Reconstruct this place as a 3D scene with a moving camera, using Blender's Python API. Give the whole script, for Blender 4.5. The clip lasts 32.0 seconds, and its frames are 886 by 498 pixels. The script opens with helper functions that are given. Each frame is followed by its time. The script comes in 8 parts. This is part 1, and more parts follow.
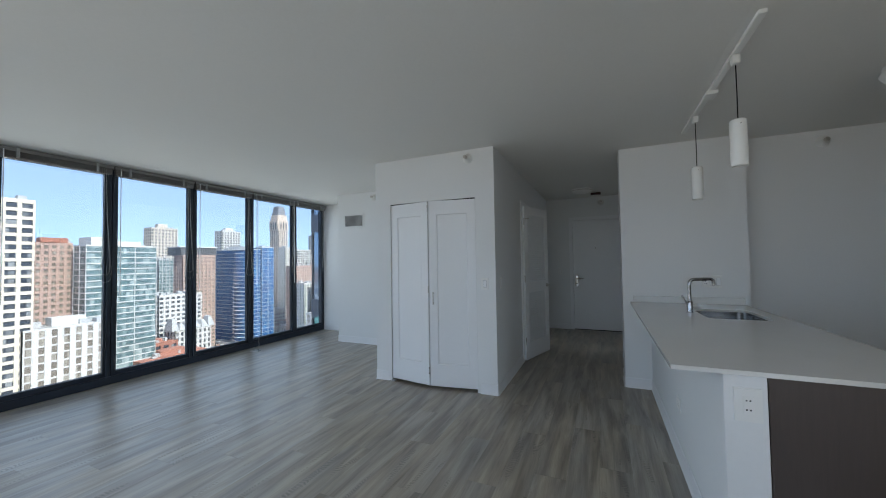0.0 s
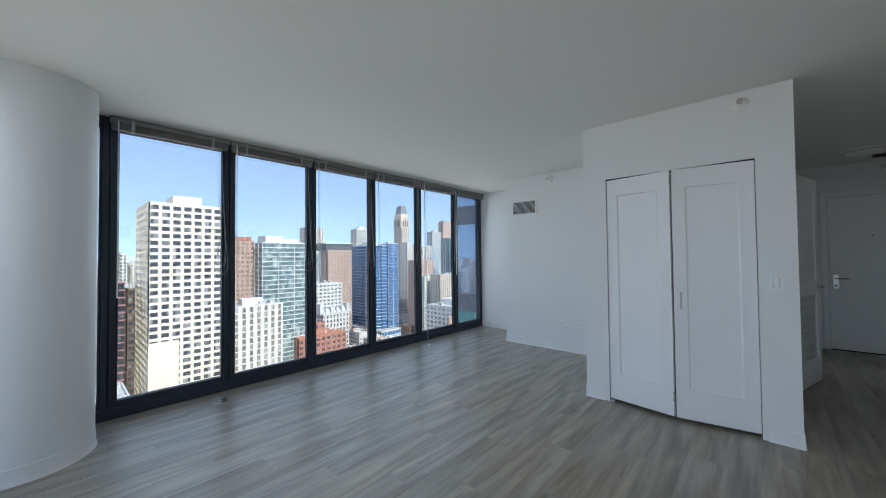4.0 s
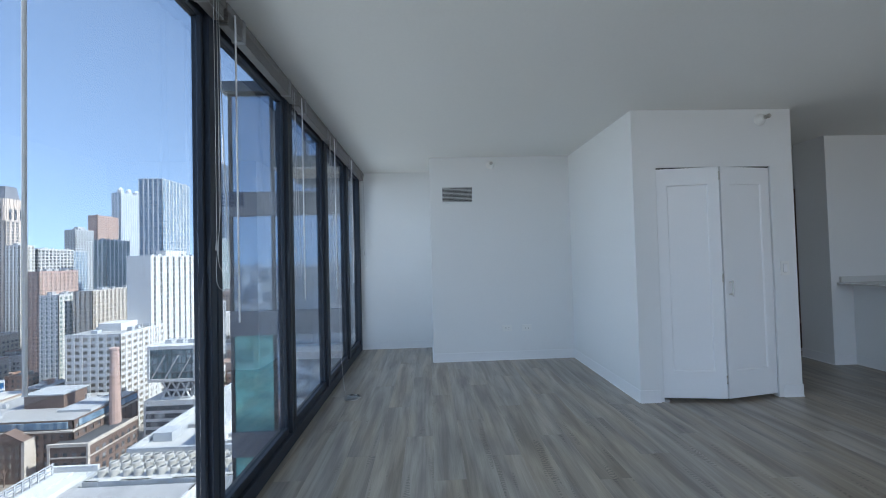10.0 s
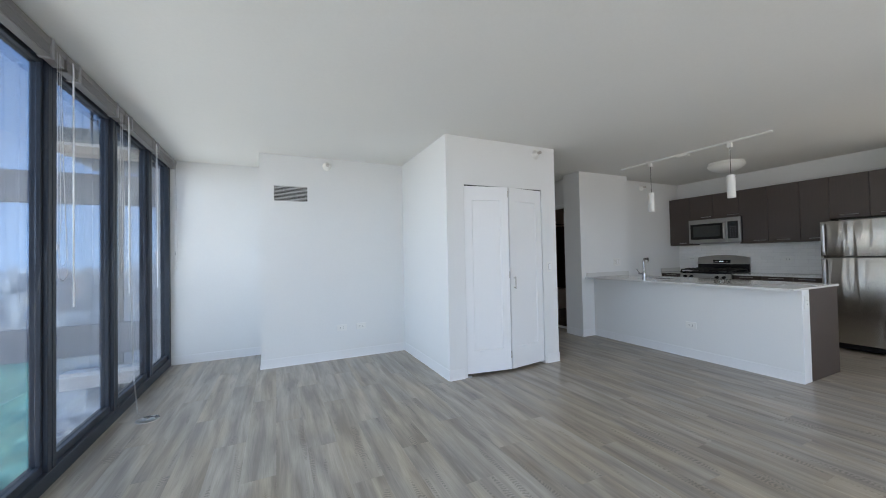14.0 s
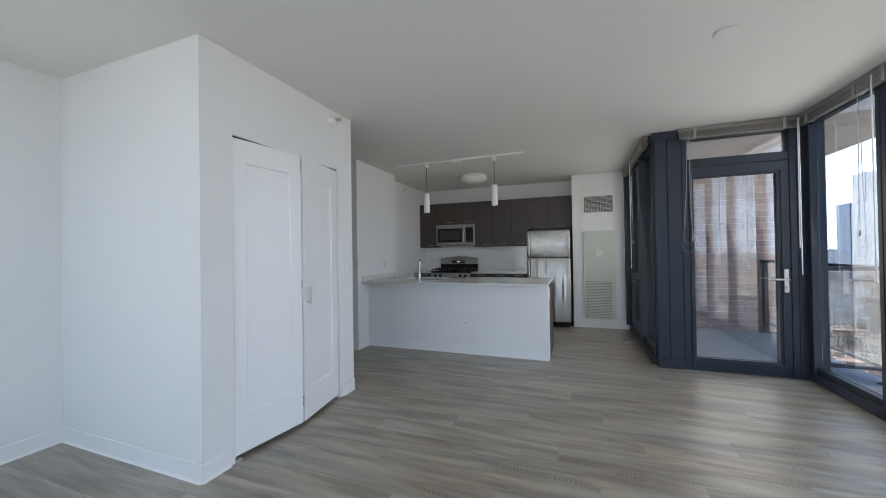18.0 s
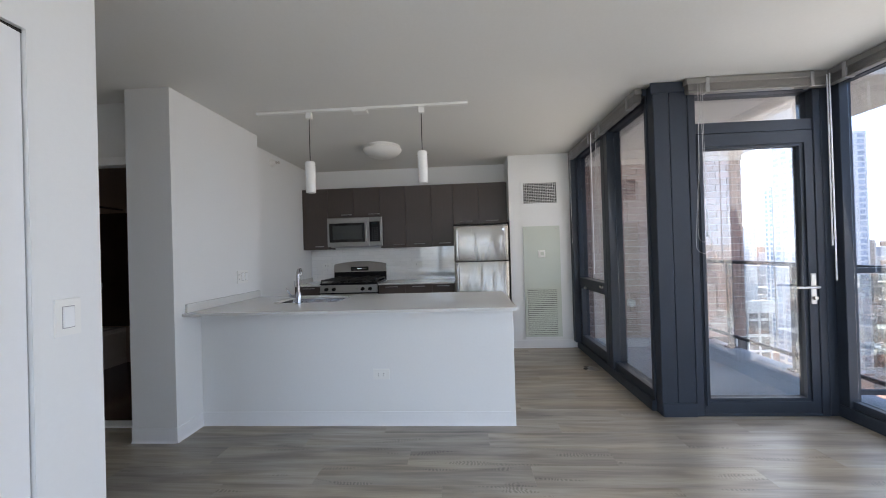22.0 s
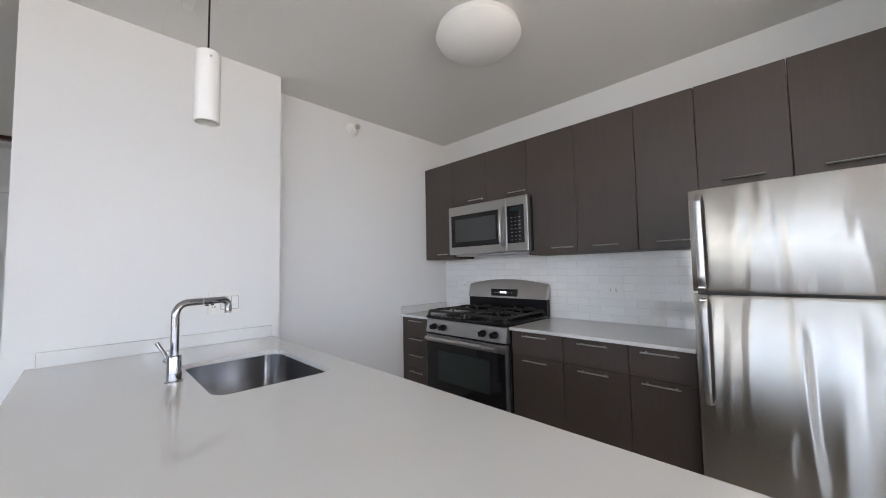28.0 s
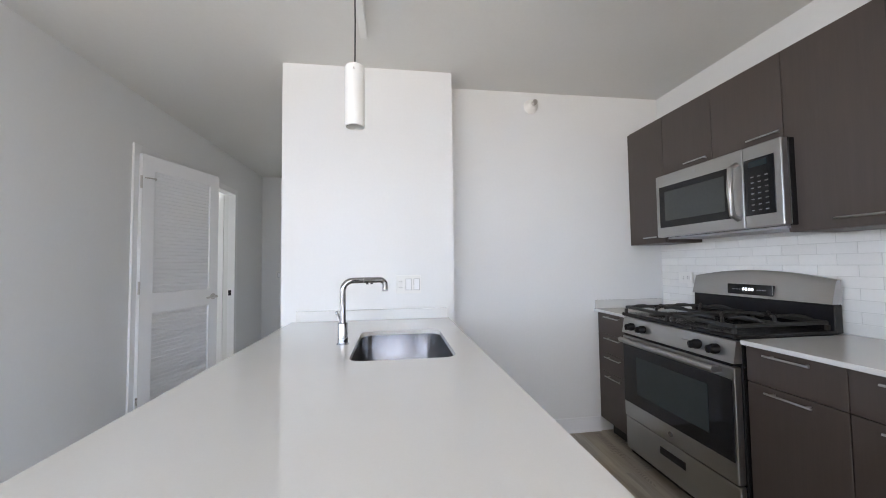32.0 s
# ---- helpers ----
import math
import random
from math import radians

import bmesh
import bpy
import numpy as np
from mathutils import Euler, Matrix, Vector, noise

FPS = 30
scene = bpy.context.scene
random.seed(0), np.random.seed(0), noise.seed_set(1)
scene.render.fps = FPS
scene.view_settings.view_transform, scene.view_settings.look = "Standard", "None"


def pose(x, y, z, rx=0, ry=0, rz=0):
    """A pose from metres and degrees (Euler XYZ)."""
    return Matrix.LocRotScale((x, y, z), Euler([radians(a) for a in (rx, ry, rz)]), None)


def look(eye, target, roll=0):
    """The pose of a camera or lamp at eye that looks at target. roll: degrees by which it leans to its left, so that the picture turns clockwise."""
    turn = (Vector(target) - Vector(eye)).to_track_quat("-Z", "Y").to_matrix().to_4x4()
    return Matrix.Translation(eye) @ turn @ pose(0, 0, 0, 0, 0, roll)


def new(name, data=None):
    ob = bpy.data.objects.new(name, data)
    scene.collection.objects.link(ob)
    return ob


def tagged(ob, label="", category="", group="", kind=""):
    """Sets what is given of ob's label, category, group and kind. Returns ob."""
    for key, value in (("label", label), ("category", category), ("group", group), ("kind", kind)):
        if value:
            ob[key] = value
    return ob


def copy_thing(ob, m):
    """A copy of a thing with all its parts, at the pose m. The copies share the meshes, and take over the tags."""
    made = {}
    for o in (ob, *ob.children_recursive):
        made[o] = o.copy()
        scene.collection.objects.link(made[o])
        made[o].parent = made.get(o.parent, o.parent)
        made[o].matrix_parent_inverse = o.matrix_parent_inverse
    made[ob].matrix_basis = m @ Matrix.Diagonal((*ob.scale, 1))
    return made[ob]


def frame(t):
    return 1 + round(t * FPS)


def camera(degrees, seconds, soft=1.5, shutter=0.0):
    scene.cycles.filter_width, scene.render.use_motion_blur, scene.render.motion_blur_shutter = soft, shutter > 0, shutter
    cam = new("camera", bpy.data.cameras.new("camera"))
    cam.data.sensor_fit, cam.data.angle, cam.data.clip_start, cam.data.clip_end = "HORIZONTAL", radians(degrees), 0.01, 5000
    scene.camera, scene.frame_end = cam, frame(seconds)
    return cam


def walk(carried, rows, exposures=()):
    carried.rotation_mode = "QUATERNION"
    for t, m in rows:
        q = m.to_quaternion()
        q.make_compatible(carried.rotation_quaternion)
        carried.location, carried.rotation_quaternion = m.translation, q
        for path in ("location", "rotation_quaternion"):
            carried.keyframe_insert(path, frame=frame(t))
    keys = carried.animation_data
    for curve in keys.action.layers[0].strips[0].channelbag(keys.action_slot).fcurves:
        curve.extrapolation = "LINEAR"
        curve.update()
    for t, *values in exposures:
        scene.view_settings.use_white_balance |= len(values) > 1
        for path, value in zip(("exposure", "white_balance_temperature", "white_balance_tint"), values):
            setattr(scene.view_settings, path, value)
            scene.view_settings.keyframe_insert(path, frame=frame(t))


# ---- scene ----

# ---------------- camera ----------------
cam = camera(102.7, 32.0, soft=1.0)
PATH = [
    (0, (2.347, -3.376, 1.318), (1.530, -1.551, 1.382), -0.9),
    (0.5, (2.331, -3.400, 1.330), (1.346, -1.660, 1.391), -1.0),
    (1, (2.312, -3.445, 1.294), (1.142, -1.825, 1.373), -0.9),
    (1.5, (2.301, -3.455, 1.322), (1.024, -1.917, 1.386), -0.9),
    (2, (2.237, -3.438, 1.287), (0.938, -1.918, 1.355), -0.9),
    (2.5, (2.056, -3.371, 1.287), (0.764, -1.845, 1.333), -0.8),
    (3, (1.833, -3.322, 1.283), (0.533, -1.803, 1.330), -0.6),
    (3.5, (1.537, -3.319, 1.277), (0.201, -1.832, 1.326), -0.5),
    (5.5, (0.292, -3.131, 1.274), (-1.059, -1.657, 1.318), -0.6),
    (6, (-0.050, -3.070, 1.257), (-1.201, -1.435, 1.300), -0.5),
    (6.5, (-0.344, -3.049, 1.273), (-1.334, -1.312, 1.320), -0.6),
    (7, (-0.642, -3.044, 1.273), (-1.495, -1.236, 1.322), -0.6),
    (7.5, (-0.885, -2.968, 1.246), (-1.564, -1.087, 1.296), -0.6),
    (8, (-1.119, -2.898, 1.230), (-1.668, -0.976, 1.280), -0.6),
    (8.5, (-1.367, -2.948, 1.250), (-1.758, -0.988, 1.311), -1.0),
    (9, (-1.575, -2.990, 1.246), (-1.729, -0.997, 1.308), -1.2),
    (9.5, (-1.696, -2.919, 1.245), (-1.700, -0.919, 1.286), -1.4),
    (10, (-1.720, -2.892, 1.252), (-1.642, -0.894, 1.295), -1.5),
    (10.5, (-1.733, -2.971, 1.251), (-1.619, -0.976, 1.316), -1.7),
    (11, (-1.672, -3.099, 1.193), (-1.564, -1.104, 1.281), -1.4),
    (11.5, (-1.667, -3.133, 1.205), (-1.549, -1.138, 1.284), -1.5),
    (12, (-1.643, -3.196, 1.237), (-1.530, -1.200, 1.305), -1.7),
    (12.5, (-1.617, -3.253, 1.234), (-1.331, -1.275, 1.300), -1.8),
    (13, (-1.585, -3.306, 1.231), (-1.000, -1.394, 1.291), -1.7),
    (13.5, (-1.552, -3.264, 1.235), (-0.810, -1.408, 1.287), -1.3),
    (14, (-1.529, -3.143, 1.226), (-0.677, -1.333, 1.266), -1.2),
    (14.5, (-1.497, -2.946, 1.236), (-0.533, -1.194, 1.269), -0.9),
    (15, (-1.435, -2.813, 1.224), (-0.246, -1.205, 1.265), -0.8),
    (15.5, (-1.337, -2.684, 1.218), (0.078, -1.270, 1.253), -0.9),
    (17.5, (-1.464, -2.142, 1.159), (0.442, -1.536, 1.206), -1.2),
    (18, (-1.337, -1.905, 1.227), (0.536, -1.204, 1.246), -0.9),
    (18.5, (-1.229, -1.748, 1.253), (0.575, -0.886, 1.285), -1.1),
    (19, (-1.127, -1.631, 1.242), (0.662, -0.738, 1.281), -1.1),
    (19.5, (-0.989, -1.592, 1.240), (0.825, -0.750, 1.272), -1.5),
    (20, (-0.761, -1.508, 1.255), (1.124, -0.840, 1.266), -1.8),
    (20.5, (-0.562, -1.461, 1.243), (1.384, -0.999, 1.262), -1.7),
    (21, (-0.320, -1.409, 1.249), (1.665, -1.163, 1.270), -1.6),
    (21.5, (-0.075, -1.359, 1.266), (1.917, -1.188, 1.279), -1.7),
    (22, (0.221, -1.280, 1.256), (2.217, -1.160, 1.267), -1.7),
    (22.5, (0.519, -1.208, 1.248), (2.515, -1.092, 1.265), -1.7),
    (23, (0.782, -1.160, 1.232), (2.778, -1.041, 1.262), -1.5),
    (23.5, (1.088, -1.183, 1.246), (3.083, -1.042, 1.263), -1.5),
    (24, (1.371, -1.164, 1.212), (3.364, -1.008, 1.265), -1.6),
    (24.5, (1.624, -1.177, 1.197), (3.614, -0.985, 1.269), -1.9),
    (26.5, (2.491, -1.336, 1.201), (4.427, -0.842, 1.281), -2.0),
    (27, (2.605, -1.400, 1.206), (4.333, -0.399, 1.312), -1.4),
    (27.5, (2.676, -1.450, 1.191), (4.238, -0.207, 1.311), -1.1),
    (28, (2.768, -1.479, 1.234), (4.180, -0.066, 1.350), -1.1),
    (28.5, (2.839, -1.530, 1.276), (4.053, 0.056, 1.391), -1.0),
    (29, (2.913, -1.611, 1.303), (3.992, 0.069, 1.421), -1.0),
    (29.5, (2.982, -1.667, 1.295), (3.995, 0.053, 1.413), -1.0),
    (30, (3.011, -1.685, 1.282), (3.957, 0.073, 1.392), -0.9),
    (30.5, (3.051, -1.663, 1.222), (3.870, 0.159, 1.328), -0.8),
    (31, (3.114, -1.562, 1.200), (3.788, 0.319, 1.291), -0.9),
    (31.5, (3.170, -1.520, 1.198), (3.594, 0.432, 1.287), -0.8),
    (32, (3.202, -1.501, 1.198), (3.474, 0.478, 1.286), -0.7),
]
EXPOSURES = [(0, 2.03, 6650, 3), (3.5, 2.02, 6650, 3), (6, 1.64, 6400, 5), (7, 1.64, 6150, 3), (8, 1.93, 5950, 2), (10, 1.97, 6200, 4), (12, 2.17, 6500, 5), (13, 2.2, 6650, 5), (14, 2.74, 6950, 7), (15, 2.79, 7100, 8), (18, 2.55, 6950, 7), (19, 2.7, 7000, 8), (20, 2.7, 7000, 8), (21.5, 2.8, 7050, 10), (22.5, 3.19, 7050, 10), (24, 3.5, 7080, 10), (26.5, 3.7, 7080, 11), (28, 3.73, 7150, 12), (29, 3.96, 7150, 12), (32, 4.04, 7050, 11)]
walk(cam, [(t, look(eye, target, roll)) for t, eye, target, roll in PATH], EXPOSURES)

# ---------------- world and sun ----------------
SUN_AZ, SUN_EL = radians(96), radians(45)     # azimuth clockwise from +y, elevation
world = bpy.data.worlds.new("sky")
scene.world = world
world.use_nodes = True
wn = world.node_tree.nodes
sky = wn.new("ShaderNodeTexSky")
sky.sky_type = 'NISHITA'
sky.sun_disc = False
sky.sun_elevation = SUN_EL
sky.sun_rotation = SUN_AZ
sky.altitude = 200
sky.air_density = 1.0
sky.dust_density = 0.35
sky.ozone_density = 2.6
wn["Background"].inputs[1].default_value = 0.15
gen = wn.new("ShaderNodeTexCoord")
lift = wn.new("ShaderNodeMapping")            # thin clear air: the gradient starts above the bright rim
lift.inputs["Location"].default_value = (0, 0, 0.23)
lift.inputs["Scale"].default_value = (1, 1, 0.75)
unit = wn.new("ShaderNodeVectorMath")
unit.operation = 'NORMALIZE'
world.node_tree.links.new(gen.outputs["Generated"], lift.inputs[0])
world.node_tree.links.new(lift.outputs[0], unit.inputs[0])
world.node_tree.links.new(unit.outputs[0], sky.inputs[0])
haze = wn.new("ShaderNodeVectorMath")         # slightly lavender winter haze
haze.operation = 'MULTIPLY'
haze.inputs[1].default_value = (1.10, 0.95, 0.885)
world.node_tree.links.new(sky.outputs[0], haze.inputs[0])
world.node_tree.links.new(haze.outputs[0], wn["Background"].inputs[0])
sun_dir = Vector((math.sin(SUN_AZ) * math.cos(SUN_EL), math.cos(SUN_AZ) * math.cos(SUN_EL), math.sin(SUN_EL)))
sun = new("sun", bpy.data.lights.new("sun", 'SUN'))
sun.data.energy = 2.7
sun.data.angle = radians(0.5)
sun.data.color = (1.0, 0.95, 0.88)
sun.matrix_world = look(sun_dir * 50, (0, 0, 0))


def sky_lamp(name, at, target, w, h, power, col=(0.86, 0.93, 1.0)):
    """Daylight in a window's opening."""
    lamp = new(name, bpy.data.lights.new(name, 'AREA'))
    lamp.data.shape = 'RECTANGLE'
    lamp.data.size, lamp.data.size_y = w, h
    lamp.data.energy = power
    lamp.data.color = col
    lamp.data.spread = radians(160)
    lamp.matrix_world = look(at, target)


sky_lamp("daylight_main", (-2.69, -0.46, 1.24), (0, -0.46, 0.85), 4.9, 2.2, 6.2, (0.82, 0.91, 1.0))
sky_lamp("daylight_south", (0.35, -3.945, 1.24), (0.35, -1.0, 0.85), 5.0, 2.2, 6.0, (0.97, 0.97, 1.0))
sky_lamp("daylight_kitchen", (3.80, -2.725, 1.24), (3.80, 0, 1.0), 1.5, 2.1, 1.65, (1.0, 0.94, 0.88))
sky_lamp("daylight_door", (2.93, -3.36, 1.04), (0, -3.36, 0.9), 0.65, 1.8, 0.9, (0.99, 0.98, 1.0))

sky_lamp("daylight_bedroom", (-2.69, 3.2, 1.24), (0, 3.2, 1.0), 1.4, 2.1, 6.0, (0.92, 0.96, 1.0))

# ---------------- materials ----------------


def rgb(c):
    return (c[0], c[1], c[2], 1.0)


def mk(name, col, rough=0.5, metal=0.0, var=0.08, scale=5.0, fine=60.0, bump=0.0, bscale=200.0, bdist=0.002, stretch=(1, 1, 1), rvar=0.05, per=0.0, spec=0.5, coat=0.0):
    """Principled surface with two scales of colour variation, uneven gloss and fine relief."""
    m = bpy.data.materials.new(name)
    m.use_nodes = True
    n, l = m.node_tree.nodes, m.node_tree.links
    b = n["Principled BSDF"]
    b.inputs["Metallic"].default_value = metal
    b.inputs["Specular IOR Level"].default_value = spec
    b.inputs["Coat Weight"].default_value = coat
    b.inputs["Coat Roughness"].default_value = 0.05
    tc = n.new("ShaderNodeTexCoord")
    mp = n.new("ShaderNodeMapping")
    mp.inputs["Scale"].default_value = stretch
    l.new(tc.outputs["Object"], mp.inputs[0])
    vec = mp.outputs[0]
    if per > 0:
        oi = n.new("ShaderNodeObjectInfo")
        ad = n.new("ShaderNodeVectorMath")
        ad.operation = 'ADD'
        sc = n.new("ShaderNodeVectorMath")
        sc.operation = 'SCALE'
        sc.inputs[0].default_value = (37.0, 53.0, 91.0)
        l.new(oi.outputs["Random"], sc.inputs["Scale"])
        l.new(mp.outputs[0], ad.inputs[0])
        l.new(sc.outputs[0], ad.inputs[1])
        vec = ad.outputs[0]
    a = n.new("ShaderNodeTexNoise")
    a.inputs["Scale"].default_value = scale
    a.inputs["Detail"].default_value = 4
    l.new(vec, a.inputs["Vector"])
    c = n.new("ShaderNodeTexNoise")
    c.inputs["Scale"].default_value = fine
    c.inputs["Detail"].default_value = 3
    l.new(vec, c.inputs["Vector"])
    mx = n.new("ShaderNodeMath")
    mx.operation = 'ADD'
    l.new(a.outputs["Fac"], mx.inputs[0])
    l.new(c.outputs["Fac"], mx.inputs[1])
    mr = n.new("ShaderNodeMapRange")
    mr.inputs["From Min"].default_value = 0.6
    mr.inputs["From Max"].default_value = 1.4
    mr.inputs["To Min"].default_value = 1 - var
    mr.inputs["To Max"].default_value = 1 + var
    l.new(mx.outputs[0], mr.inputs["Value"])
    fac = mr.outputs[0]
    if per > 0:
        pr = n.new("ShaderNodeMapRange")
        pr.inputs["To Min"].default_value = 1 - per
        pr.inputs["To Max"].default_value = 1 + per
        l.new(oi.outputs["Random"], pr.inputs["Value"])
        mu = n.new("ShaderNodeMath")
        mu.operation = 'MULTIPLY'
        l.new(fac, mu.inputs[0])
        l.new(pr.outputs[0], mu.inputs[1])
        fac = mu.outputs[0]
    cm = n.new("ShaderNodeVectorMath")
    cm.operation = 'SCALE'
    cm.inputs[0].default_value = col
    l.new(fac, cm.inputs["Scale"])
    l.new(cm.outputs[0], b.inputs["Base Color"])
    rr = n.new("ShaderNodeMapRange")
    rr.inputs["To Min"].default_value = max(0.0, rough - rvar)
    rr.inputs["To Max"].default_value = min(1.0, rough + rvar)
    l.new(a.outputs["Fac"], rr.inputs["Value"])
    l.new(rr.outputs[0], b.inputs["Roughness"])
    if bump > 0:
        d = n.new("ShaderNodeTexNoise")
        d.inputs["Scale"].default_value = bscale
        d.inputs["Detail"].default_value = 2
        l.new(vec, d.inputs["Vector"])
        bp = n.new("ShaderNodeBump")
        bp.inputs["Strength"].default_value = bump
        bp.inputs["Distance"].default_value = bdist
        l.new(d.outputs["Fac"], bp.inputs["Height"])
        l.new(bp.outputs[0], b.inputs["Normal"])
    return m


def mk_glass(name, tint, gain=1.0):
    """Thin pane: clear tinted sheet, glossier at a slant."""
    m = bpy.data.materials.new(name)
    m.use_nodes = True
    n, l = m.node_tree.nodes, m.node_tree.links
    n.remove(n["Principled BSDF"])
    t = n.new("ShaderNodeBsdfTransparent")
    t.inputs[0].default_value = rgb(tint)
    g = n.new("ShaderNodeBsdfGlossy")
    g.inputs["Roughness"].default_value = 0.0
    f = n.new("ShaderNodeLayerWeight")
    f.inputs[0].default_value = 0.5
    p5 = n.new("ShaderNodeMath")
    p5.operation = 'POWER'
    p5.inputs[1].default_value = 4.0
    l.new(f.outputs["Facing"], p5.inputs[0])
    k = n.new("ShaderNodeMath")
    k.operation = 'MULTIPLY_ADD'
    k.inputs[1].default_value = 0.80 * gain
    k.inputs[2].default_value = 0.12 * gain
    k.use_clamp = True
    l.new(p5.outputs[0], k.inputs[0])
    x = n.new("ShaderNodeMixShader")
    l.new(k.outputs[0], x.inputs[0])
    l.new(t.outputs[0], x.inputs[1])
    l.new(g.outputs[0], x.inputs[2])
    l.new(x.outputs[0], n["Material Output"].inputs[0])
    return m


def mk_glow(name, col, strength):
    m = mk(name, col, 0.4, var=0.01)
    b = m.node_tree.nodes["Principled BSDF"]
    b.inputs["Emission Color"].default_value = rgb(col)
    b.inputs["Emission Strength"].default_value = strength
    return m


def mk_plank(name):
    """Grey-brown washed oak: long grain along y, tone by board, pale streaks and darker pores."""
    m = bpy.data.materials.new(name)
    m.use_nodes = True
    n, l = m.node_tree.nodes, m.node_tree.links
    b = n["Principled BSDF"]
    tc, oi = n.new("ShaderNodeTexCoord"), n.new("ShaderNodeObjectInfo")
    sc = n.new("ShaderNodeVectorMath")
    sc.operation = 'SCALE'
    sc.inputs[0].default_value = (17.0, 61.0, 0.0)
    l.new(oi.outputs["Random"], sc.inputs["Scale"])
    ad = n.new("ShaderNodeVectorMath")
    ad.operation = 'ADD'
    l.new(tc.outputs["Object"], ad.inputs[0])
    l.new(sc.outputs[0], ad.inputs[1])

    def noise_at(s, scale, detail, dist=0.0):
        mp = n.new("ShaderNodeMapping")
        mp.inputs["Scale"].default_value = s
        l.new(ad.outputs[0], mp.inputs[0])
        t = n.new("ShaderNodeTexNoise")
        t.inputs["Scale"].default_value = scale
        t.inputs["Detail"].default_value = detail
        t.inputs["Distortion"].default_value = dist
        l.new(mp.outputs[0], t.inputs["Vector"])
        return t.outputs["Fac"]
    broad = noise_at((5.2, 0.55, 1), 2.4, 3, 0.5)
    grain = noise_at((20, 0.7, 1), 2.2, 4, 0.6)
    pore = noise_at((80, 2.4, 1), 3.0, 2)
    tint = noise_at((1.5, 0.30, 1), 3.0, 1, 0.2)
    mp = n.new("ShaderNodeMapping")
    mp.inputs["Scale"].default_value = (15.0, 6.0, 1)
    l.new(ad.outputs[0], mp.inputs[0])
    wv = n.new("ShaderNodeTexWave")               # cathedral figure
    wv.bands_direction = 'Y'
    wv.inputs["Scale"].default_value = 2.6
    wv.inputs["Distortion"].default_value = 10.0
    wv.inputs["Detail"].default_value = 3.0
    wv.inputs["Detail Scale"].default_value = 0.7
    l.new(mp.outputs[0], wv.inputs["Vector"])
    patch = noise_at((9.0, 1.05, 1), 2.0, 1, 0.5)
    pm = n.new("ShaderNodeMapRange")
    pm.inputs["From Min"].default_value = 0.635
    pm.inputs["From Max"].default_value = 0.67
    l.new(patch, pm.inputs["Value"])
    fg = n.new("ShaderNodeMapRange")
    fg.inputs["To Min"].default_value = 1.08
    fg.inputs["To Max"].default_value = 0.62
    l.new(wv.outputs["Fac"], fg.inputs["Value"])
    fig = n.new("ShaderNodeMix")
    fig.inputs[2].default_value = 1.0
    l.new(pm.outputs[0], fig.inputs[0])
    l.new(fg.outputs[0], fig.inputs[3])
    r1 = n.new("ShaderNodeValToRGB")
    r1.color_ramp.elements[0].position, r1.color_ramp.elements[0].color = 0.36, (0.200, 0.181, 0.158, 1)
    r1.color_ramp.elements[1].position, r1.color_ramp.elements[1].color = 0.64, (0.395, 0.364, 0.318, 1)
    mid = n.new("ShaderNodeMath")
    mid.operation = 'MULTIPLY_ADD'
    mid.inputs[1].default_value = 0.25
    l.new(grain, mid.inputs[0])
    m2 = n.new("ShaderNodeMath")
    m2.operation = 'MULTIPLY'
    m2.inputs[1].default_value = 0.75
    l.new(broad, m2.inputs[0])
    l.new(m2.outputs[0], mid.inputs[2])
    l.new(mid.outputs[0], r1.inputs[0])
    wt = n.new("ShaderNodeMapRange")               # warm and cool bands
    wt.inputs["From Min"].default_value = 0.42
    wt.inputs["From Max"].default_value = 0.62
    l.new(tint, wt.inputs["Value"])
    wc = n.new("ShaderNodeMix")
    wc.data_type = 'RGBA'
    wc.blend_type = 'MULTIPLY'
    wc.inputs[7].default_value = (1.06, 1.0, 0.90, 1)
    l.new(wt.outputs[0], wc.inputs[0])
    l.new(r1.outputs[0], wc.inputs[6])
    pr = n.new("ShaderNodeMapRange")
    pr.inputs["To Min"].default_value = 0.93
    pr.inputs["To Max"].default_value = 1.07
    l.new(oi.outputs["Random"], pr.inputs["Value"])
    po = n.new("ShaderNodeMapRange")
    po.inputs["From Min"].default_value = 0.35
    po.inputs["From Max"].default_value = 0.55
    po.inputs["To Min"].default_value = 0.88
    po.inputs["To Max"].default_value = 1.0
    l.new(pore, po.inputs["Value"])
    mu = n.new("ShaderNodeMath")
    mu.operation = 'MULTIPLY'
    l.new(pr.outputs[0], mu.inputs[0])
    l.new(po.outputs[0], mu.inputs[1])
    m3 = n.new("ShaderNodeMath")
    m3.operation = 'MULTIPLY'
    l.new(mu.outputs[0], m3.inputs[0])
    l.new(fig.outputs[0], m3.inputs[1])
    cm = n.new("ShaderNodeVectorMath")
    cm.operation = 'SCALE'
    l.new(wc.outputs[2], cm.inputs[0])
    l.new(m3.outputs[0], cm.inputs["Scale"])
    l.new(cm.outputs[0], b.inputs["Base Color"])
    rr = n.new("ShaderNodeMapRange")
    rr.inputs["To Min"].default_value = 0.27
    rr.inputs["To Max"].default_value = 0.42
    l.new(grain, rr.inputs["Value"])
    l.new(rr.outputs[0], b.inputs["Roughness"])
    bp = n.new("ShaderNodeBump")
    b.inputs["Specular IOR Level"].default_value = 0.65
    bp.inputs["Strength"].default_value = 0.10
    bp.inputs["Distance"].default_value = 0.0008
    l.new(pore, bp.inputs["Height"])
    l.new(bp.outputs[0], b.inputs["Normal"])
    return m


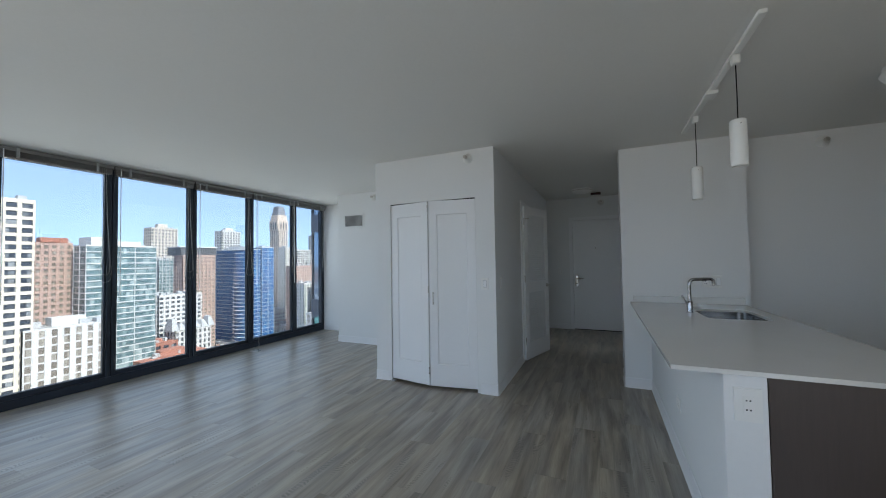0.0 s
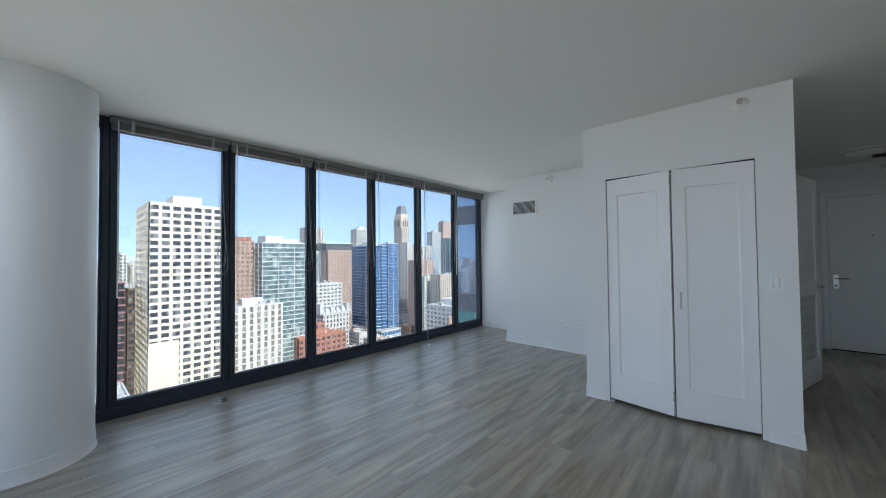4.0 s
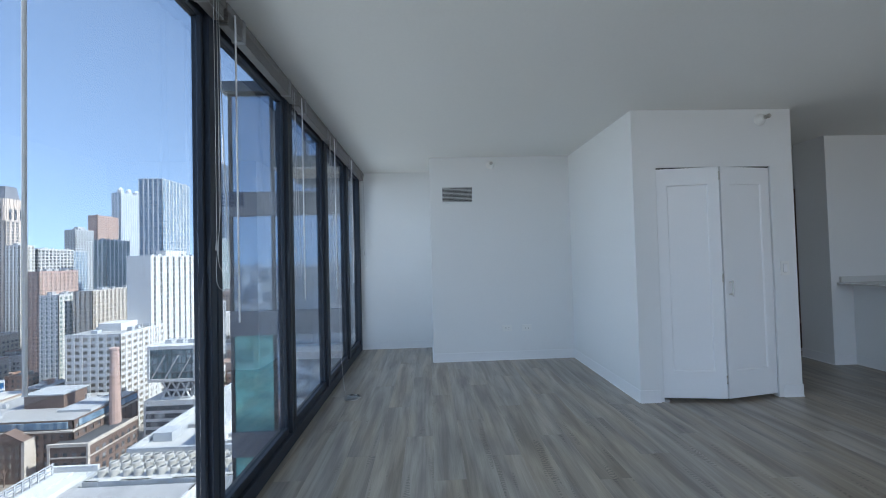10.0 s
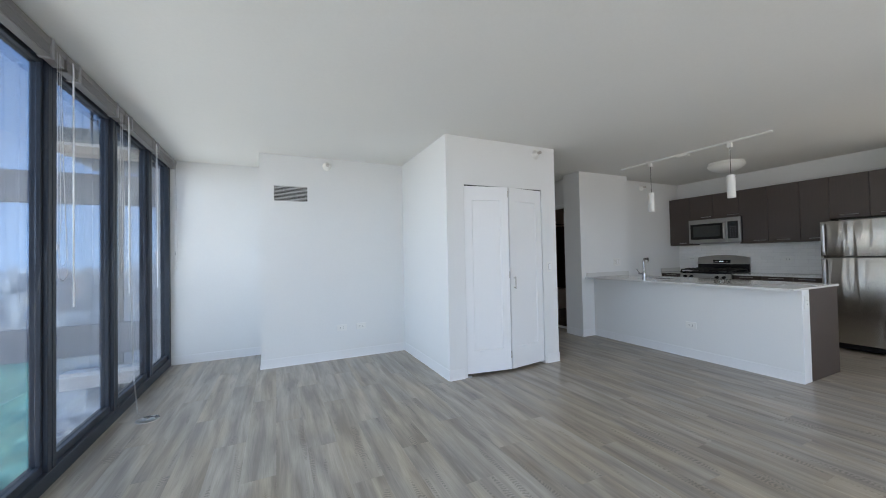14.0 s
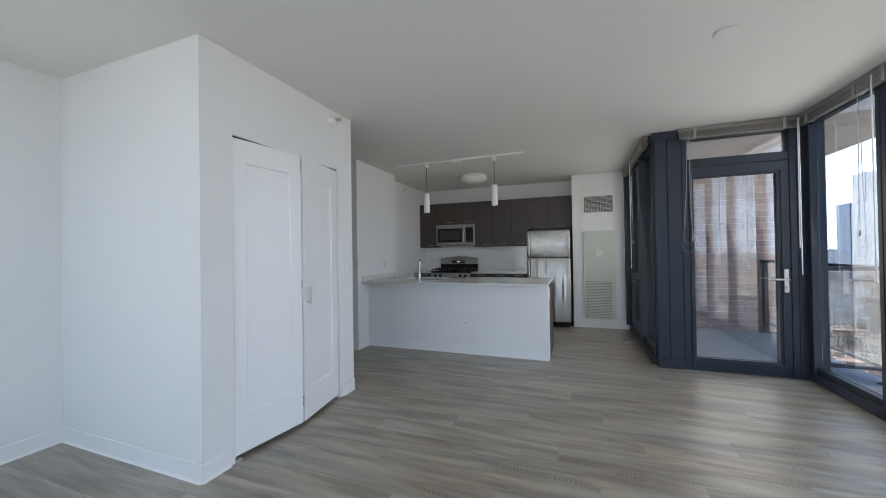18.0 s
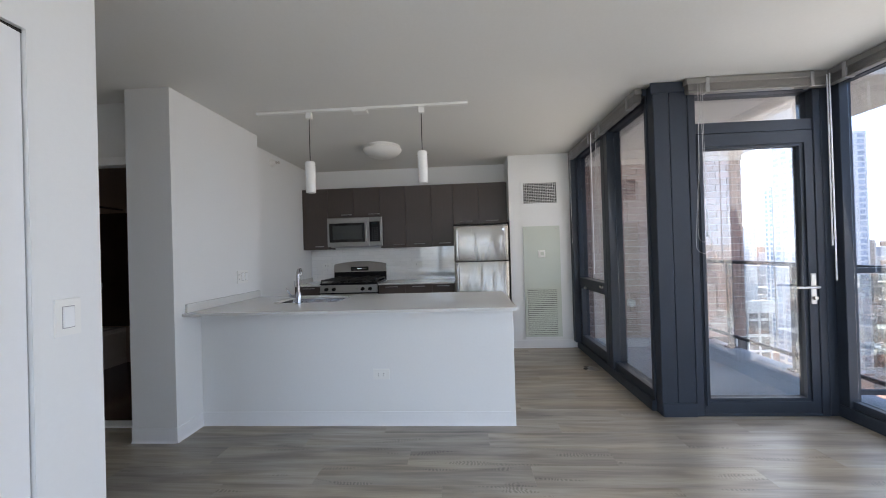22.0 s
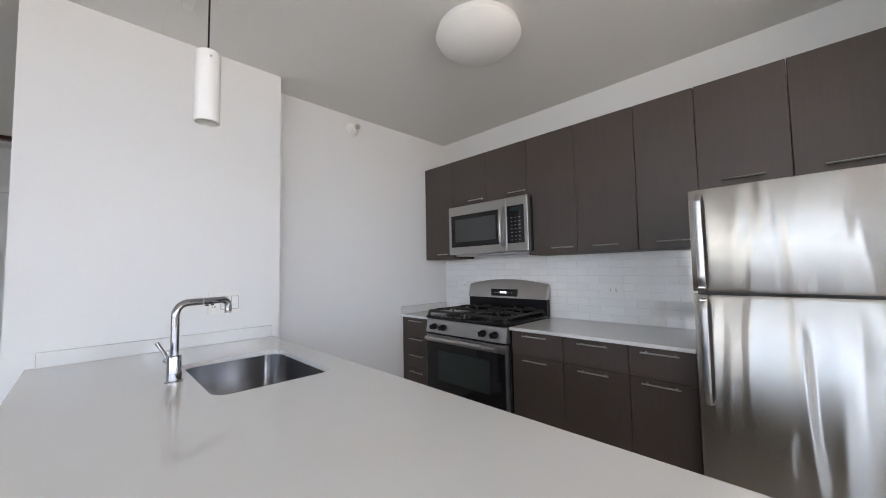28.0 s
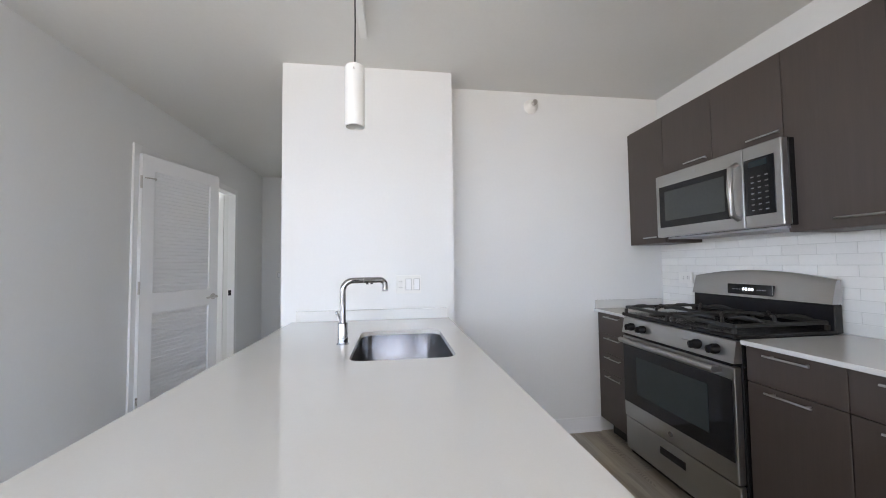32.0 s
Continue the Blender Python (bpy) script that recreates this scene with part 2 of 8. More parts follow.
def mk_brushed(name, col, rough):
    """Rolled steel sheet: fine sideways brushing and slow ripples that run up and down."""
    m = bpy.data.materials.new(name)
    m.use_nodes = True
    n, l = m.node_tree.nodes, m.node_tree.links
    b = n["Principled BSDF"]
    b.inputs["Metallic"].default_value = 1.0
    b.inputs["Roughness"].default_value = rough
    tc = n.new("ShaderNodeTexCoord")

    def noise_at(s, detail, dist=0.0):
        mp = n.new("ShaderNodeMapping")
        mp.inputs["Scale"].default_value = s
        l.new(tc.outputs["Object"], mp.inputs[0])
        t = n.new("ShaderNodeTexNoise")
        t.inputs["Scale"].default_value = 1.0
        t.inputs["Detail"].default_value = detail
        t.inputs["Distortion"].default_value = dist
        l.new(mp.outputs[0], t.inputs["Vector"])
        return t.outputs["Fac"]
    ripple = noise_at((1, 11.0, 1.2), 0.3, 0.6)
    tone = noise_at((3, 2.0, 60), 3.0)
    mr = n.new("ShaderNodeMapRange")
    mr.inputs["To Min"].default_value = 0.95
    mr.inputs["To Max"].default_value = 1.05
    l.new(tone, mr.inputs["Value"])
    cm = n.new("ShaderNodeVectorMath")
    cm.operation = 'SCALE'
    cm.inputs[0].default_value = col
    l.new(mr.outputs[0], cm.inputs["Scale"])
    l.new(cm.outputs[0], b.inputs["Base Color"])
    b1 = n.new("ShaderNodeBump")
    b1.inputs["Strength"].default_value = 1.0
    b1.inputs["Distance"].default_value = 0.0125
    l.new(ripple, b1.inputs["Height"])
    l.new(b1.outputs[0], b.inputs["Normal"])
    tg = n.new("ShaderNodeTangent")
    tg.direction_type = 'RADIAL'
    tg.axis = 'Z'
    l.new(tg.outputs[0], b.inputs["Tangent"])
    b.inputs["Anisotropic"].default_value = 0.98
    b.inputs["Anisotropic Rotation"].default_value = 0.25
    return m


M_WALL = mk("wall_paint", (0.745, 0.755, 0.755), 0.62, var=0.015, scale=1.5, bump=0.12, bscale=260)
M_CEIL = mk("ceiling_paint", (0.737, 0.732, 0.704), 0.8, var=0.02, scale=1.2, bump=0.2, bscale=160)
M_DOOR = mk("door_paint", (0.80, 0.81, 0.82), 0.38, var=0.012, scale=2, bump=0.05, bscale=120)
M_BASE = mk("vinyl_base", (0.77, 0.78, 0.79), 0.45, var=0.02, scale=3)
M_FRAME = mk("dark_aluminium", (0.031, 0.040, 0.056), 0.48, metal=0.0, var=0.10, scale=3, bump=0.04, bscale=400, spec=0.32)
M_GLASS = mk_glass("window_glass", (0.74, 0.765, 0.78))
M_CLEAR = mk_glass("balcony_window_glass", (0.88, 0.895, 0.90), 1.15)
M_DOORG = mk_glass("balcony_door_glass", (0.82, 0.835, 0.84), 1.35)
M_RAILG = mk_glass("railing_glass", (0.90, 0.93, 0.93))
M_PLANK = mk_plank("washed_oak_plank")
M_SLAB = mk("screed", (0.13, 0.12, 0.105), 0.8)
M_COLUMN = mk("column_paint", (0.78, 0.80, 0.80), 0.55, var=0.015, scale=1.2, bump=0.1, bscale=240)
M_CAB = mk("cabinet_laminate", (0.064, 0.049, 0.043), 0.45, var=0.09, scale=3.0, fine=9.0, stretch=(14, 14, 0.8), bump=0.12, bscale=30, per=0.05)
M_QUARTZ = mk("pale_quartz", (0.66, 0.66, 0.645), 0.07, var=0.02, scale=4, fine=240, spec=0.55)
M_STEEL = mk("brushed_steel", (0.38, 0.375, 0.365), 0.29, metal=1.0, var=0.03, scale=2, fine=30, stretch=(1, 1, 20), rvar=0.03)
M_FRIDGE = mk_brushed("fridge_steel", (0.55, 0.535, 0.51), 0.26)
M_SINK = mk("satin_steel", (0.55, 0.55, 0.56), 0.14, metal=1.0, var=0.06, scale=3, fine=40, stretch=(1, 1, 14))
M_CHROME = mk("chrome", (0.40, 0.405, 0.43), 0.05, metal=1.0, var=0.01)
M_HANDLE = mk("satin_silver", (0.50, 0.50, 0.505), 0.32, metal=1.0, var=0.03, scale=3)
M_NICKEL = mk("satin_nickel", (0.55, 0.53, 0.50), 0.28, metal=1.0, var=0.03)
M_BLACK = mk("black_enamel", (0.010, 0.010, 0.012), 0.25, var=0.1, spec=0.25)
M_BLKGLASS = mk("black_glass", (0.008, 0.009, 0.011), 0.05, var=0.05, spec=0.35)
M_IRON = mk("cast_iron", (0.018, 0.018, 0.018), 0.6, var=0.2, bump=0.2)
# near-black for small parts; behind grilles and in gaps it paints the shade
M_DARK = mk("painted_dark_void", (0.015, 0.015, 0.016), 0.8)
M_TILE = mk("glazed_white_tile", (0.87, 0.87, 0.86), 0.05, var=0.02, scale=2, per=0.03, bump=0.05, bscale=18, spec=0.9, coat=0.7)
M_GROUT = mk("pale_grout", (0.60, 0.60, 0.59), 0.9)
M_PLASTIC = mk("white_plastic", (0.78, 0.78, 0.76), 0.35, var=0.01)
M_GREYPL = mk("grey_plastic", (0.35, 0.35, 0.36), 0.4)
M_ACPANEL = mk("pale_green_enamel", (0.55, 0.59, 0.53), 0.42, var=0.02)
# aluminium of the blinds; on the wall vent's rear louvres it stands for shade
M_BLIND = mk("blind_aluminium_and_vent_shade", (0.26, 0.25, 0.24), 0.4, metal=0.35, var=0.06, scale=4)
M_CORD = mk("cord", (0.50, 0.50, 0.50), 0.6)
M_WAND = mk("white_wand", (0.86, 0.87, 0.89), 0.2)
M_FLOORBOX = mk("pale_blue_grey_cover", (0.36, 0.38, 0.40), 0.4, var=0.08, scale=20)
M_SHADE = mk("opal_glass", (0.80, 0.80, 0.78), 0.3, var=0.01)
M_BRICK = mk("balcony_brick", (0.43, 0.30, 0.265), 0.85, var=0.14, scale=6, fine=80, bump=0.5, bscale=120, per=0.16)
M_MORTAR = mk("mortar", (0.66, 0.62, 0.58), 0.95, bump=0.3, bscale=200)
M_CONC = mk("balcony_concrete", (0.40, 0.44, 0.48), 0.75, var=0.10, scale=2, bump=0.2, bscale=90)
M_SOFFIT = mk("painted_soffit", (0.76, 0.71, 0.65), 0.8, var=0.03)
M_BROWN = mk("brown_tile", (0.10, 0.068, 0.056), 0.16, var=0.15, scale=3)
M_TUB = mk("tub_enamel", (0.76, 0.70, 0.66), 0.2)
M_BATHWALL = mk("tan_paint", (0.55, 0.44, 0.38), 0.6, var=0.03)

# ---------------- helpers ----------------


def thing(name, at, label, category, group="", kind=""):
    ob = new(name)
    ob.empty_display_size = 0.1
    ob.location = at
    return tagged(ob, label, category, group, kind)


def origin(ob):
    v = Vector((0, 0, 0))
    while ob is not None:
        v += ob.location
        ob = ob.parent
    return v


def smooth_by_angle(me, deg=35):
    for p in me.polygons:
        p.use_smooth = True
    me.set_sharp_from_angle(angle=radians(deg))


def part(name, bm, material, parent=None, label="", smooth=False, kind=""):
    """Links a bmesh, given in world metres, as one mesh object under a thing or a part."""
    if parent is not None:
        bm.transform(Matrix.Translation(-origin(parent)))
    me = bpy.data.meshes.new(name)
    bm.normal_update()
    bm.to_mesh(me)
    bm.free()
    if smooth:
        smooth_by_angle(me)
    me.materials.append(material)
    ob = new(name, me)
    ob.parent = parent
    return tagged(ob, label, "", "", kind)


def solo(name, bm, material, at, label, category, group="", kind="", smooth=False):
    """A thing that is one mesh, with its origin at its base."""
    bm.transform(Matrix.Translation(-Vector(at)))
    me = bpy.data.meshes.new(name)
    bm.normal_update()
    bm.to_mesh(me)
    bm.free()
    if smooth:
        smooth_by_angle(me)
    me.materials.append(material)
    ob = new(name, me)
    ob.location = at
    return tagged(ob, label, category, group, kind)


def box(bm, x0, x1, y0, y1, z0, z1, bev=0.0, seg=1):
    x0, x1 = min(x0, x1), max(x0, x1)
    y0, y1 = min(y0, y1), max(y0, y1)
    z0, z1 = min(z0, z1), max(z0, z1)
    r = bmesh.ops.create_cube(bm, size=1.0)
    for v in r["verts"]:
        v.co = Vector((x0 + (v.co.x + 0.5) * (x1 - x0), y0 + (v.co.y + 0.5) * (y1 - y0), z0 + (v.co.z + 0.5) * (z1 - z0)))
    if bev > 0:
        es = list({e for v in r["verts"] for e in v.link_edges})
        bmesh.ops.bevel(bm, geom=es, offset=min(bev, 0.45 * min(x1 - x0, y1 - y0, z1 - z0)), segments=seg, affect='EDGES', profile=0.5)
    return bm


def B(*a, **k):
    return box(bmesh.new(), *a, **k)


def lathe(bm, cx, cy, prof, n=32, axis='Z'):
    """Turned solid: prof is a list of (radius, height)."""
    rings = []
    for r, z in prof:
        ring = []
        for i in range(n):
            a = 2 * math.pi * i / n
            u, v = r * math.cos(a), r * math.sin(a)
            if axis == 'Z':
                co = (cx + u, cy + v, z)
            elif axis == 'X':
                co = (z, cx + u, cy + v)
            else:
                co = (cx + u, z, cy + v)
            ring.append(bm.verts.new(co))
        rings.append(ring)
    for a, b in zip(rings, rings[1:]):
        for i in range(n):
            bm.faces.new((a[i], a[(i + 1) % n], b[(i + 1) % n], b[i]))
    bm.faces.new(rings[0][::-1])
    bm.faces.new(rings[-1])
    bmesh.ops.recalc_face_normals(bm, faces=bm.faces[:])
    return bm


def tube(bm, pts, r, n=10, caps=True):
    """Round tube along a line of points."""
    pts = [Vector(p) for p in pts]
    rings, up = [], None
    for i, p in enumerate(pts):
        t = (pts[min(i + 1, len(pts) - 1)] - pts[max(i - 1, 0)]).normalized()
        if up is None:
            up = t.orthogonal().normalized()
        up = (up - t * up.dot(t)).normalized()
        s = t.cross(up)
        rr = r[i] if isinstance(r, (list, tuple)) else r
        rings.append([bm.verts.new(p + rr * (math.cos(2 * math.pi * k / n) * up + math.sin(2 * math.pi * k / n) * s)) for k in range(n)])
    for a, b in zip(rings, rings[1:]):
        for k in range(n):
            bm.faces.new((a[k], a[(k + 1) % n], b[(k + 1) % n], b[k]))
    if caps:
        bm.faces.new(rings[0][::-1])
        bm.faces.new(rings[-1])
    bmesh.ops.recalc_face_normals(bm, faces=bm.faces[:])
    return bm


def arc(c, u, v, r, a0, a1, n=8):
    """Points of an arc about c in the plane of u and v, angles in degrees."""
    c, u, v = Vector(c), Vector(u), Vector(v)
    return [c + r * (math.cos(radians(a0 + (a1 - a0) * i / n)) * u + math.sin(radians(a0 + (a1 - a0) * i / n)) * v) for i in range(n + 1)]


def panel_with_holes(bm, u0, u1, w0, w1, holes, place, depth):
    """A slab in the plane (u, w) with rectangular holes through it; place(u, w, d) gives the world point at depth d."""
    us = sorted({u0, u1, *[h[0] for h in holes], *[h[1] for h in holes]})
    ws = sorted({w0, w1, *[h[2] for h in holes], *[h[3] for h in holes]})

    def solid(i, j):
        if not (0 <= i < len(us) - 1 and 0 <= j < len(ws) - 1):
            return False
        cu, cw = (us[i] + us[i + 1]) / 2, (ws[j] + ws[j + 1]) / 2
        return not any(h[0] < cu < h[1] and h[2] < cw < h[3] for h in holes)
    cache = {}

    def vert(i, j, d):
        if (i, j, d) not in cache:
            cache[(i, j, d)] = bm.verts.new(place(us[i], ws[j], d))
        return cache[(i, j, d)]
    for i in range(len(us) - 1):
        for j in range(len(ws) - 1):
            if not solid(i, j):
                continue
            bm.faces.new([vert(*p, 0) for p in ((i, j), (i + 1, j), (i + 1, j + 1), (i, j + 1))])
            bm.faces.new([vert(*p, depth) for p in ((i, j + 1), (i + 1, j + 1), (i + 1, j), (i, j))])
            for a, b, di, dj in (((i, j), (i + 1, j), 0, -1), ((i + 1, j), (i + 1, j + 1), 1, 0), ((i + 1, j + 1), (i, j + 1), 0, 1), ((i, j + 1), (i, j), -1, 0)):
                if not solid(i + di, j + dj):
                    bm.faces.new((vert(*a, 0), vert(*b, 0), vert(*b, depth), vert(*a, depth)))
    bmesh.ops.recalc_face_normals(bm, faces=bm.faces[:])
    return bm

# ---------------- shell: floor, walls, ceiling ----------------
ZC = 2.44                       # ceiling
XW, XG = -2.67, -2.712           # main window wall: inner face, glass
YF = 2.06                       # far end of the window wall
YV = 1.34                       # wall with the air vent
XR = -1.695                     # corner of the recess
XC = 1.395                      # closet, hall side
XK, YK = 5.20, 0.915             # kitchen walls
XWING, YWING = 2.535, 0.716      # wing wall that carries the counter
XA = 4.757                      # air handler closet face
YKW = -2.66         # kitchen window wall
XD = 2.90                       # balcony door plane
YS, YSG = -3.90, -3.955          # south window wall
HALL_X, HALL_Y = 2.73, 3.665     # hall: right wall, entry wall

floor = tagged(part("floor", box(B(-2.80, 2.989, -4.05, 4.2, -0.30, -0.006), 2.9895, 5.29, -2.795, 4.2, -0.30, -0.006), M_SLAB), "washed grey-brown plank floor", "floor", kind="structure")
tagged(part("ceiling", box(B(-2.80, 2.989, -4.05, 4.2, ZC, ZC + 0.28), 2.9895, 5.30, -2.795, 4.2, ZC, ZC + 0.28), M_CEIL), "smooth matt white ceiling", "ceiling", kind="structure")


def wall(name, bm, label="smooth white painted wall", material=None):
    return tagged(part(name, bm, material or M_WALL), label, "wall", kind="structure")


def px(x):          # place for a wall in the plane x
    return lambda u, w, d: (x + d, u, w)


def py(y):
    return lambda u, w, d: (u, y + d, w)


wall("wall_recess", B(-2.80, XR, YF, YF + 0.12, 0, ZC))
wall("wall_vent", B(XR, 0.0, YV, YF + 0.12, 0, ZC))
wall("wall_closet_side", B(0.0, 0.11, 0.0, YF + 0.12, 0, ZC))
wall("wall_closet_front", panel_with_holes(bmesh.new(), 0.11, XC, 0.0, ZC, [(0.197, 1.193, 0.0, 1.95)], py(0.0), 0.11))
wall("wall_hall_west", panel_with_holes(bmesh.new(), 0.11, HALL_Y + 0.1, 0.0, ZC, [(1.26, 1.95, 0.0, 2.03), (2.10, 2.81, 0.0, 2.03)], px(XC), -0.11))
wall("wall_closet_back", B(0.11, XC - 0.11, 2.0, 2.05, 0, ZC))
wall("wall_entry", panel_with_holes(bmesh.new(), XC, HALL_X, 0.0, ZC, [(1.845, 2.68, 0.0, 2.03)], py(HALL_Y), 0.10))
wall("wall_hall_east", panel_with_holes(bmesh.new(), 1.04, HALL_Y, 0.0, ZC, [(1.18, 2.0, 0.0, 1.98)], px(HALL_X), 0.10))
wall("wall_wing", B(XWING, 3.575, YWING, 1.04, 0, ZC))
wall("wall_kitchen_side", B(3.575, XK + 0.1, YK, 1.04, 0, ZC))
wall("wall_kitchen_back", B(XK, XK + 0.1, -1.862, YK, 0, ZC))
wall("wall_air_closet", B(XA, XK + 0.1, -2.79, -1.862, 0, ZC))
# bathroom beyond the hall and bedroom behind the closet
wall("wall_bath_north", B(HALL_X + 0.1, 4.45, 3.60, 3.66, 0, ZC), "tan painted bathroom wall", M_BATHWALL)
wall("wall_bath_east", B(4.35, 4.45, 1.04, 3.60, 0, ZC), "tan painted bathroom wall", M_BATHWALL)
wall("wall_bath_south", B(HALL_X + 0.1, 4.35, 1.04, 1.10, 0, ZC), "tan painted bathroom wall", M_BATHWALL)
wall("wall_bedroom_north", B(-2.80, XC - 0.11, 4.1, 4.2, 0, ZC))
wall("wall_bedroom_west", panel_with_holes(bmesh.new(), 2.18, 4.1, 0, ZC, [(2.5, 3.9, 0.13, 2.34)], px(XG), -0.10))

# floor planks
random.seed(5)
PW, PL = 0.183, 1.22


plank_meshes = {}


def plank(x0, x1, y0, y1):
    key = (round(x1 - x0, 3), round(y1 - y0, 3))
    if key not in plank_meshes:
        me = bpy.data.meshes.new("plank")
        bm = B(0, key[0] - 0.0004, 0, key[1] - 0.0004, -0.005, 0.0, bev=0.0003)
        bm.to_mesh(me)
        bm.free()
        me.materials.append(M_PLANK)
        plank_meshes[key] = me
    ob = new("plank", plank_meshes[key])
    ob.location = (x0, y0, 0)
    ob.parent = floor


X_FIRST = -2.64 - PW
cols = int((4.8 - X_FIRST) / PW) + 1
for i in range(cols):
    x0 = X_FIRST + i * PW
    lo_y, hi_y = (-3.98, 3.70) if x0 + PW / 2 < 3.0 else (-2.70, 0.93)
    y = -3.98 - (i * 0.41 % 1.0) * PL
    while y < hi_y:
        y1 = y + PL
        if min(y1, hi_y) - max(y, lo_y) > 0.02:
            plank(x0, x0 + PW, max(y, lo_y), min(y1, hi_y))
        y = y1

# ---------------- window walls ----------------
ZB, ZT = 0.135, 2.34            # glass bottom and top


def window_wall(name, u_edges, inner, glass, axis, sign, label, posts=()):
    """Curtain wall: rails, split mullions and panes. u_edges: (start, end) of each pane along the wall;
    axis 'x' for a wall in a plane x, 'y' for a plane y; sign points out of the room."""
    base = (inner, u_edges[0][0], 0) if axis == 'x' else (u_edges[0][0], inner, 0)
    top = thing(name, base, label, "window", kind="structure")

    def slab(u0, u1, d0, d1, z0, z1, bev=0.003):
        a, b = inner + sign * d0, inner + sign * d1
        return B(a, b, u0, u1, z0, z1, bev=bev) if axis == 'x' else B(u0, u1, a, b, z0, z1, bev=bev)
    us = [min(e) for e in u_edges] + [max(e) for e in u_edges]
    lo, hi = min(us) - 0.07, max(us) + 0.07
    part("bottom_rail", slab(lo, hi, 0.0, 0.085, 0.0, 0.085), M_FRAME, top)
    part("bottom_rail", slab(lo, hi, 0.022, 0.08, 0.086, ZB), M_FRAME, top)
    part("top_rail", slab(lo, hi, 0.0, 0.085, 2.385, ZC - 0.002), M_FRAME, top)
    part("top_rail", slab(lo, hi, 0.022, 0.08, ZT, 2.384), M_FRAME, top)
    edges = sorted([tuple(sorted(e)) for e in u_edges])
    gaps = [(lo, edges[0][0])] + [(a[1], b[0]) for a, b in zip(edges, edges[1:])] + [(edges[-1][1], hi)]
    for a, b in gaps:
        mid = (a + b) / 2
        if b - a > 0.1:
            part("mullion", slab(a + 0.018, mid - 0.004, 0.0, 0.078, 0.087, 2.384), M_FRAME, top)
            part("mullion", slab(mid + 0.004, b - 0.018, 0.0, 0.078, 0.087, 2.384), M_FRAME, top)
            part("gasket", slab(mid - 0.004, mid + 0.004, 0.02, 0.07, 0.087, 2.384, 0), M_BLACK, top)
            part("bead", slab(a, a + 0.0175, 0.022, 0.066, ZB, ZT), M_FRAME, top)
            part("bead", slab(b - 0.0175, b, 0.022, 0.066, ZB, ZT), M_FRAME, top)
        else:
            part("mullion", slab(a, b, 0.0, 0.078, 0.087, 2.384), M_FRAME, top)
    d = abs(glass - inner)
    for a, b in edges:
        p = part("pane", slab(a + 0.001, b - 0.001, d, d + 0.004, ZB, ZT, 0), M_GLASS, top)
        p.visible_shadow = False
    return top


PITCH = 0.866
main_edges = [(-2.938 + i * PITCH, -2.192 + i * PITCH) for i in range(-1, 6)]
main_edges = [(max(a, -3.80), min(b, 1.99)) for a, b in main_edges]
window_wall("window_1", main_edges, XW, XG, 'x', -1, "floor-to-ceiling dark aluminium window wall over the city")
south_edges = [(2.09, 2.83)] + [(1.97 - 0.746 - i * PITCH, 1.97 - i * PITCH) for i in range(6)]
south_edges = [(max(a, -2.55), b) for a, b in south_edges if b > -2.4]
window_wall("window_2", south_edges, YS, YSG, 'y', -1, "floor-to-ceiling dark aluminium windows beside the balcony door")
tagged(part("wall_corner_post", B(-2.80, XW, -4.06, -3.872, 0, ZC, bev=0.004), M_FRAME), "dark aluminium corner post of the window walls", "window frame", kind="structure")

# kitchen window: one pane over an awning sash, one tall pane
kw = thing("window_3", (3.8, YKW, 0), "dark aluminium kitchen window onto the brick balcony", "window", kind="structure")


def ks(x0, x1, d0, d1, z0, z1, bev=0.003):
    return B(x0, x1, YKW - d0, YKW - d1, z0, z1, bev=bev)


part("bottom_rail", ks(2.99, XA - 0.001, 0.0, 0.129, 0.0, 0.085), M_FRAME, kw)
part("bottom_rail", ks(2.99, 4.663, 0.025, 0.128, 0.086, 0.15), M_FRAME, kw)
part("top_rail", ks(2.99, XA - 0.001, 0.0, 0.129, 2.385, ZC - 0.002), M_FRAME, kw)
part("top_rail", ks(2.99, 4.663, 0.025, 0.128, ZT, 2.384), M_FRAME, kw)
part("jamb", ks(4.664, XA - 0.001, -0.045, 0.13, 0.087, 2.384), M_FRAME, kw)
part("bead", ks(4.641, 4.6635, 0.02, 0.12, 0.151, ZT), M_FRAME, kw)
part("mullion", ks(3.765, 3.84, 0.0, 0.13, 0.087, 2.384), M_FRAME, kw)
part("mullion", ks(3.685, 3.76, 0.0, 0.13, 0.087, 2.384), M_FRAME, kw)
part("gasket", ks(3.76, 3.765, 0.02, 0.12, 0.087, 2.384, 0), M_BLACK, kw)
part("mullion", ks(2.99, 3.02, 0.02, 0.13, 0.087, 2.384), M_FRAME, kw)
part("transom", ks(3.84, 4.64, 0.01, 0.13, 0.80, 0.885), M_FRAME, kw)
sash = part("awning_sash", panel_with_holes(bmesh.new(), 3.846, 4.634, 0.155, 0.798, [(3.88, 4.60, 0.19, 0.765)], py(YKW - 0.02), -0.06), M_FRAME, kw)
part("latch", B(4.42, 4.46, YKW + 0.0, YKW - 0.021, 0.765, 0.79, bev=0.004), M_NICKEL, sash)
part("latch", B(3.89, 3.93, YKW + 0.02, YKW - 0.012, 0.83, 0.855, bev=0.004), M_NICKEL, kw)
for a, b, c, d in ((3.841, 4.639, 0.886, ZT), (3.88, 4.60, 0.19, 0.765), (3.021, 3.684, 0.151, ZT)):
    p = part("pane", ks(a, b, 0.07, 0.074, c, d, 0), M_CLEAR, kw)
    p.visible_shadow = False

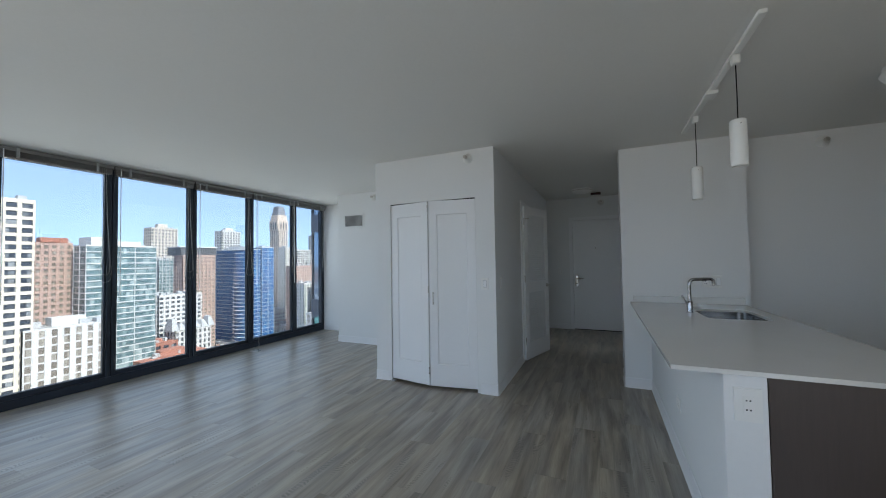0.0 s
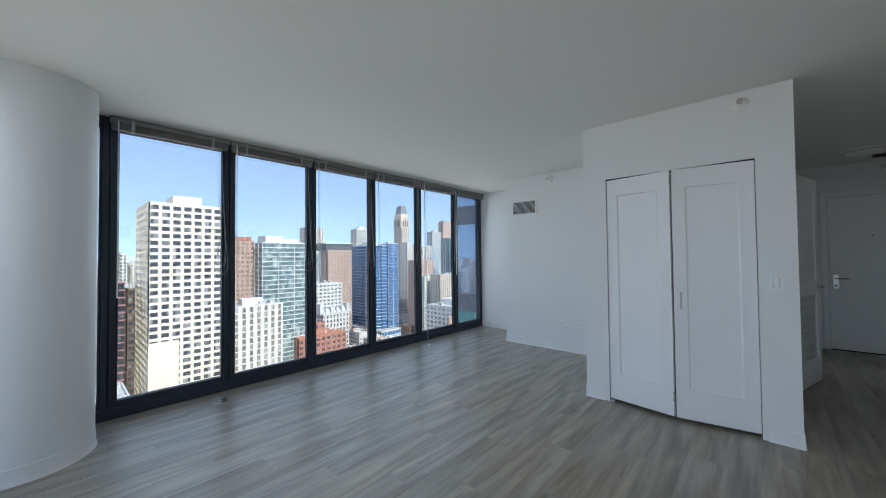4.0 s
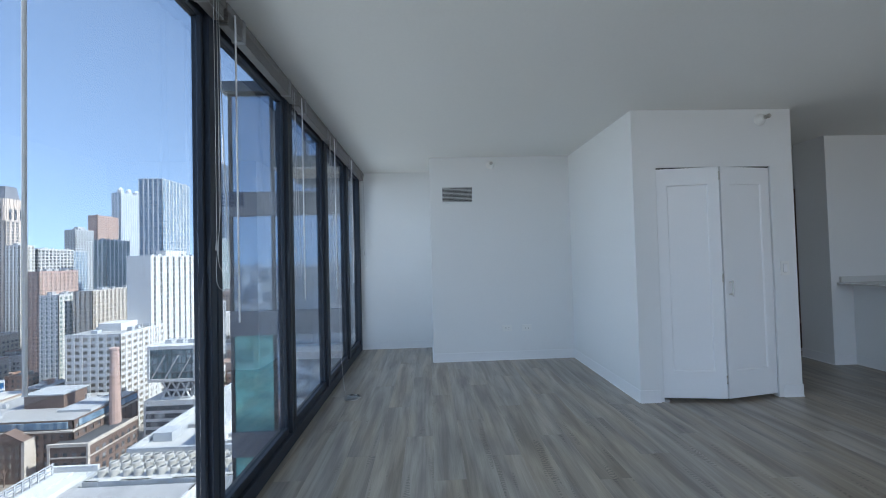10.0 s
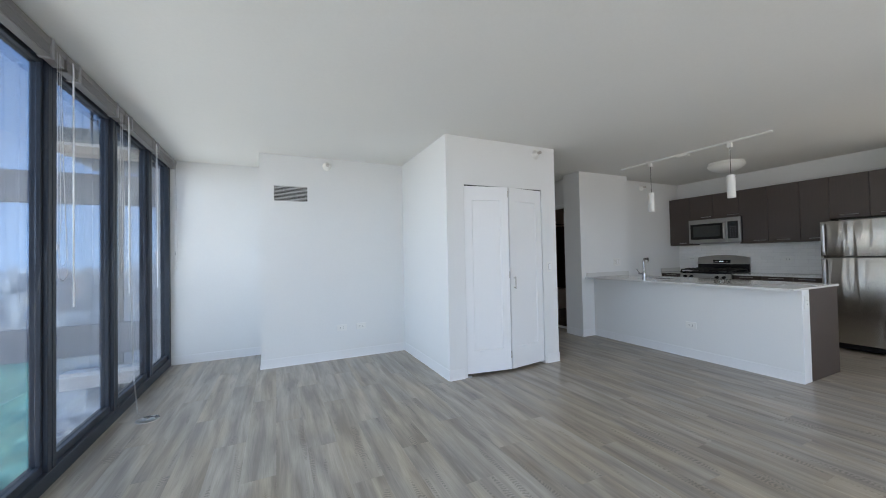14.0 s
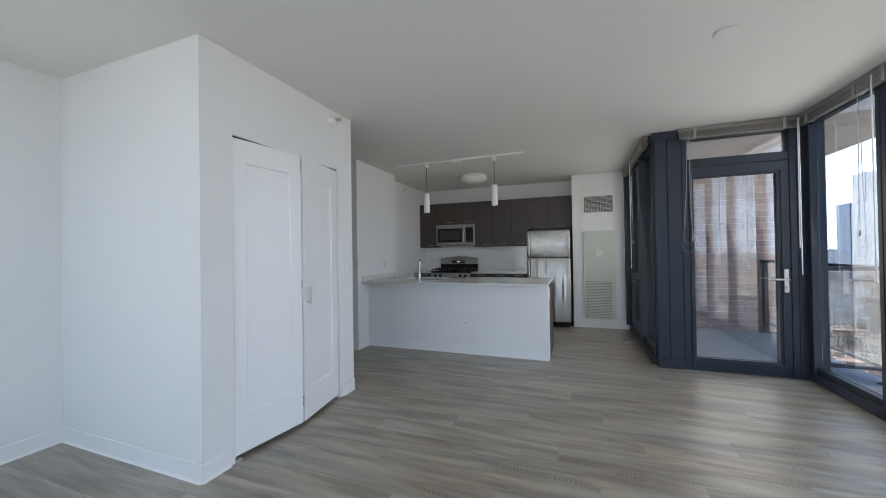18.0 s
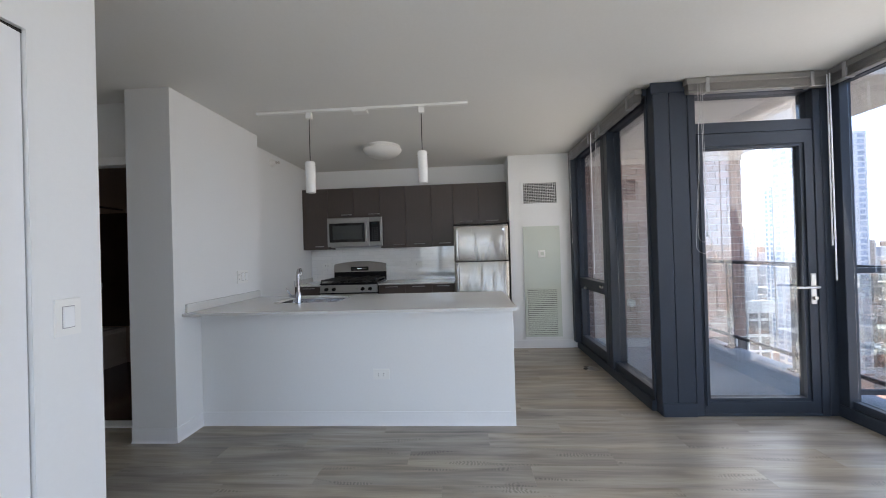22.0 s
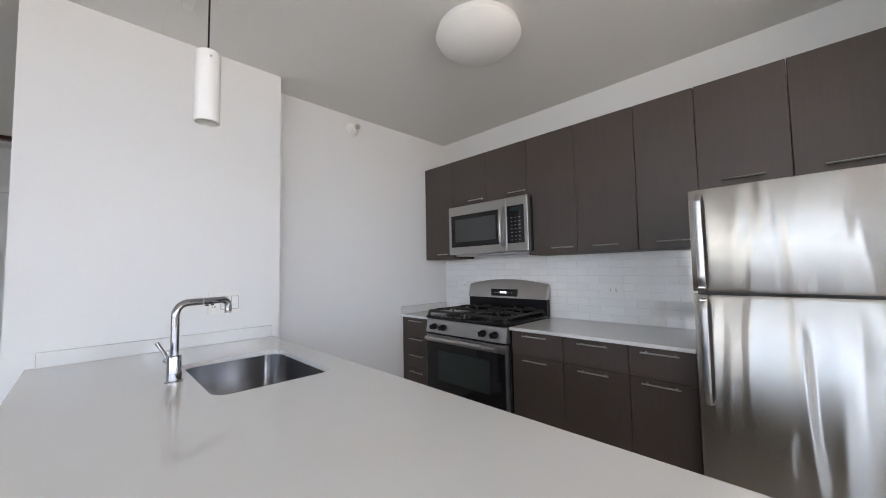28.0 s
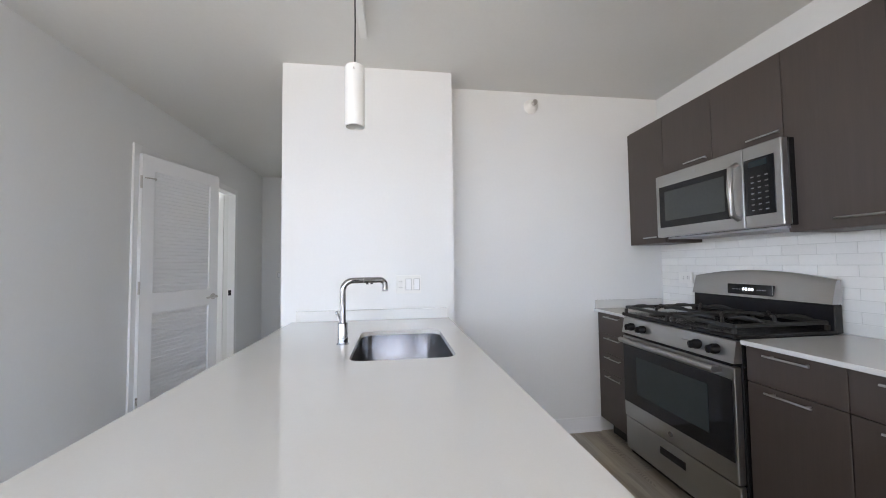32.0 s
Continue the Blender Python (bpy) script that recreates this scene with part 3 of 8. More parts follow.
# corner post between kitchen window and balcony door
post = thing("wall_post", (XD, -2.69, 0), "dark blue-grey aluminium corner post", "post", kind="structure")
part("cladding", B(XD, 2.985, -2.80, -2.69, 0.0, ZC - 0.002, bev=0.004), M_FRAME, post)
part("cladding", B(XD + 0.002, 3.0, -2.93, -2.803, 0.0, ZC - 0.002, bev=0.004), M_FRAME, post)
part("skirting", B(XD - 0.012, XD, -2.93, -2.69, 0.0, 0.10, bev=0.003), M_FRAME, post)
part("cap", B(XD - 0.012, XD, -2.95, -2.67, 2.36, ZC - 0.003, bev=0.003), M_FRAME, post)

# balcony door with transom light
dw = thing("door_1", (XD, -3.40, 0), "dark aluminium glazed balcony door, closed", "door", kind="structure")


def dsl(y0, y1, d0, d1, z0, z1, bev=0.003):
    return B(XD + d0, XD + d1, y0, y1, z0, z1, bev=bev)


part("frame", dsl(-2.985, -2.932, 0.0, 0.13, 0.0, ZC - 0.002), M_FRAME, dw)
part("frame", dsl(-3.84, -3.79, 0.0, 0.13, 0.0, ZC - 0.002), M_FRAME, dw)
part("frame", dsl(-3.80, -2.985, 0.01, 0.12, 2.05, 2.13), M_FRAME, dw)
part("frame", dsl(-3.79, -2.985, 0.005, 0.12, 2.335, ZC - 0.002), M_FRAME, dw)
part("threshold", dsl(-3.79, -2.985, 0.0, 0.13, 0.0, 0.022), M_FRAME, dw)
leaf = part("door_leaf", panel_with_holes(bmesh.new(), -3.785, -2.99, 0.025, 2.045, [(-3.695, -3.03, 0.13, 1.935)], px(XD + 0.005), 0.06), M_FRAME, dw)
part("moulding", panel_with_holes(bmesh.new(), -3.76, -3.0, 0.08, 2.015, [(-3.72, -3.022, 0.11, 1.955)], px(XD - 0.006), 0.0105), M_FRAME, leaf)
p = part("pane", dsl(-3.695, -3.03, 0.03, 0.034, 0.13, 1.935, 0), M_DOORG, dw)
p.visible_shadow = False
p = part("pane", dsl(-3.79, -2.985, 0.05, 0.054, 2.131, 2.334, 0), M_CLEAR, dw)
p.visible_shadow = False
hnd = part("door_handle", B(XD - 0.012, XD - 0.0045, -3.765, -3.73, 0.80, 1.02, bev=0.004), M_NICKEL, dw, "satin nickel lever on a long plate")
part("lever", tube(bmesh.new(), [(XD - 0.01, -3.748, 0.925), (XD - 0.05, -3.748, 0.925), (XD - 0.057, -3.735, 0.925), (XD - 0.058, -3.60, 0.925)], 0.009), M_NICKEL, hnd)
part("key_cylinder", tube(bmesh.new(), [(XD - 0.01, -3.748, 0.845), (XD - 0.03, -3.748, 0.845)], 0.013), M_NICKEL, hnd)
tagged(part("wall_corner_frame", B(XD, XD + 0.13, -4.05, -3.842, 0, ZC - 0.002, bev=0.004), M_FRAME), "dark aluminium corner frame by the balcony door", "window frame", kind="structure")

# ---------------- blinds ----------------


def make_blind(length, wand=True, drop=1.46, hang=1.30):
    """Raised venetian blind; local y runs along the wall, +x into the room, origin at the headrail's top middle."""
    t = thing("window_blind", (0, 0, 0), "raised grey aluminium venetian blind under the ceiling", "blind", "window blinds")
    h = length / 2
    part("headrail", B(-0.025, 0.03, -h, h, -0.042, 0.0, bev=0.004), M_BLIND, t)
    for i in range(7):
        z = -0.046 - i * 0.0062
        part("slat", B(-0.024, 0.026, -h + 0.01, h - 0.01, z - 0.004, z, bev=0.0015), M_BLIND, t)
    part("bottom_rail", B(-0.022, 0.026, -h + 0.012, h - 0.012, -0.103, -0.0905, bev=0.003), M_BLIND, t)
    for y in (-h + 0.14, h - 0.14):
        part("bracket", B(-0.027, 0.034, y - 0.012, y + 0.012, -0.106, 0.003, bev=0.002), M_GREYPL, t)
    if wand:
        part("wand", tube(bmesh.new(), [(0.034, -h + 0.05, -0.03), (0.036, -h + 0.05, -0.08), (0.036, -h + 0.052, -drop)], 0.0043, 8), M_WAND, t)
    pts = [(0.032, h - 0.10, -0.05), (0.034, h - 0.10, -0.6), (0.034, h - 0.10, -1.10)]
    c = part("cord", tube(bmesh.new(), pts, 0.0012, 5), M_CORD, t)
    part("tassel", lathe(bmesh.new(), 0.034, h - 0.10, [(0.002, -1.09), (0.004, -1.10), (0.0065, -1.128), (0.005, -1.132)], 8), M_GREYPL, c)
    for wd, dp in ((0.052, hang), (0.036, hang - 0.08)):
        loop = [(0.036, h - 0.085, -0.05), (0.040, h - 0.078 - wd * 0.2, -0.60), (0.043, h - 0.07 - wd * 0.5, -dp + 0.26), (0.043, h - 0.07 - wd, -dp + 0.10)]
        loop += [(0.043, h - 0.07 - wd * math.cos(radians(q)), -dp + 0.06 - 0.06 * math.sin(radians(q))) for q in range(20, 161, 20)]
        loop += [(0.043, h - 0.07 + wd, -dp + 0.11), (0.042, h - 0.068 + wd * 0.7, -dp + 0.28), (0.040, h - 0.07 + wd * 0.3, -0.62), (0.034, h - 0.07, -0.05)]
        part("cord", tube(bmesh.new(), loop, 0.0011, 5), M_CORD, t)
    return t


first = make_blind(PITCH - 0.012)
first.matrix_basis = pose(XW + 0.035, main_edges[1][0] + 0.36, ZC - 0.006)
for a, b in main_edges[2:]:
    copy_thing(first, pose(XW + 0.035, b - 0.36 if b > 1.9 else a + 0.36, ZC - 0.006))
copy_thing(first, pose(XW + 0.035, main_edges[0][0] + 0.27, ZC - 0.006))
for i, (a, b) in enumerate(south_edges[1:-1]):
    copy_thing(first, pose((a + b) / 2, YS + 0.035, ZC - 0.006, 0, 0, 90))
bs = make_blind(PITCH - 0.012)
bs.matrix_basis = pose(2.44, YS + 0.035, ZC - 0.006, 0, 0, 90)
bd = make_blind(0.98, drop=1.22, hang=1.25)
tagged(bd, "raised grey aluminium venetian blind over the balcony door")
for o in bd.children_recursive:       # its cords hang on the hinge side
    for v in o.data.vertices:
        v.co.y = -v.co.y
    o.data.flip_normals()
bd.matrix_basis = pose(XD - 0.035, -3.385, ZC - 0.006, 0, 0, 180)
for x, with_wand in ((4.27, True), (3.40, False)):
    bk = make_blind(0.86, wand=with_wand, hang=0.85)
    tagged(bk, "raised grey aluminium venetian blind over the kitchen window")
    for o in bk.children_recursive:
        for v in o.data.vertices:
            v.co.y = -v.co.y
        o.data.flip_normals()
    bk.matrix_basis = pose(x, YKW + 0.035, ZC - 0.006, 0, 0, 90)

# one lift cord is let down to the floor
lc = thing("blind_cord", (-2.56, 0.47, 0.0), "thin white lift cord hanging down to the floor", "cord")
for e in (0.0, 0.022):
    part("strand", tube(bmesh.new(), [(XW + 0.07, 0.52 + e, 2.33), (XW + 0.075, 0.52 + e * 1.3, 1.2), (XW + 0.09, 0.51 + e, 0.35), (XW + 0.12, 0.50 + e * 0.6, 0.02), (XW + 0.14, 0.47 + e * 2, 0.003)], 0.0013, 5), M_CORD, lc)

# ---------------- round column ----------------
col = thing("column", (-2.285, -3.42, 0), "round white painted concrete column in the corner", "column", kind="structure")
part("shaft", lathe(bmesh.new(), -2.285, -3.42, [(0.332, 0.0), (0.332, ZC)], 72), M_COLUMN, col, smooth=True)
part("baseboard", lathe(bmesh.new(), -2.285, -3.42, [(0.345, 0.0), (0.341, 0.006), (0.3375, 0.012), (0.3365, 0.098), (0.334, 0.10)], 72), M_BASE, col, smooth=True)

# ---------------- baseboards ----------------


def baseboard(pts, out):
    """Vinyl cove base along a straight run; out is the direction into the room."""
    (x0, y0), (x1, y1) = pts
    ox, oy = out
    bm = bmesh.new()
    prof = [(0.0, 0.0), (0.014, 0.0), (0.009, 0.004), (0.006, 0.010), (0.005, 0.014), (0.005, 0.098), (0.003, 0.101), (0.0, 0.101)]
    a = [bm.verts.new((x0 + ox * d, y0 + oy * d, z)) for d, z in prof]
    b = [bm.verts.new((x1 + ox * d, y1 + oy * d, z)) for d, z in prof]
    for i in range(len(prof)):
        j = (i + 1) % len(prof)
        bm.faces.new((a[i], a[j], b[j], b[i]))
    bm.faces.new(a)
    bm.faces.new(b[::-1])
    bmesh.ops.recalc_face_normals(bm, faces=bm.faces[:])
    tagged(part("baseboard", bm, M_BASE), "white vinyl cove base along the wall", "baseboard", kind="structure")


baseboard(((XW, YF), (XR, YF)), (0, -1))
baseboard(((XR, YV), (XR, YF)), (-1, 0))
baseboard(((XR - 0.005, YV), (-0.0, YV)), (0, -1))
baseboard(((0, 0), (0, YV)), (-1, 0))
baseboard(((-0.005, 0), (0.165, 0)), (0, -1))
baseboard(((1.225, 0), (XC + 0.005, 0)), (0, -1))
baseboard(((XC, 0), (XC, 1.20)), (1, 0))
baseboard(((XC, 2.87), (XC, HALL_Y)), (1, 0))
baseboard(((XC, HALL_Y), (1.78, HALL_Y)), (0, -1))
baseboard(((HALL_X, 2.06), (HALL_X, HALL_Y)), (-1, 0))
baseboard(((XWING, YWING), (XWING, 1.04)), (-1, 0))
baseboard(((XWING - 0.005, YWING), (2.776, YWING)), (0, -1))
baseboard(((2.776, -1.612), (2.776, YWING)), (-1, 0))
baseboard(((XA, -2.613), (XA, -1.862)), (-1, 0))
baseboard(((3.575, YK), (4.66, YK)), (0, -1))

# ---------------- peninsula ----------------
YE = -1.612
CTZ = 0.868
pen = thing("wall_peninsula", (2.776, 0, 0), "white painted half wall of the kitchen peninsula", "half wall", kind="structure")
part("half_wall", B(2.776, 2.915, YE, YWING, 0, 0.848, bev=0.003), M_WALL, pen)
pcab = thing("base_cabinet", (3.2, -0.5, 0), "dark brown base cabinets under the peninsula counter", "cabinet")
part("end_panel", B(2.918, 3.51, YE, YE + 0.02, 0.0, 0.848, bev=0.001), M_CAB, pcab, "dark brown wood-grain end panel")
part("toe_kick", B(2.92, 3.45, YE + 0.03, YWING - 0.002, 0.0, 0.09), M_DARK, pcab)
ys = [YE + 0.02, -1.02, -0.37, 0.32, YWING - 0.005]
for a, b in zip(ys, ys[1:]):
    if a != -0.37:
        part("body", B(2.92, 3.49, a + 0.001, b - 0.001, 0.091, 0.846), M_CAB, pcab)
    else:
        part("body", B(2.92, 3.49, a + 0.001, b - 0.001, 0.091, 0.58), M_CAB, pcab)
    d = part("door", B(3.492, 3.511, a + 0.002, b - 0.002, 0.095, 0.843, bev=0.0015), M_CAB, pcab)
    part("handle", tube(bmesh.new(), [(3.528, (a + b) / 2 - 0.08, 0.76), (3.528, (a + b) / 2 + 0.08, 0.76)], 0.005), M_NICKEL, d)

# counter with a cut-out for the sink
SX0, SX1, SY0, SY1 = 3.040, 3.425, -0.235, 0.318


def rounded_rect(x0, x1, y0, y1, r, n=6):
    pts = []
    for cx, cy, a0 in ((x1 - r, y1 - r, 0), (x0 + r, y1 - r, 90), (x0 + r, y0 + r, 180), (x1 - r, y0 + r, 270)):
        for i in range(n + 1):
            a = radians(a0 + 90 * i / n)
            pts.append((cx + r * math.cos(a), cy + r * math.sin(a)))
    return pts


def slab_with_cutout(x0, x1, y0, y1, z0, z1, a0, a1, b0, b1, r):
    """Counter slab with one rounded cut-out a0..a1 by b0..b1."""
    bm = bmesh.new()
    m, n = 0.06, 6
    hole, ring = rounded_rect(a0, a1, b0, b1, r, n), []
    for q, (sx, sy) in enumerate(((1, 1), (-1, 1), (-1, -1), (1, -1))):
        cx, cy = (a1 + m if sx > 0 else a0 - m), (b1 + m if sy > 0 else b0 - m)
        for i in range(n + 1):
            hx, hy = hole[q * (n + 1) + i]
            first_x = (q % 2 == 0)
            if i == n // 2:
                ring.append((cx, cy))
            elif (i < n // 2) == first_x:
                ring.append((cx, hy))
            else:
                ring.append((hx, cy))
    top_h, top_r = [bm.verts.new((*p, z1)) for p in hole], [bm.verts.new((*p, z1)) for p in ring]
    bot_h, bot_r = [bm.verts.new((*p, z0)) for p in hole], [bm.verts.new((*p, z0)) for p in ring]
    for i in range(len(hole)):
        j = (i + 1) % len(hole)
        bm.faces.new((top_h[i], top_r[i], top_r[j], top_h[j]))
        bm.faces.new((bot_h[j], bot_r[j], bot_r[i], bot_h[i]))
        bm.faces.new((top_h[j], bot_h[j], bot_h[i], top_h[i]))
    xa, xb, ya, yb = a0 - m, a1 + m, b0 - m, b1 + m
    for u0, u1, v0, v1 in ((x0, x1, y0, ya), (x0, x1, yb, y1), (x0, xa, ya, yb), (xb, x1, ya, yb)):
        bm.faces.new([bm.verts.new(c) for c in ((u0, v0, z1), (u1, v0, z1), (u1, v1, z1), (u0, v1, z1))])
        bm.faces.new([bm.verts.new(c) for c in ((u0, v1, z0), (u1, v1, z0), (u1, v0, z0), (u0, v0, z0))])
    for (u0, v0), (u1, v1) in (((x0, y0), (x1, y0)), ((x1, y0), (x1, y1)), ((x1, y1), (x0, y1)), ((x0, y1), (x0, y0))):
        bm.faces.new([bm.verts.new(c) for c in ((u0, v0, z0), (u1, v1, z0), (u1, v1, z1), (u0, v0, z1))])
    return bm


ctr = thing("countertop", (3.06, -0.45, 0.849), "pale grey-white polished quartz peninsula countertop", "countertop")
part("slab", slab_with_cutout(2.597, 3.535, -1.621, YWING - 0.001, 0.849, CTZ, SX0, SX1, SY0, SY1, 0.05), M_QUARTZ, ctr)
part("upstand", B(2.625, 3.53, YWING - 0.022, YWING - 0.002, CTZ + 0.0005, CTZ + 0.062, bev=0.002), M_QUARTZ, ctr)

# sink bowl
bm = bmesh.new()
rings = []
for off, z, r in ((-0.012, 0.8485, 0.075), (0.0, 0.848, 0.068), (0.004, 0.70, 0.068), (0.010, 0.665, 0.068), (0.024, 0.643, 0.062), (0.055, 0.632, 0.05)):
    rings.append([bm.verts.new((*p, z)) for p in rounded_rect(SX0 + off, SX1 - off, SY0 + off, SY1 - off, r)])
for a, b in zip(rings, rings[1:]):
    for i in range(len(a)):
        bm.faces.new((a[i], a[(i + 1) % len(a)], b[(i + 1) % len(a)], b[i]))
bm.faces.new(rings[-1])
bmesh.ops.recalc_face_normals(bm, faces=bm.faces[:])
bmesh.ops.reverse_faces(bm, faces=bm.faces[:])
snk = thing("sink", (3.23, 0.02, 0.63), "undermounted satin stainless steel sink bowl", "sink")
part("bowl", bm, M_SINK, snk, smooth=True)
part("drain", lathe(bmesh.new(), 3.23, 0.06, [(0.045, 0.633), (0.043, 0.637), (0.03, 0.634), (0.01, 0.635)], 24), M_CHROME, snk, smooth=True)

# faucet
FX, FY = 2.984, 0.055
fau = thing("faucet", (FX, FY, CTZ), "tall chrome kitchen faucet with a squared spout", "faucet")
part("base", lathe(bmesh.new(), FX, FY, [(0.026, CTZ), (0.026, CTZ + 0.004), (0.0215, CTZ + 0.006), (0.021, CTZ + 0.086), (0.0195, CTZ + 0.089), (0.0145, CTZ + 0.090)], 28), M_CHROME, fau, smooth=True)
SD = Vector((0.946, 0.324, 0.0))          # the spout swings a little towards the wall
SU = Vector((0, 0, 1))
F0 = Vector((FX, FY, CTZ))
RS, ZT, LS = 0.042, 0.266, 0.186          # bend, height of the arm, reach
sp = [F0 + SU * 0.088, F0 + SU * (ZT - RS)] + arc(F0 + SD * RS + SU * (ZT - RS), -SD, SU, RS, 0, 90, 10)
sp += [F0 + SD * (LS - 0.026) + SU * ZT] + arc(F0 + SD * (LS - 0.026) + SU * (ZT - 0.026), SU, SD, 0.026, 0, 90, 8) + [F0 + SD * LS + SU * (ZT - 0.045)]
spt = part("spout", tube(bmesh.new(), sp, 0.0128, 18), M_CHROME, fau, smooth=True)
part("seam_ring", tube(bmesh.new(), [F0 + SD * 0.085 + SU * ZT, F0 + SD * 0.088 + SU * ZT], 0.0133, 18), M_GREYPL, spt)
part("aerator", tube(bmesh.new(), [F0 + SD * LS + SU * (ZT - 0.0455), F0 + SD * LS + SU * (ZT - 0.052)], 0.0125, 16), M_GREYPL, spt)
for u in (0.105, 0.125):
    part("spray_button", tube(bmesh.new(), [F0 + SD * u + SU * (ZT - 0.0135), F0 + SD * u + SU * (ZT - 0.0185)], 0.006, 10), M_BLACK, spt)
hub = part("lever_hub", tube(bmesh.new(), [(FX - 0.002, FY + 0.018, CTZ + 0.062), (FX - 0.012, FY + 0.066, CTZ + 0.062), (FX - 0.0125, FY + 0.070, CTZ + 0.062)], [0.0125, 0.0125, 0.010], 16), M_CHROME, fau, smooth=True)
part("lever", tube(bmesh.new(), [(FX - 0.012, FY + 0.058, CTZ + 0.07), (FX - 0.020, FY + 0.070, CTZ + 0.09), (FX - 0.040, FY + 0.080, CTZ + 0.127)], [0.0065, 0.006, 0.0065], 12), M_CHROME, hub, smooth=True)

# ---------------- back wall cabinets ----------------
XUF = 4.935                     # front plane of the upper doors


def handle_bar(parent, x, y0, y1, z):
    h = part("handle", tube(bmesh.new(), [(x - 0.026, y0, z), (x - 0.026, y1, z)], 0.0042, 8), M_HANDLE, parent)
    for y in (y0 + 0.02, y1 - 0.02):
        part("standoff", tube(bmesh.new(), [(x - 0.026, y, z), (x + 0.001, y, z)], 0.0035, 6), M_NICKEL, h)


def upper(y0, y1, z0, z1, hy0, hy1, label="dark brown wood-grain wall cabinet"):
    c = thing("wall_cabinet", ((XUF + XK) / 2, (y0 + y1) / 2, z0), label, "cabinet", "upper kitchen cabinets")
    part("body", B(XUF + 0.021, XK - 0.002, y0 + 0.001, y1 - 0.001, z0, z1), M_CAB, c)
    d = part("door", B(XUF, XUF + 0.0195, y0 + 0.0018, y1 - 0.0018, z0 + 0.001, z1 - 0.001, bev=0.0015), M_CAB, c)
    handle_bar(d, XUF, hy0, hy1, z0 + 0.04)


ZU0, ZU1 = 1.322, 2.145
seams = [0.888, 0.560, 0.202, -0.158, -0.507, -0.856, -1.143, -1.487, -1.842]
upper(seams[1], seams[0], ZU0, ZU1, 0.61, 0.73)
upper(seams[2], seams[1], 1.740, ZU1, 0.22, 0.37, "short dark brown cabinet above the microwave")
upper(seams[3], seams[2], 1.740, ZU1, -0.16, -0.01, "short dark brown cabinet above the microwave")
upper(seams[4], seams[3], ZU0, ZU1, -0.49, -0.34)
upper(seams[5], seams[4], ZU0, ZU1, -0.76, -0.61)
upper(seams[6], seams[5], ZU0, ZU1, -1.10, -0.95)
upper(seams[7], seams[6], 1.60, ZU1, -1.40, -1.24, "short dark brown cabinet above the refrigerator")
upper(seams[8], seams[7], 1.60, ZU1, -1.74, -1.58, "short dark brown cabinet above the refrigerator")
solo("filler_panel", B(XUF + 0.01, XK - 0.002, 0.890, YK - 0.001, ZU0, ZU1), M_CAB, (5.05, 0.90, ZU0), "dark brown filler strip beside the wall cabinet", "cabinet trim")
solo("filler_panel", B(4.97, XK - 0.002, -1.860, -1.844, 1.60, ZU1), M_CAB, (5.0, -1.85, 1.60), "dark brown filler strip beside the wall cabinet", "cabinet trim")

XBF = 4.66


def base_unit(y0, y1, fronts, label):
    """fronts: (z0, z1) of each drawer or door, handle near its top."""
    c = thing("base_cabinet", ((XBF + XK) / 2, (y0 + y1) / 2, 0), label, "cabinet", "base kitchen cabinets")
    part("body", B(XBF + 0.021, XK - 0.002, y0 + 0.001, y1 - 0.001, 0.10, 0.847), M_CAB, c)
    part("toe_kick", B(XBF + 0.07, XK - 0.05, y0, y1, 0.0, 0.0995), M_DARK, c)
    for z0, z1 in fronts:
        d = part("drawer_front" if z1 - z0 < 0.3 else "door", B(XBF, XBF + 0.0195, y0 + 0.0018, y1 - 0.0018, z0 + 0.0015, z1 - 0.0015, bev=0.0015), M_CAB, c)
        m, w = (y0 + y1) / 2, min(0.08, (y1 - y0) * 0.32)
        handle_bar(d, XBF, m - w, m + w, z1 - 0.022)


STV0, STV1 = -0.178, 0.568      # range
base_unit(STV1 + 0.004, 0.872, [(0.70, 0.845), (0.57, 0.70), (0.44, 0.57), (0.10, 0.44)], "narrow dark brown base cabinet with four drawers")
base_unit(-0.52, STV0 - 0.004, [(0.70, 0.845), (0.10, 0.70)], "dark brown base cabinet with drawer and door")
base_unit(-0.863, -0.52, [(0.70, 0.845), (0.10, 0.70)], "dark brown base cabinet with drawer and door")
base_unit(-1.143, -0.863, [(0.70, 0.845), (0.10, 0.70)], "dark brown base cabinet with drawer and door")
solo("filler_panel", B(XBF + 0.004, XK - 0.002, 0.874, YK - 0.002, 0.10, 0.847), M_CAB, (4.9, 0.89, 0.10), "dark brown filler strip beside the drawers", "cabinet trim")
c1 = thing("countertop", (4.9, 0.7, 0.849), "short pale quartz worktop between wall and range", "countertop")
part("slab", B(4.635, XK - 0.001, STV1 + 0.003, YK - 0.001, 0.849, CTZ, bev=0.002), M_QUARTZ, c1)
part("upstand", B(4.64, XK - 0.03, YK - 0.021, YK - 0.002, CTZ + 0.0005, CTZ + 0.06, bev=0.002), M_QUARTZ, c1)
c2 = thing("countertop", (4.9, -0.65, 0.849), "pale quartz worktop between range and refrigerator", "countertop")
part("slab", B(4.635, XK - 0.001, -1.146, STV0 - 0.003, 0.849, CTZ, bev=0.002), M_QUARTZ, c2)

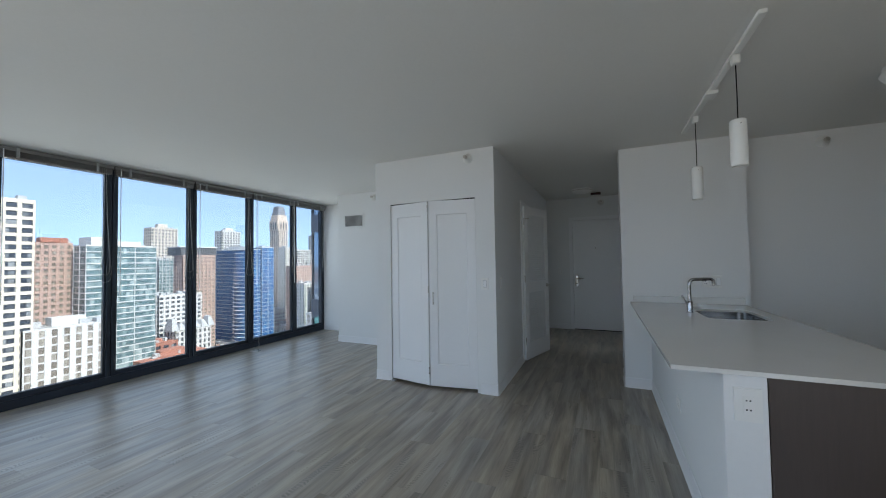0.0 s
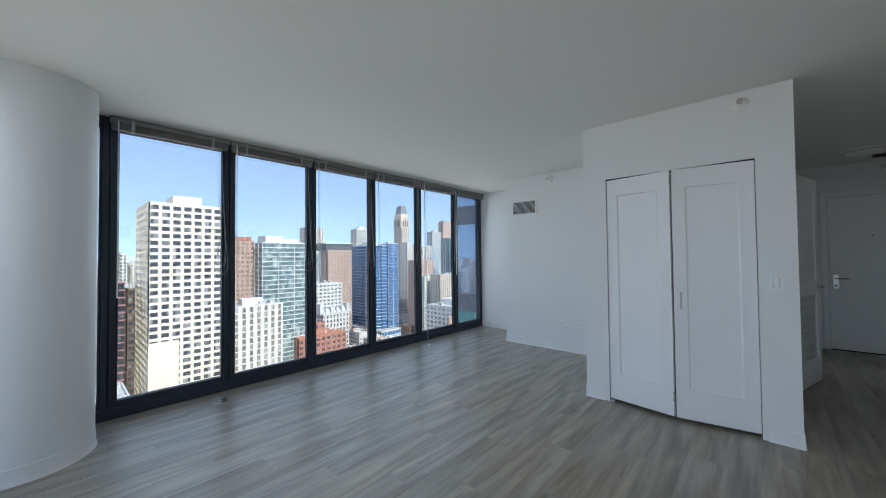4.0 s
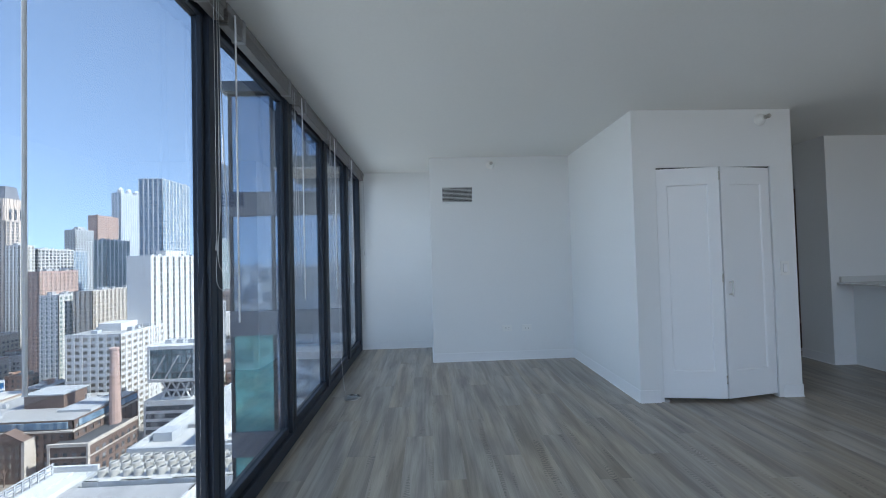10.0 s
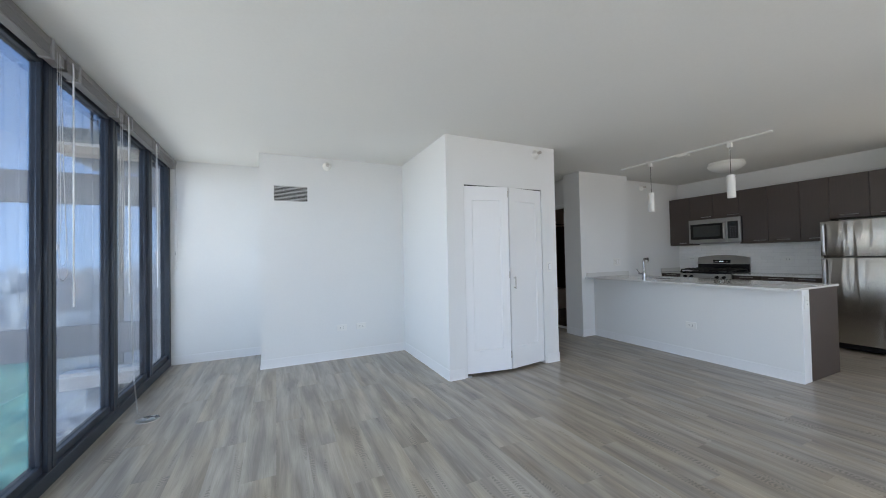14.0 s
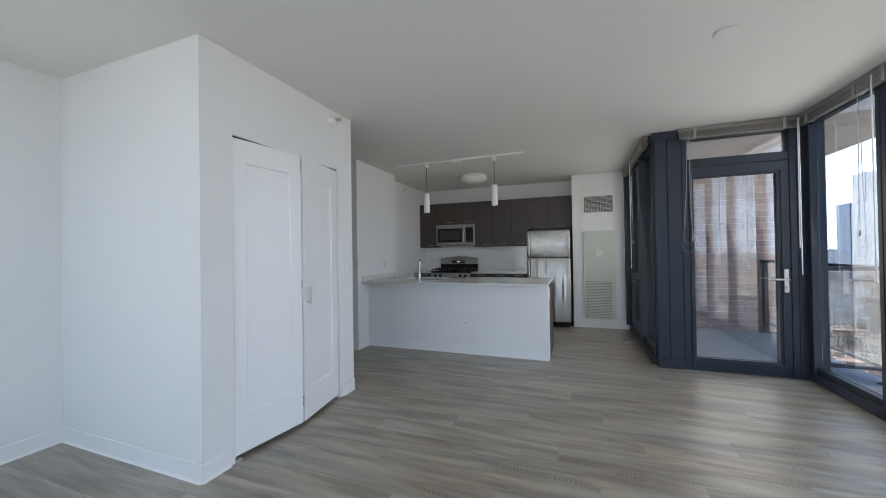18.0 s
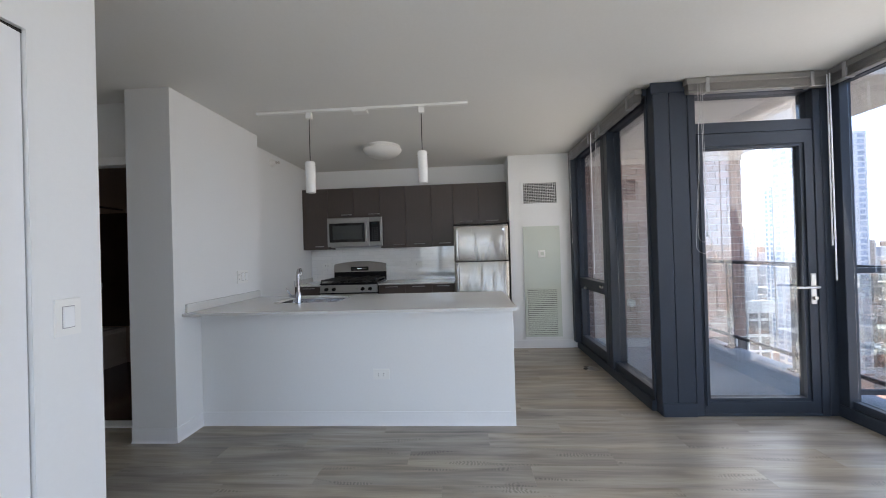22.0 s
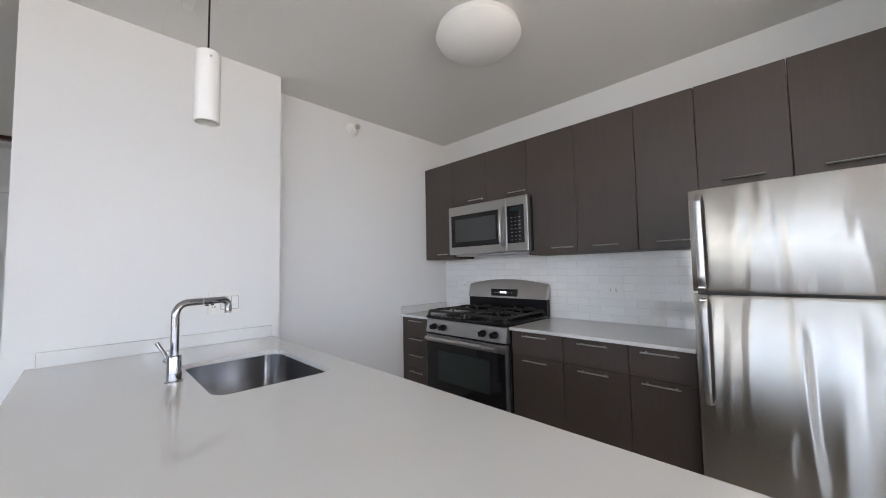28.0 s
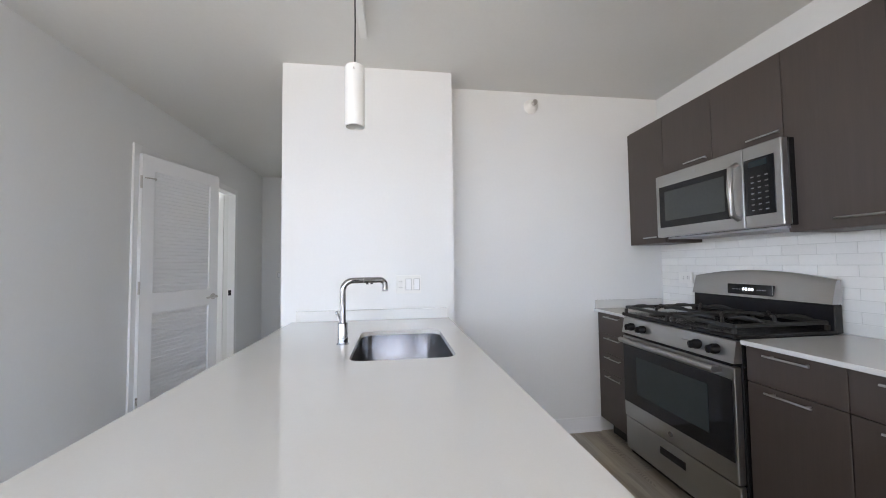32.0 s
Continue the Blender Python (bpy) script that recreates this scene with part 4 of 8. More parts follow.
# ---------------- range ----------------
rng = thing("range", (4.9, (STV0 + STV1) / 2, 0), "freestanding stainless gas range with black glass oven door", "stove")
XS = 4.605
y0, y1, ym = STV0 + 0.003, STV1 - 0.003, (STV0 + STV1) / 2
part("body", B(XS + 0.045, XK - 0.03, y0, y1, 0.03, 0.895, bev=0.003), M_BLACK, rng)
for fx in (XS + 0.1, 5.08):
    for fy in (y0 + 0.05, y1 - 0.05):
        part("foot", lathe(bmesh.new(), fx, fy, [(0.018, 0.0), (0.018, 0.012), (0.01, 0.014), (0.01, 0.031)], 10), M_BLACK, rng)
drw = part("drawer", B(XS + 0.012, XS + 0.044, y0 + 0.004, y1 - 0.004, 0.07, 0.265, bev=0.006, seg=2), M_STEEL, rng, "stainless warming drawer with a black slot")
part("slot", B(XS + 0.0085, XS + 0.0118, ym - 0.085, ym + 0.085, 0.175, 0.215, bev=0.002), M_BLACK, drw)
odr = part("oven_door", B(XS + 0.006, XS + 0.044, y0 + 0.004, y1 - 0.004, 0.272, 0.775, bev=0.006, seg=2), M_STEEL, rng)
gl = part("glass", B(XS + 0.001, XS + 0.0058, y0 + 0.012, y1 - 0.012, 0.365, 0.722, bev=0.002), M_BLKGLASS, odr, "black glass")
part("window", B(XS - 0.001, XS + 0.0008, ym - 0.24, ym + 0.24, 0.44, 0.665), mk("oven_window", (0.020, 0.030, 0.031), 0.04, spec=0.45), gl)
part("badge", lathe(bmesh.new(), ym, 0.318, [(0.014, XS + 0.003), (0.014, XS + 0.0058)], 20, 'X'), M_CHROME, odr)
oh = part("oven_handle", tube(bmesh.new(), [(XS - 0.042, y0 + 0.05, 0.757), (XS - 0.042, y1 - 0.05, 0.757)], 0.015, 12), M_STEEL, odr)
for y in (y0 + 0.07, y1 - 0.07):
    part("bracket", B(XS - 0.042, XS + 0.007, y - 0.012, y + 0.012, 0.740, 0.765, bev=0.004), M_STEEL, oh)
bm = bmesh.new()                # sloping control panel
pr = [(XS + 0.004, 0.792), (XS + 0.022, 0.888), (XS + 0.06, 0.888), (XS + 0.06, 0.792)]
va = [bm.verts.new((x, y0 + 0.002, z)) for x, z in pr]
vb = [bm.verts.new((x, y1 - 0.002, z)) for x, z in pr]
for i in range(4):
    bm.faces.new((va[i], va[(i + 1) % 4], vb[(i + 1) % 4], vb[i]))
bm.faces.new(va)
bm.faces.new(vb[::-1])
bmesh.ops.recalc_face_normals(bm, faces=bm.faces[:])
cp = part("control_panel", bm, M_STEEL, rng)
for y in (y0 + 0.09, y0 + 0.185, y1 - 0.185, y1 - 0.09):
    k = part("knob", lathe(bmesh.new(), y, 0.838, [(0.023, XS + 0.016), (0.023, XS - 0.006), (0.019, XS - 0.012), (0.018, XS - 0.028), (0.012, XS - 0.030)], 20, 'X'), M_BLACK, cp, smooth=True)
    part("grip", B(XS - 0.036, XS - 0.0285, y - 0.004, y + 0.004, 0.822, 0.854, bev=0.001), M_BLACK, k)
part("vent_strip", B(XS + 0.008, XS + 0.044, y0 + 0.02, y1 - 0.02, 0.777, 0.790), M_BLACK, rng)
part("cooktop", B(XS + 0.008, XK - 0.075, y0, y1, 0.896, 0.918, bev=0.006, seg=2), M_BLACK, rng)
for bx in (4.735, 5.005):
    for by in (ym - 0.20, ym + 0.20):
        part("burner", lathe(bmesh.new(), bx, by, [(0.055, 0.9185), (0.05, 0.925), (0.036, 0.927), (0.036, 0.934), (0.010, 0.936)], 24), M_IRON, rng, smooth=True)
for s in (-1, 1):
    bm = bmesh.new()
    ya, yb = ym + s * 0.022, ym + s * 0.355
    for x in (4.635, 5.105):
        box(bm, x - 0.0075, x + 0.0075, min(ya, yb), max(ya, yb), 0.943, 0.960, bev=0.003)
    for y in (ya, yb):
        box(bm, 4.635, 5.105, y - 0.0075, y + 0.0075, 0.943, 0.960, bev=0.003)
    box(bm, 4.862, 4.878, min(ya, yb), max(ya, yb), 0.9435, 0.9605, bev=0.003)
    for bx in (4.735, 5.005):
        yc = ym + s * 0.20
        for a in range(4):
            dx, dy = math.cos(radians(45 + 90 * a)), math.sin(radians(45 + 90 * a))
            tube(bm, [(bx + dx * 0.025, yc + dy * 0.025, 0.962), (bx + dx * 0.075, yc + dy * 0.075, 0.972), (bx + dx * 0.115, yc + dy * 0.115, 0.968), (bx + dx * 0.15, yc + dy * 0.15, 0.950)], 0.0075, 8)
    for x in (4.635, 5.105):
        for y in (ya, yb):
            box(bm, x - 0.007, x + 0.007, y - 0.007, y + 0.007, 0.9185, 0.941)
    part("grate", bm, M_IRON, rng)
bm = bmesh.new()                # backguard with a curved top
n = 16
front, back = [], []
for i in range(n + 1):
    y = y0 + (y1 - y0) * i / n
    top = 1.146 + 0.040 * (1 - ((2 * i / n) - 1) ** 2)
    front.append((bm.verts.new((XK - 0.085, y, 1.034)), bm.verts.new((XK - 0.060, y, top - 0.02)), bm.verts.new((XK - 0.052, y, top))))
    back.append((bm.verts.new((XK - 0.03, y, 1.034)), bm.verts.new((XK - 0.03, y, top))))
for i in range(n):
    for j in range(2):
        bm.faces.new((front[i][j], front[i + 1][j], front[i + 1][j + 1], front[i][j + 1]))
    bm.faces.new((front[i][2], front[i + 1][2], back[i + 1][1], back[i][1]))
    bm.faces.new((back[i][1], back[i + 1][1], back[i + 1][0], back[i][0]))
    bm.faces.new((back[i][0], back[i + 1][0], front[i + 1][0], front[i][0]))
for q in (0, n):
    bm.faces.new((front[q][0], front[q][1], front[q][2], back[q][1], back[q][0]))
bmesh.ops.recalc_face_normals(bm, faces=bm.faces[:])
bg = part("backguard", bm, M_STEEL, rng, smooth=True)
part("riser", B(XK - 0.074, XK - 0.03, y0, y1, 0.90, 1.0335, bev=0.004), M_BLACK, rng)
dsp = part("display", B(XK - 0.087, XK - 0.068, ym - 0.125, ym + 0.125, 1.048, 1.106, bev=0.004), M_BLKGLASS, bg)
M_DIGIT = mk_glow("clock_digits", (0.75, 0.9, 1.0), 0.25)
for i, dy in enumerate((0.028, 0.012, -0.006, -0.022)):
    part("digit", B(XK - 0.0885, XK - 0.0872, ym + dy - 0.005, ym + dy + 0.005, 1.072, 1.086), M_DIGIT, dsp)
for i in range(4):
    for sgn in (-1, 1):
        part("key_mark", B(XK - 0.0880, XK - 0.0872, ym + sgn * (0.05 + 0.013 * i) - 0.004, ym + sgn * (0.05 + 0.013 * i) + 0.004, 1.075, 1.078), M_GREYPL, dsp)

for o in rng.children_recursive:      # the range stands level with the low counters
    for v in o.data.vertices:
        v.co.z *= 0.967

# ---------------- microwave ----------------
mw = thing("microwave", (4.95, ym, 1.342), "stainless over-the-range microwave with a black window", "microwave")
MX, m0, m1 = 4.868, -0.198, 0.548
part("body", B(MX + 0.036, XK - 0.003, m0, m1, 1.352, 1.738, bev=0.003), M_BLACK, mw)
fr = part("door", B(MX, MX + 0.035, m0 + 0.175, m1, 1.352, 1.738, bev=0.005, seg=2), M_STEEL, mw)
w = part("window", B(MX - 0.003, MX - 0.0002, m0 + 0.235, m1 - 0.03, 1.41, 1.665, bev=0.001), M_BLKGLASS, fr)
part("mesh_screen", B(MX - 0.0042, MX - 0.0032, m0 + 0.27, m1 - 0.075, 1.45, 1.63), mk("screen_grey", (0.055, 0.06, 0.06), 0.12, spec=0.3), w)
part("badge", lathe(bmesh.new(), ym + 0.06, 1.705, [(0.013, MX - 0.002), (0.013, MX - 0.0002)], 20, 'X'), M_GREYPL, fr)
part("handle", tube(bmesh.new(), [(MX - 0.002, m0 + 0.205, 1.40), (MX - 0.035, m0 + 0.205, 1.42), (MX - 0.045, m0 + 0.205, 1.535), (MX - 0.035, m0 + 0.205, 1.65), (MX - 0.002, m0 + 0.205, 1.67)], 0.013, 12), M_STEEL, fr, smooth=True)
pnl = part("control_panel", B(MX, MX + 0.035, m0, m0 + 0.173, 1.352, 1.738, bev=0.005, seg=2), M_STEEL, mw)
kp = part("keypad", B(MX - 0.003, MX - 0.0002, m0 + 0.03, m0 + 0.168, 1.41, 1.675, bev=0.001), M_BLKGLASS, pnl)
part("display", B(MX - 0.004, MX - 0.0032, m0 + 0.06, m0 + 0.145, 1.635, 1.662), mk("lcd", (0.01, 0.02, 0.025), 0.1), kp)
M_KEY = mk("key_print", (0.16, 0.16, 0.17), 0.4)
for r in range(7):
    for c in range(3):
        part("key", B(MX - 0.004, MX - 0.0032, m0 + 0.058 + c * 0.032, m0 + 0.072 + c * 0.032, 1.43 + r * 0.026, 1.435 + r * 0.026), M_KEY, kp)
part("grille", B(MX + 0.05, XK - 0.06, m0 + 0.03, m1 - 0.03, 1.340, 1.3515), M_GREYPL, mw)

# ---------------- refrigerator ----------------
rf = thing("refrigerator", (4.9, -1.49, 0), "stainless top-freezer refrigerator in the cabinet run", "refrigerator")
r0, r1, RX = -1.823, -1.154, 4.585
part("cabinet", B(RX + 0.075, XK - 0.03, r0 + 0.006, r1 - 0.006, 0.03, 1.545, bev=0.006), M_BLACK, rf)
for y in (r0 + 0.06, r1 - 0.06):
    part("foot", lathe(bmesh.new(), RX + 0.12, y, [(0.02, 0.0), (0.02, 0.031)], 10), M_BLACK, rf)
    part("foot", lathe(bmesh.new(), 5.08, y, [(0.02, 0.0), (0.02, 0.031)], 10), M_BLACK, rf)
part("kick_grille", B(RX + 0.03, RX + 0.074, r0 + 0.01, r1 - 0.01, 0.025, 0.085, bev=0.004), M_BLACK, rf)


def curved_door(z0, z1):
    bm = bmesh.new()
    n = 20
    cols_ = []
    for i in range(n + 1):
        s = 2 * i / n - 1
        y = r0 + (r1 - r0) * i / n
        x = RX + 0.012 * s * s + (0.010 if abs(s) > 0.97 else 0.0)
        cols_.append([bm.verts.new(c) for c in ((RX + 0.07, y, z0), (x + 0.006, y, z0), (x, y, z0 + 0.012), (x, y, z1 - 0.012), (x + 0.006, y, z1), (RX + 0.07, y, z1))])
    for a, b in zip(cols_, cols_[1:]):
        for j in range(6):
            bm.faces.new((a[j], b[j], b[(j + 1) % 6], a[(j + 1) % 6]))
    bm.faces.new(cols_[0])
    bm.faces.new(cols_[-1][::-1])
    bmesh.ops.recalc_face_normals(bm, faces=bm.faces[:])
    return bm


d1 = part("freezer_door", curved_door(1.121, 1.552), M_FRIDGE, rf, smooth=True)
d2 = part("fridge_door", curved_door(0.09, 1.108), M_FRIDGE, rf, smooth=True)


def bow_handle(za, zb, flip):
    """Flat bowed grip: wide at the free end, set back to the door at both ends."""
    bm = bmesh.new()
    n, rows_ = 14, []
    for i in range(n + 1):
        u = i / n
        z = za + (zb - za) * u
        q = u if flip else 1 - u
        out = 0.038 * min(1.0, 0.35 + (q * 14.0) ** 0.6, ((1 - q) * 16.0) ** 0.6 + 0.45)
        xo, hw = RX + 0.006 - out, 0.0115 + 0.002 * q
        yc = r1 - 0.038
        rows_.append([bm.verts.new(c) for c in ((xo + 0.016, yc - hw, z), (xo + 0.003, yc - hw, z), (xo, yc - hw + 0.005, z), (xo, yc + hw - 0.005, z), (xo + 0.003, yc + hw, z), (xo + 0.016, yc + hw, z))])
    for a, b in zip(rows_, rows_[1:]):
        for k in range(6):
            bm.faces.new((a[k], a[(k + 1) % 6], b[(k + 1) % 6], b[k]))
    bm.faces.new(rows_[0])
    bm.faces.new(rows_[-1][::-1])
    bmesh.ops.recalc_face_normals(bm, faces=bm.faces[:])
    return bm


for d, za, zb, fl_ in ((d1, 1.135, 1.528, False), (d2, 0.66, 1.094, True)):
    h = part("handle", bow_handle(za, zb, fl_), M_HANDLE, d, "satin silver bowed handle", smooth=True)
    ze = zb - 0.012 if fl_ else za
    part("end_cap", B(RX - 0.034, RX + 0.012, r1 - 0.050, r1 - 0.026, ze, ze + 0.012, bev=0.003), M_CHROME, h)
part("badge", lathe(bmesh.new(), r0 + 0.06, 1.50, [(0.014, RX + 0.004), (0.014, RX + 0.014)], 18, 'X'), M_CHROME, d1)
part("hinge_cap", B(RX + 0.01, RX + 0.09, r0 + 0.012, r0 + 0.07, 1.546, 1.565, bev=0.004), M_GREYPL, rf)
# panel added to fill the gap, its shade put into the colour
solo("filler_panel", B(4.78, XK - 0.01, -1.860, -1.826, 0.0, 1.60), M_DARK, (4.95, -1.86, 0.0), "near-black panel standing in for the shaded gap beside the refrigerator", "cabinet trim")

# ---------------- air handler closet front ----------------
ap = thing("access_panel", (XA - 0.012, -2.245, 0.145), "pale green steel access panel with return grille", "access panel")
part("sheet", panel_with_holes(bmesh.new(), -2.478, -2.025, 0.142, 1.532, [(-2.425, -2.062, 0.165, 0.742)], px(XA - 0.014), 0.0135), M_ACPANEL, ap)
# flat dark sheet paints the shade behind the slats
part("back", B(XA - 0.0035, XA - 0.0005, -2.425, -2.062, 0.165, 0.742), M_DARK, ap)
for i in range(24):
    z = 0.172 + i * 0.0243
    bm = bmesh.new()
    v = [bm.verts.new(c) for c in ((XA - 0.013, -2.43, z), (XA - 0.013, -2.065, z), (XA - 0.004, -2.065, z + 0.017), (XA - 0.004, -2.43, z + 0.017),
                                   (XA - 0.0125, -2.43, z - 0.002), (XA - 0.0125, -2.065, z - 0.002), (XA - 0.0036, -2.065, z + 0.0145), (XA - 0.0036, -2.43, z + 0.0145))]
    for q in ((0, 1, 2, 3), (7, 6, 5, 4), (0, 4, 5, 1), (3, 2, 6, 7), (0, 3, 7, 4), (1, 5, 6, 2)):
        bm.faces.new([v[k] for k in q])
    bmesh.ops.recalc_face_normals(bm, faces=bm.faces[:])
    part("slat", bm, M_ACPANEL, ap)
for y in (-2.06, -2.435):
    part("screw", lathe(bmesh.new(), y, 1.50, [(0.008, XA - 0.0165), (0.009, XA - 0.0145)], 10, 'X'), M_NICKEL, ap)
th = thing("thermostat", (XA - 0.03, -2.245, 1.17), "small white thermostat with a grey display", "thermostat")
part("body", B(XA - 0.034, XA - 0.0145, -2.29, -2.20, 1.135, 1.225, bev=0.006, seg=2), M_PLASTIC, th)
part("display", B(XA - 0.036, XA - 0.0342, -2.27, -2.23, 1.165, 1.205), M_ACPANEL, th)


def air_vent(place, u0, u1, z0, z1, label, rear_shade=None):
    """Bar grille over a flat dark plate that paints the duct's shade; place(u, z, d) maps to the world, d out of the
    wall.
    """
    a = Vector(place((u0 + u1) / 2, z0, 0))
    t = thing("air_vent", a, label, "air vent")
    b = 0.028
    part("frame", panel_with_holes(bmesh.new(), u0, u1, z0, z1, [(u0 + b, u1 - b, z0 + b, z1 - b)], place, 0.010), M_WALL, t)

    def bar(ua, ub, za, zb, d0, d1):
        bm = bmesh.new()
        v = [bm.verts.new(place(u, z, d)) for u, z, d in ((ua, za, d0), (ub, za, d0), (ub, zb, d0), (ua, zb, d0), (ua, za, d1), (ub, za, d1), (ub, zb, d1), (ua, zb, d1))]
        for q in ((0, 1, 2, 3), (7, 6, 5, 4), (0, 4, 5, 1), (3, 2, 6, 7), (0, 3, 7, 4), (1, 5, 6, 2)):
            bm.faces.new([v[k] for k in q])
        bmesh.ops.recalc_face_normals(bm, faces=bm.faces[:])
        return bm
    part("duct", bar(u0 + b, u1 - b, z0 + b, z1 - b, 0.0005, 0.0015), M_DARK, t)
    n = int((z1 - z0 - 2 * b) / (0.0155 if rear_shade else 0.0195))
    for i in range(n):
        z = z0 + b + (i + 0.5) * (z1 - z0 - 2 * b) / n
        part("louver", bar(u0 + b, u1 - b, z - 0.0021, z + 0.0021, 0.004, 0.0085), M_WALL, t)
    m = int((u1 - u0 - 2 * b) / 0.021)
    for i in range(1, m):
        u = u0 + b + i * (u1 - u0 - 2 * b) / m
        part("louver", bar(u - (0.0009 if rear_shade else 0.0016), u + (0.0009 if rear_shade else 0.0016), z0 + b, z1 - b, 0.0016, 0.0035 if rear_shade else 0.0039), rear_shade or M_WALL, t)


air_vent(lambda u, z, d: (XA - d, u, z), -2.485, -2.015, 1.795, 2.105, "white egg-crate supply vent above the access panel")
# rear louvres get a dark material, shade put into white-painted bars
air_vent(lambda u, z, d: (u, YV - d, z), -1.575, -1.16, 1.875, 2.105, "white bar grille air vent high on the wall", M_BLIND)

# ---------------- lights ----------------
TX = 3.046
trk = thing("track_light", (TX, -0.47, ZC), "white ceiling track with two cord pendants", "light")
part("track", B(TX - 0.018, TX + 0.018, -1.34, 0.395, ZC - 0.022, ZC - 0.001, bev=0.003), M_PLASTIC, trk)
part("feed", B(TX - 0.035, TX + 0.035, -0.53, -0.41, ZC - 0.046, ZC - 0.0225, bev=0.004), M_PLASTIC, trk)
for y, zt in ((-0.044, 2.02), (-0.967, 2.063)):
    ad = part("adapter", B(TX - 0.018, TX + 0.018, y - 0.025, y + 0.025, ZC - 0.075, ZC - 0.0225, bev=0.008, seg=2), M_PLASTIC, trk)
    part("cord", tube(bmesh.new(), [(TX, y, ZC - 0.075), (TX + 0.001, y + 0.001, 2.2), (TX, y, zt - 0.003)], 0.003, 6), M_BLACK, trk)
    sh = part("shade", lathe(bmesh.new(), TX, y, [(0.010, zt), (0.030, zt - 0.002), (0.0375, zt - 0.008), (0.039, zt - 0.016), (0.039, zt - 0.256), (0.0355, zt - 0.258), (0.0355, zt - 0.026), (0.01, zt - 0.016)], 32), M_SHADE, trk, "frosted white glass cylinder", smooth=True)
    part("pin", tube(bmesh.new(), [(TX, y - 0.047, zt - 0.033), (TX, y + 0.047, zt - 0.033)], 0.003, 6), M_NICKEL, sh)
fl = thing("ceiling_light", (4.125, -0.40, ZC), "round frosted white flush ceiling light", "light")
part("pan", lathe(bmesh.new(), 4.125, -0.40, [(0.196, ZC - 0.025), (0.2, ZC - 0.02), (0.2, ZC - 0.001)], 48), M_PLASTIC, fl, smooth=True)
part("diffuser", lathe(bmesh.new(), 4.125, -0.40, [(0.01, ZC - 0.128), (0.06, ZC - 0.126), (0.115, ZC - 0.115), (0.165, ZC - 0.094), (0.197, ZC - 0.068), (0.213, ZC - 0.042), (0.209, ZC - 0.028), (0.199, ZC - 0.0255)], 48), M_SHADE, fl, smooth=True)

# ---------------- closet bifold doors ----------------


def leaf_mesh(w, h, t, panels, depth=0.009, inset=0.022):
    """Flat door leaf in local x (width), y (thickness, 0 at the front), z, with sunk bevelled panels on the front."""
    bm = panel_with_holes(bmesh.new(), 0, w, 0, h, panels, lambda u, z, d: (u, d, z), 0.010)
    box(bm, 0, w, 0.0102, t, 0, h)
    for a, b, c, d in panels:
        o = [bm.verts.new(p) for p in ((a, 0, c), (b, 0, c), (b, 0, d), (a, 0, d))]
        i = [bm.verts.new(p) for p in ((a + inset * 0.4, depth, c + inset * 0.4), (b - inset * 0.4, depth, c + inset * 0.4), (b - inset * 0.4, depth, d - inset * 0.4), (a + inset * 0.4, depth, d - inset * 0.4))]
        for q in range(4):
            r = (q + 1) % 4
            bm.faces.new((o[q], o[r], i[r], i[q]))
        bm.faces.new(i)
    bmesh.ops.recalc_face_normals(bm, faces=bm.faces[:])
    return bm


def place_local(name, bm, material, parent, m, label="", smooth=False):
    """Links a bmesh given in a part's own axes, set in the world by m."""
    bm.transform(m)
    return part(name, bm, material, parent, label, smooth)


BX0, BX1, BZ0, BZ1, FOLD = 0.197, 1.193, 0.030, 1.938, -0.075
bif = thing("bifold_door", (0.695, -0.03, 0), "white two-leaf bifold closet door, slightly folded open", "door")
half = (BX1 - BX0) / 2 - 0.004
ang = math.degrees(math.asin(-FOLD / half))
wl = half - 0.002
la = pose(BX0 + 0.004, 0.012, BZ0, 0, 0, -ang)
lb = pose(BX1 - 0.004, 0.012, BZ0, 0, 0, ang) @ Matrix.Translation((-wl, 0, 0))
hgt = BZ1 - BZ0
pan = [(0.085, wl - 0.085, 0.22, hgt - 0.14)]
l1 = place_local("leaf", leaf_mesh(wl, hgt, 0.034, pan), M_DOOR, bif, la)
l2 = place_local("leaf", leaf_mesh(wl, hgt, 0.034, pan), M_DOOR, bif, lb)
pull = place_local("handle", tube(bmesh.new(), [(0.045, -0.03, 0.835), (0.045, -0.03, 0.965)], 0.006, 10), M_NICKEL, l2, lb, "satin nickel bar pull")
for z in (0.85, 0.95):
    place_local("standoff", tube(bmesh.new(), [(0.045, -0.03, z), (0.045, 0.001, z)], 0.005, 8), M_NICKEL, pull, lb)
for z in (0.12, 0.95, 1.80):
    place_local("hinge", tube(bmesh.new(), [(wl + 0.001, -0.002, z), (wl + 0.001, -0.002, z + 0.07)], 0.005, 8), M_NICKEL, l1, la)
part("track", B(BX0, BX1, 0.012, 0.045, 1.9385, 1.949), M_DARK, bif)
solo("door_guide", B(BX0 + 0.001, BX0 + 0.04, -0.01, 0.03, 0.0, 0.016), M_GREYPL, (BX0 + 0.02, 0.01, 0), "small floor bracket of the bifold door", "bracket")
tagged(part("trim", panel_with_holes(bmesh.new(), BX0 - 0.004, BX1 + 0.004, 0.0, 1.954, [(BX0, BX1, -0.01, 1.95)], py(-0.002), 0.0022), M_WALL), "thin edge bead of the closet opening", "trim", kind="structure")
wall("wall_closet_inside", B(0.112, XC - 0.112, 0.75, 0.80, 0, ZC - 0.001))

